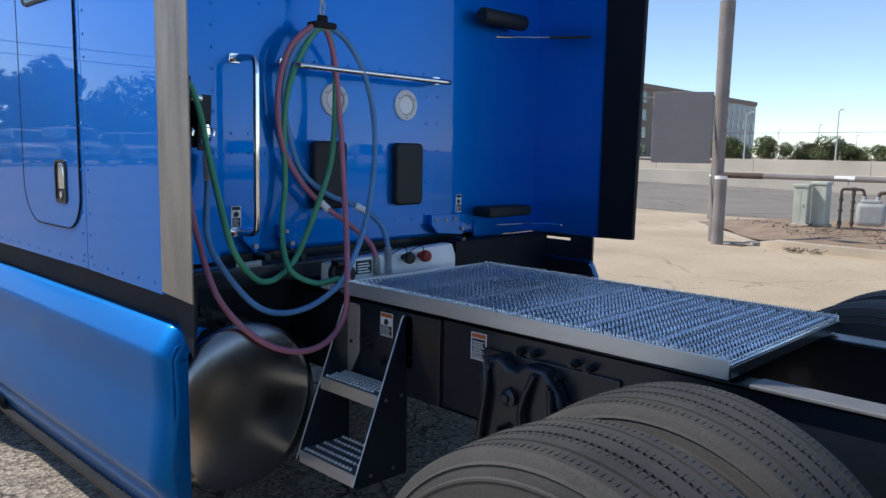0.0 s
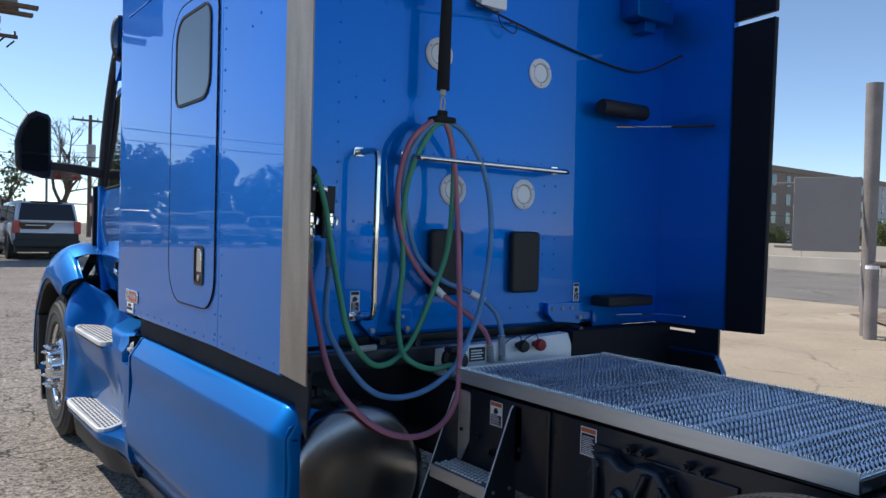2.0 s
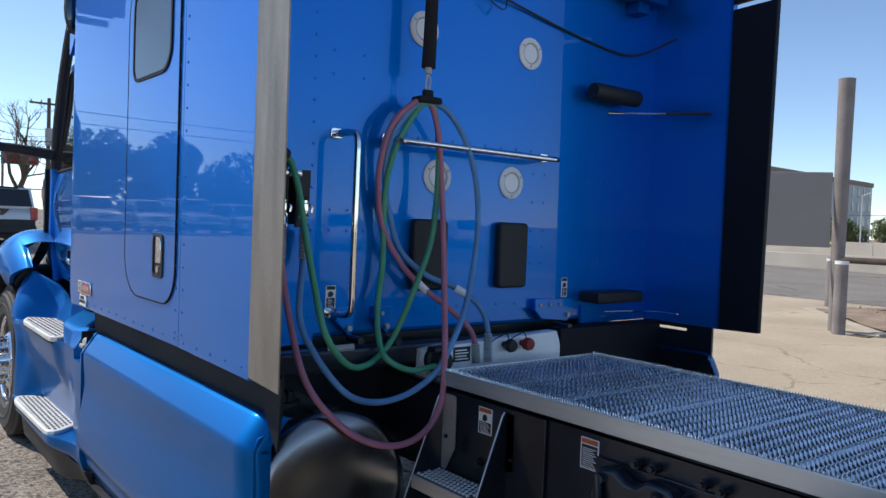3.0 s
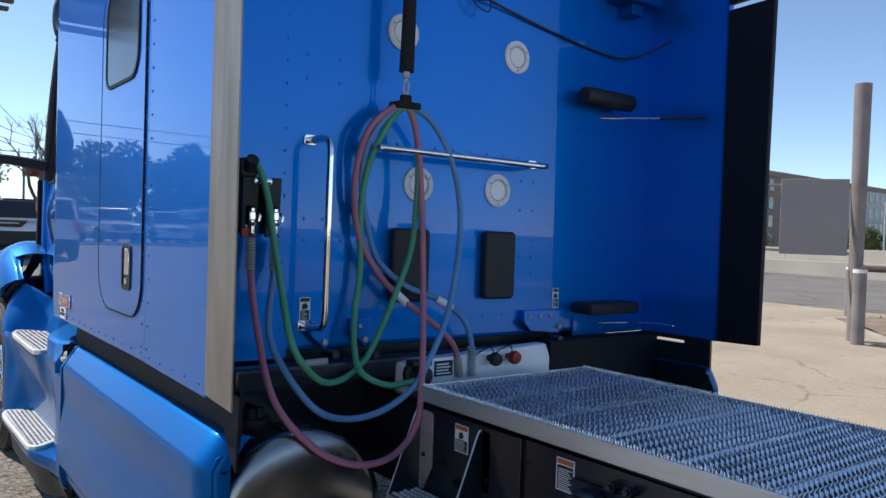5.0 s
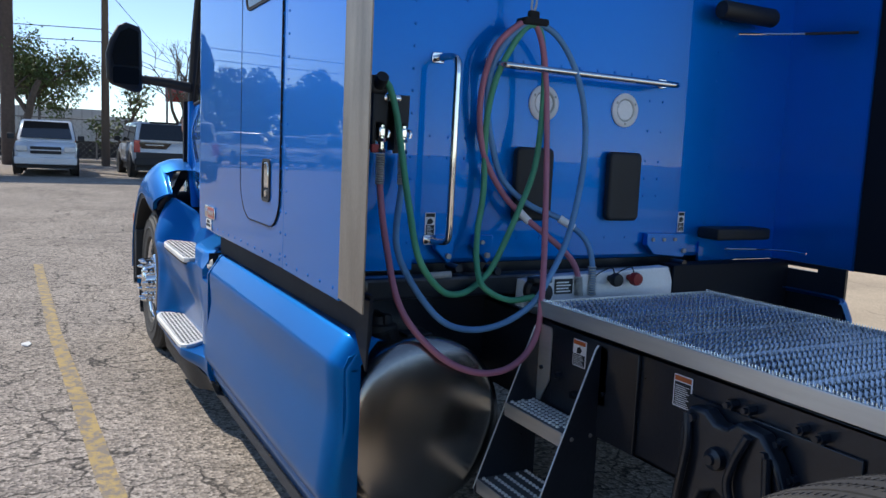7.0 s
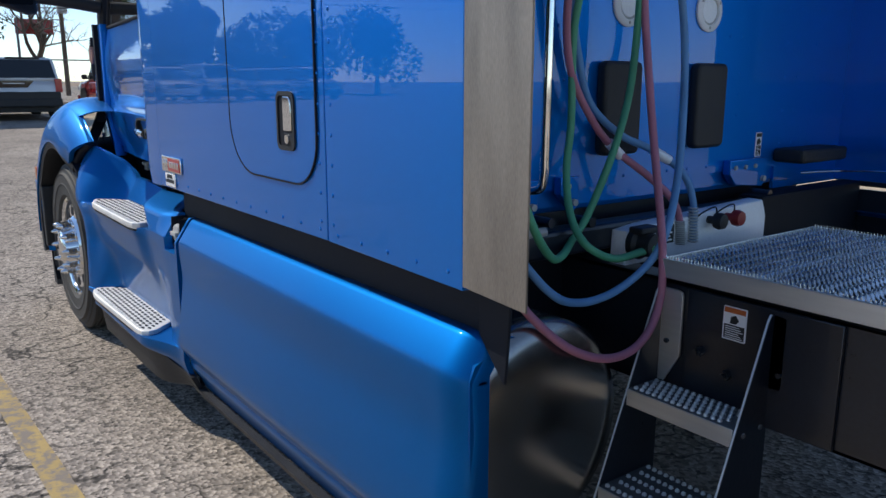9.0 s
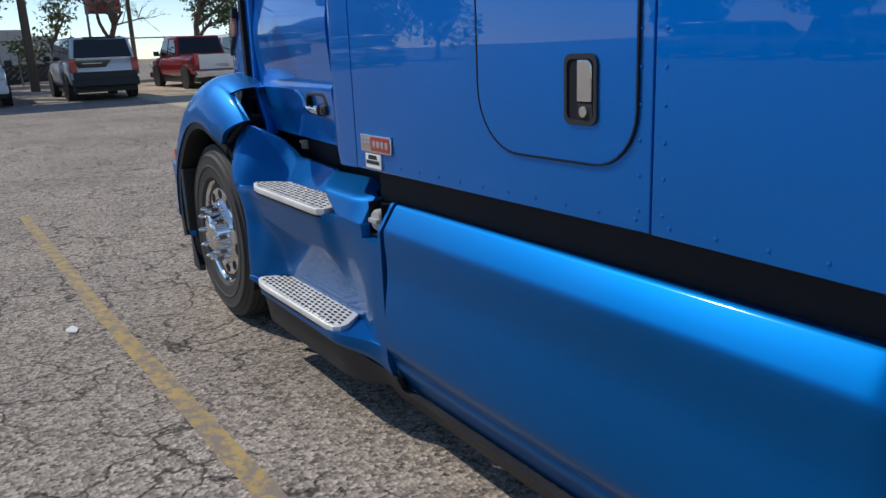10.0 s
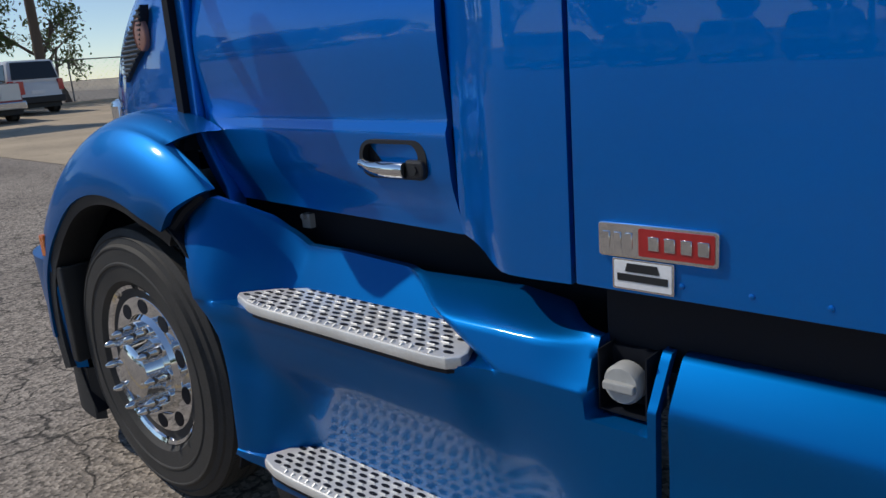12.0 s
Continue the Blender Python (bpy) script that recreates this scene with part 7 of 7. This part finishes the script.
PICK_P = [(-2.80, 0.42), (-2.84, 0.80), (-2.75, 1.02), (-1.45, 1.14), (2.70, 1.16), (2.76, 1.05), (2.76, 0.42)]
VAN_P = [(-2.45, 0.34), (-2.50, 0.60), (-2.42, 0.80), (-1.95, 0.93), (-1.35, 1.05), (2.36, 1.08), (2.46, 0.95), (2.46, 0.34)]
suv = vehicle("suv", "car", "silver-grey boxy sport utility vehicle with red lamps", 4.8, 1.95, 1.80, SUV_P, (-1.40, -0.75, 2.20, 2.36, 1.14), SILVER_PAINT, at(-29.2, 4.15, 1))
part("roof_rail", join(rod((-0.5, -0.66, 1.82), (1.9, -0.66, 1.82), 0.02, seg=6), rod((-0.5, 0.66, 1.82), (1.9, 0.66, 1.82), 0.02, seg=6), box((1.95, -0.45, 1.76), (2.22, 0.45, 1.815), 0.02)), PLASTIC, suv)
part("lower_hatch", box((2.385, -0.90, 0.50), (2.440, 0.90, 0.82), 0.02), PLASTIC, suv)
part("plate_recess", plate([(-0.80, 1.135), (-0.80, 1.08), (-0.74, 0.94), (0.02, 0.94), (0.12, 1.05), (0.20, 1.135)], "yz", 2.395, 2.424, 0.006), DARKGLASS, suv)
part("hatch_handle", box((2.42, -0.62, 1.045), (2.436, -0.05, 1.075), 0.005), SILVER_PAINT, suv)
red = vehicle("pickup_truck", "truck", "faded red pickup truck with a white tailgate", 5.6, 1.95, 1.84, PICK_P, (-1.50, -0.85, 0.55, 0.80, 1.14), RED_PAINT, at(-31.9, 8.3, 3), tailgate=SILVER_PAINT, bed=(0.95, 2.62, 1.16), cladding=False)
white_p = vehicle("suv", "car", "white sport utility vehicle parked behind the red pickup", 4.8, 1.95, 1.90, SUV_P, (-1.40, -0.75, 2.20, 2.36, 1.14), WHITE_PAINT, at(-35.2, 11.0, 4))
van = vehicle("minivan", "car", "white minivan facing the lot", 4.9, 1.78, 1.72, VAN_P, (-1.55, -0.50, 2.15, 2.40, 1.05), WHITE_PAINT, at(-29.0, 0.80, 178), cladding=False)
copy_thing(white_p, at(-28.5, -2.9, 3))
# cars and trees on the other side of the lot, seen in the paint
for k, (x, y, turn, src) in enumerate(((-13, -32, 95, suv), (-9.6, -32.4, 86, van), (-5.0, -32, 92, white_p), (-17, -32.5, 90, van), (-21, -32, 92, suv), (-1.5, -33, 90, van), (3.5, -32, 88, white_p), (-30, -32.5, 270, suv), (-25.5, -32, 88, van), (-43, -19.5, 174, suv), (-42.5, -16.6, 182, van), (-43, -13.8, 178, white_p), (-42.5, -11.2, 180, van), (-43, -8.6, 176, suv), (27, 19, 205, van), (30, 24.5, 215, white_p), (31, 30, 210, van))):
    copy_thing(src, at(x, y, turn))
for k, (x, y, w, h) in enumerate(((-60, -13, 5, 7.4), (-58, -16.5, 5, 6.4), (-62, -19.5, 5, 8.0), (-57, -22.5, 6, 5.6), (-60, -27, 6, 6.6), (-64, -10, 5, 6.0), (-55, -32, 7, 7), (-18, -58, 6, 9.0), (-26, -57, 6, 8.0), (-9, -59, 5, 8.5), (-38, -58, 8, 8.5), (-2, -60, 6, 6.5), (6, -58, 8, 7.0), (16, -58, 8, 7.5), (-52, -57, 8, 8))):
    bush(x, y, w, h, 70 + k, "trees beyond the lot", LEAF)
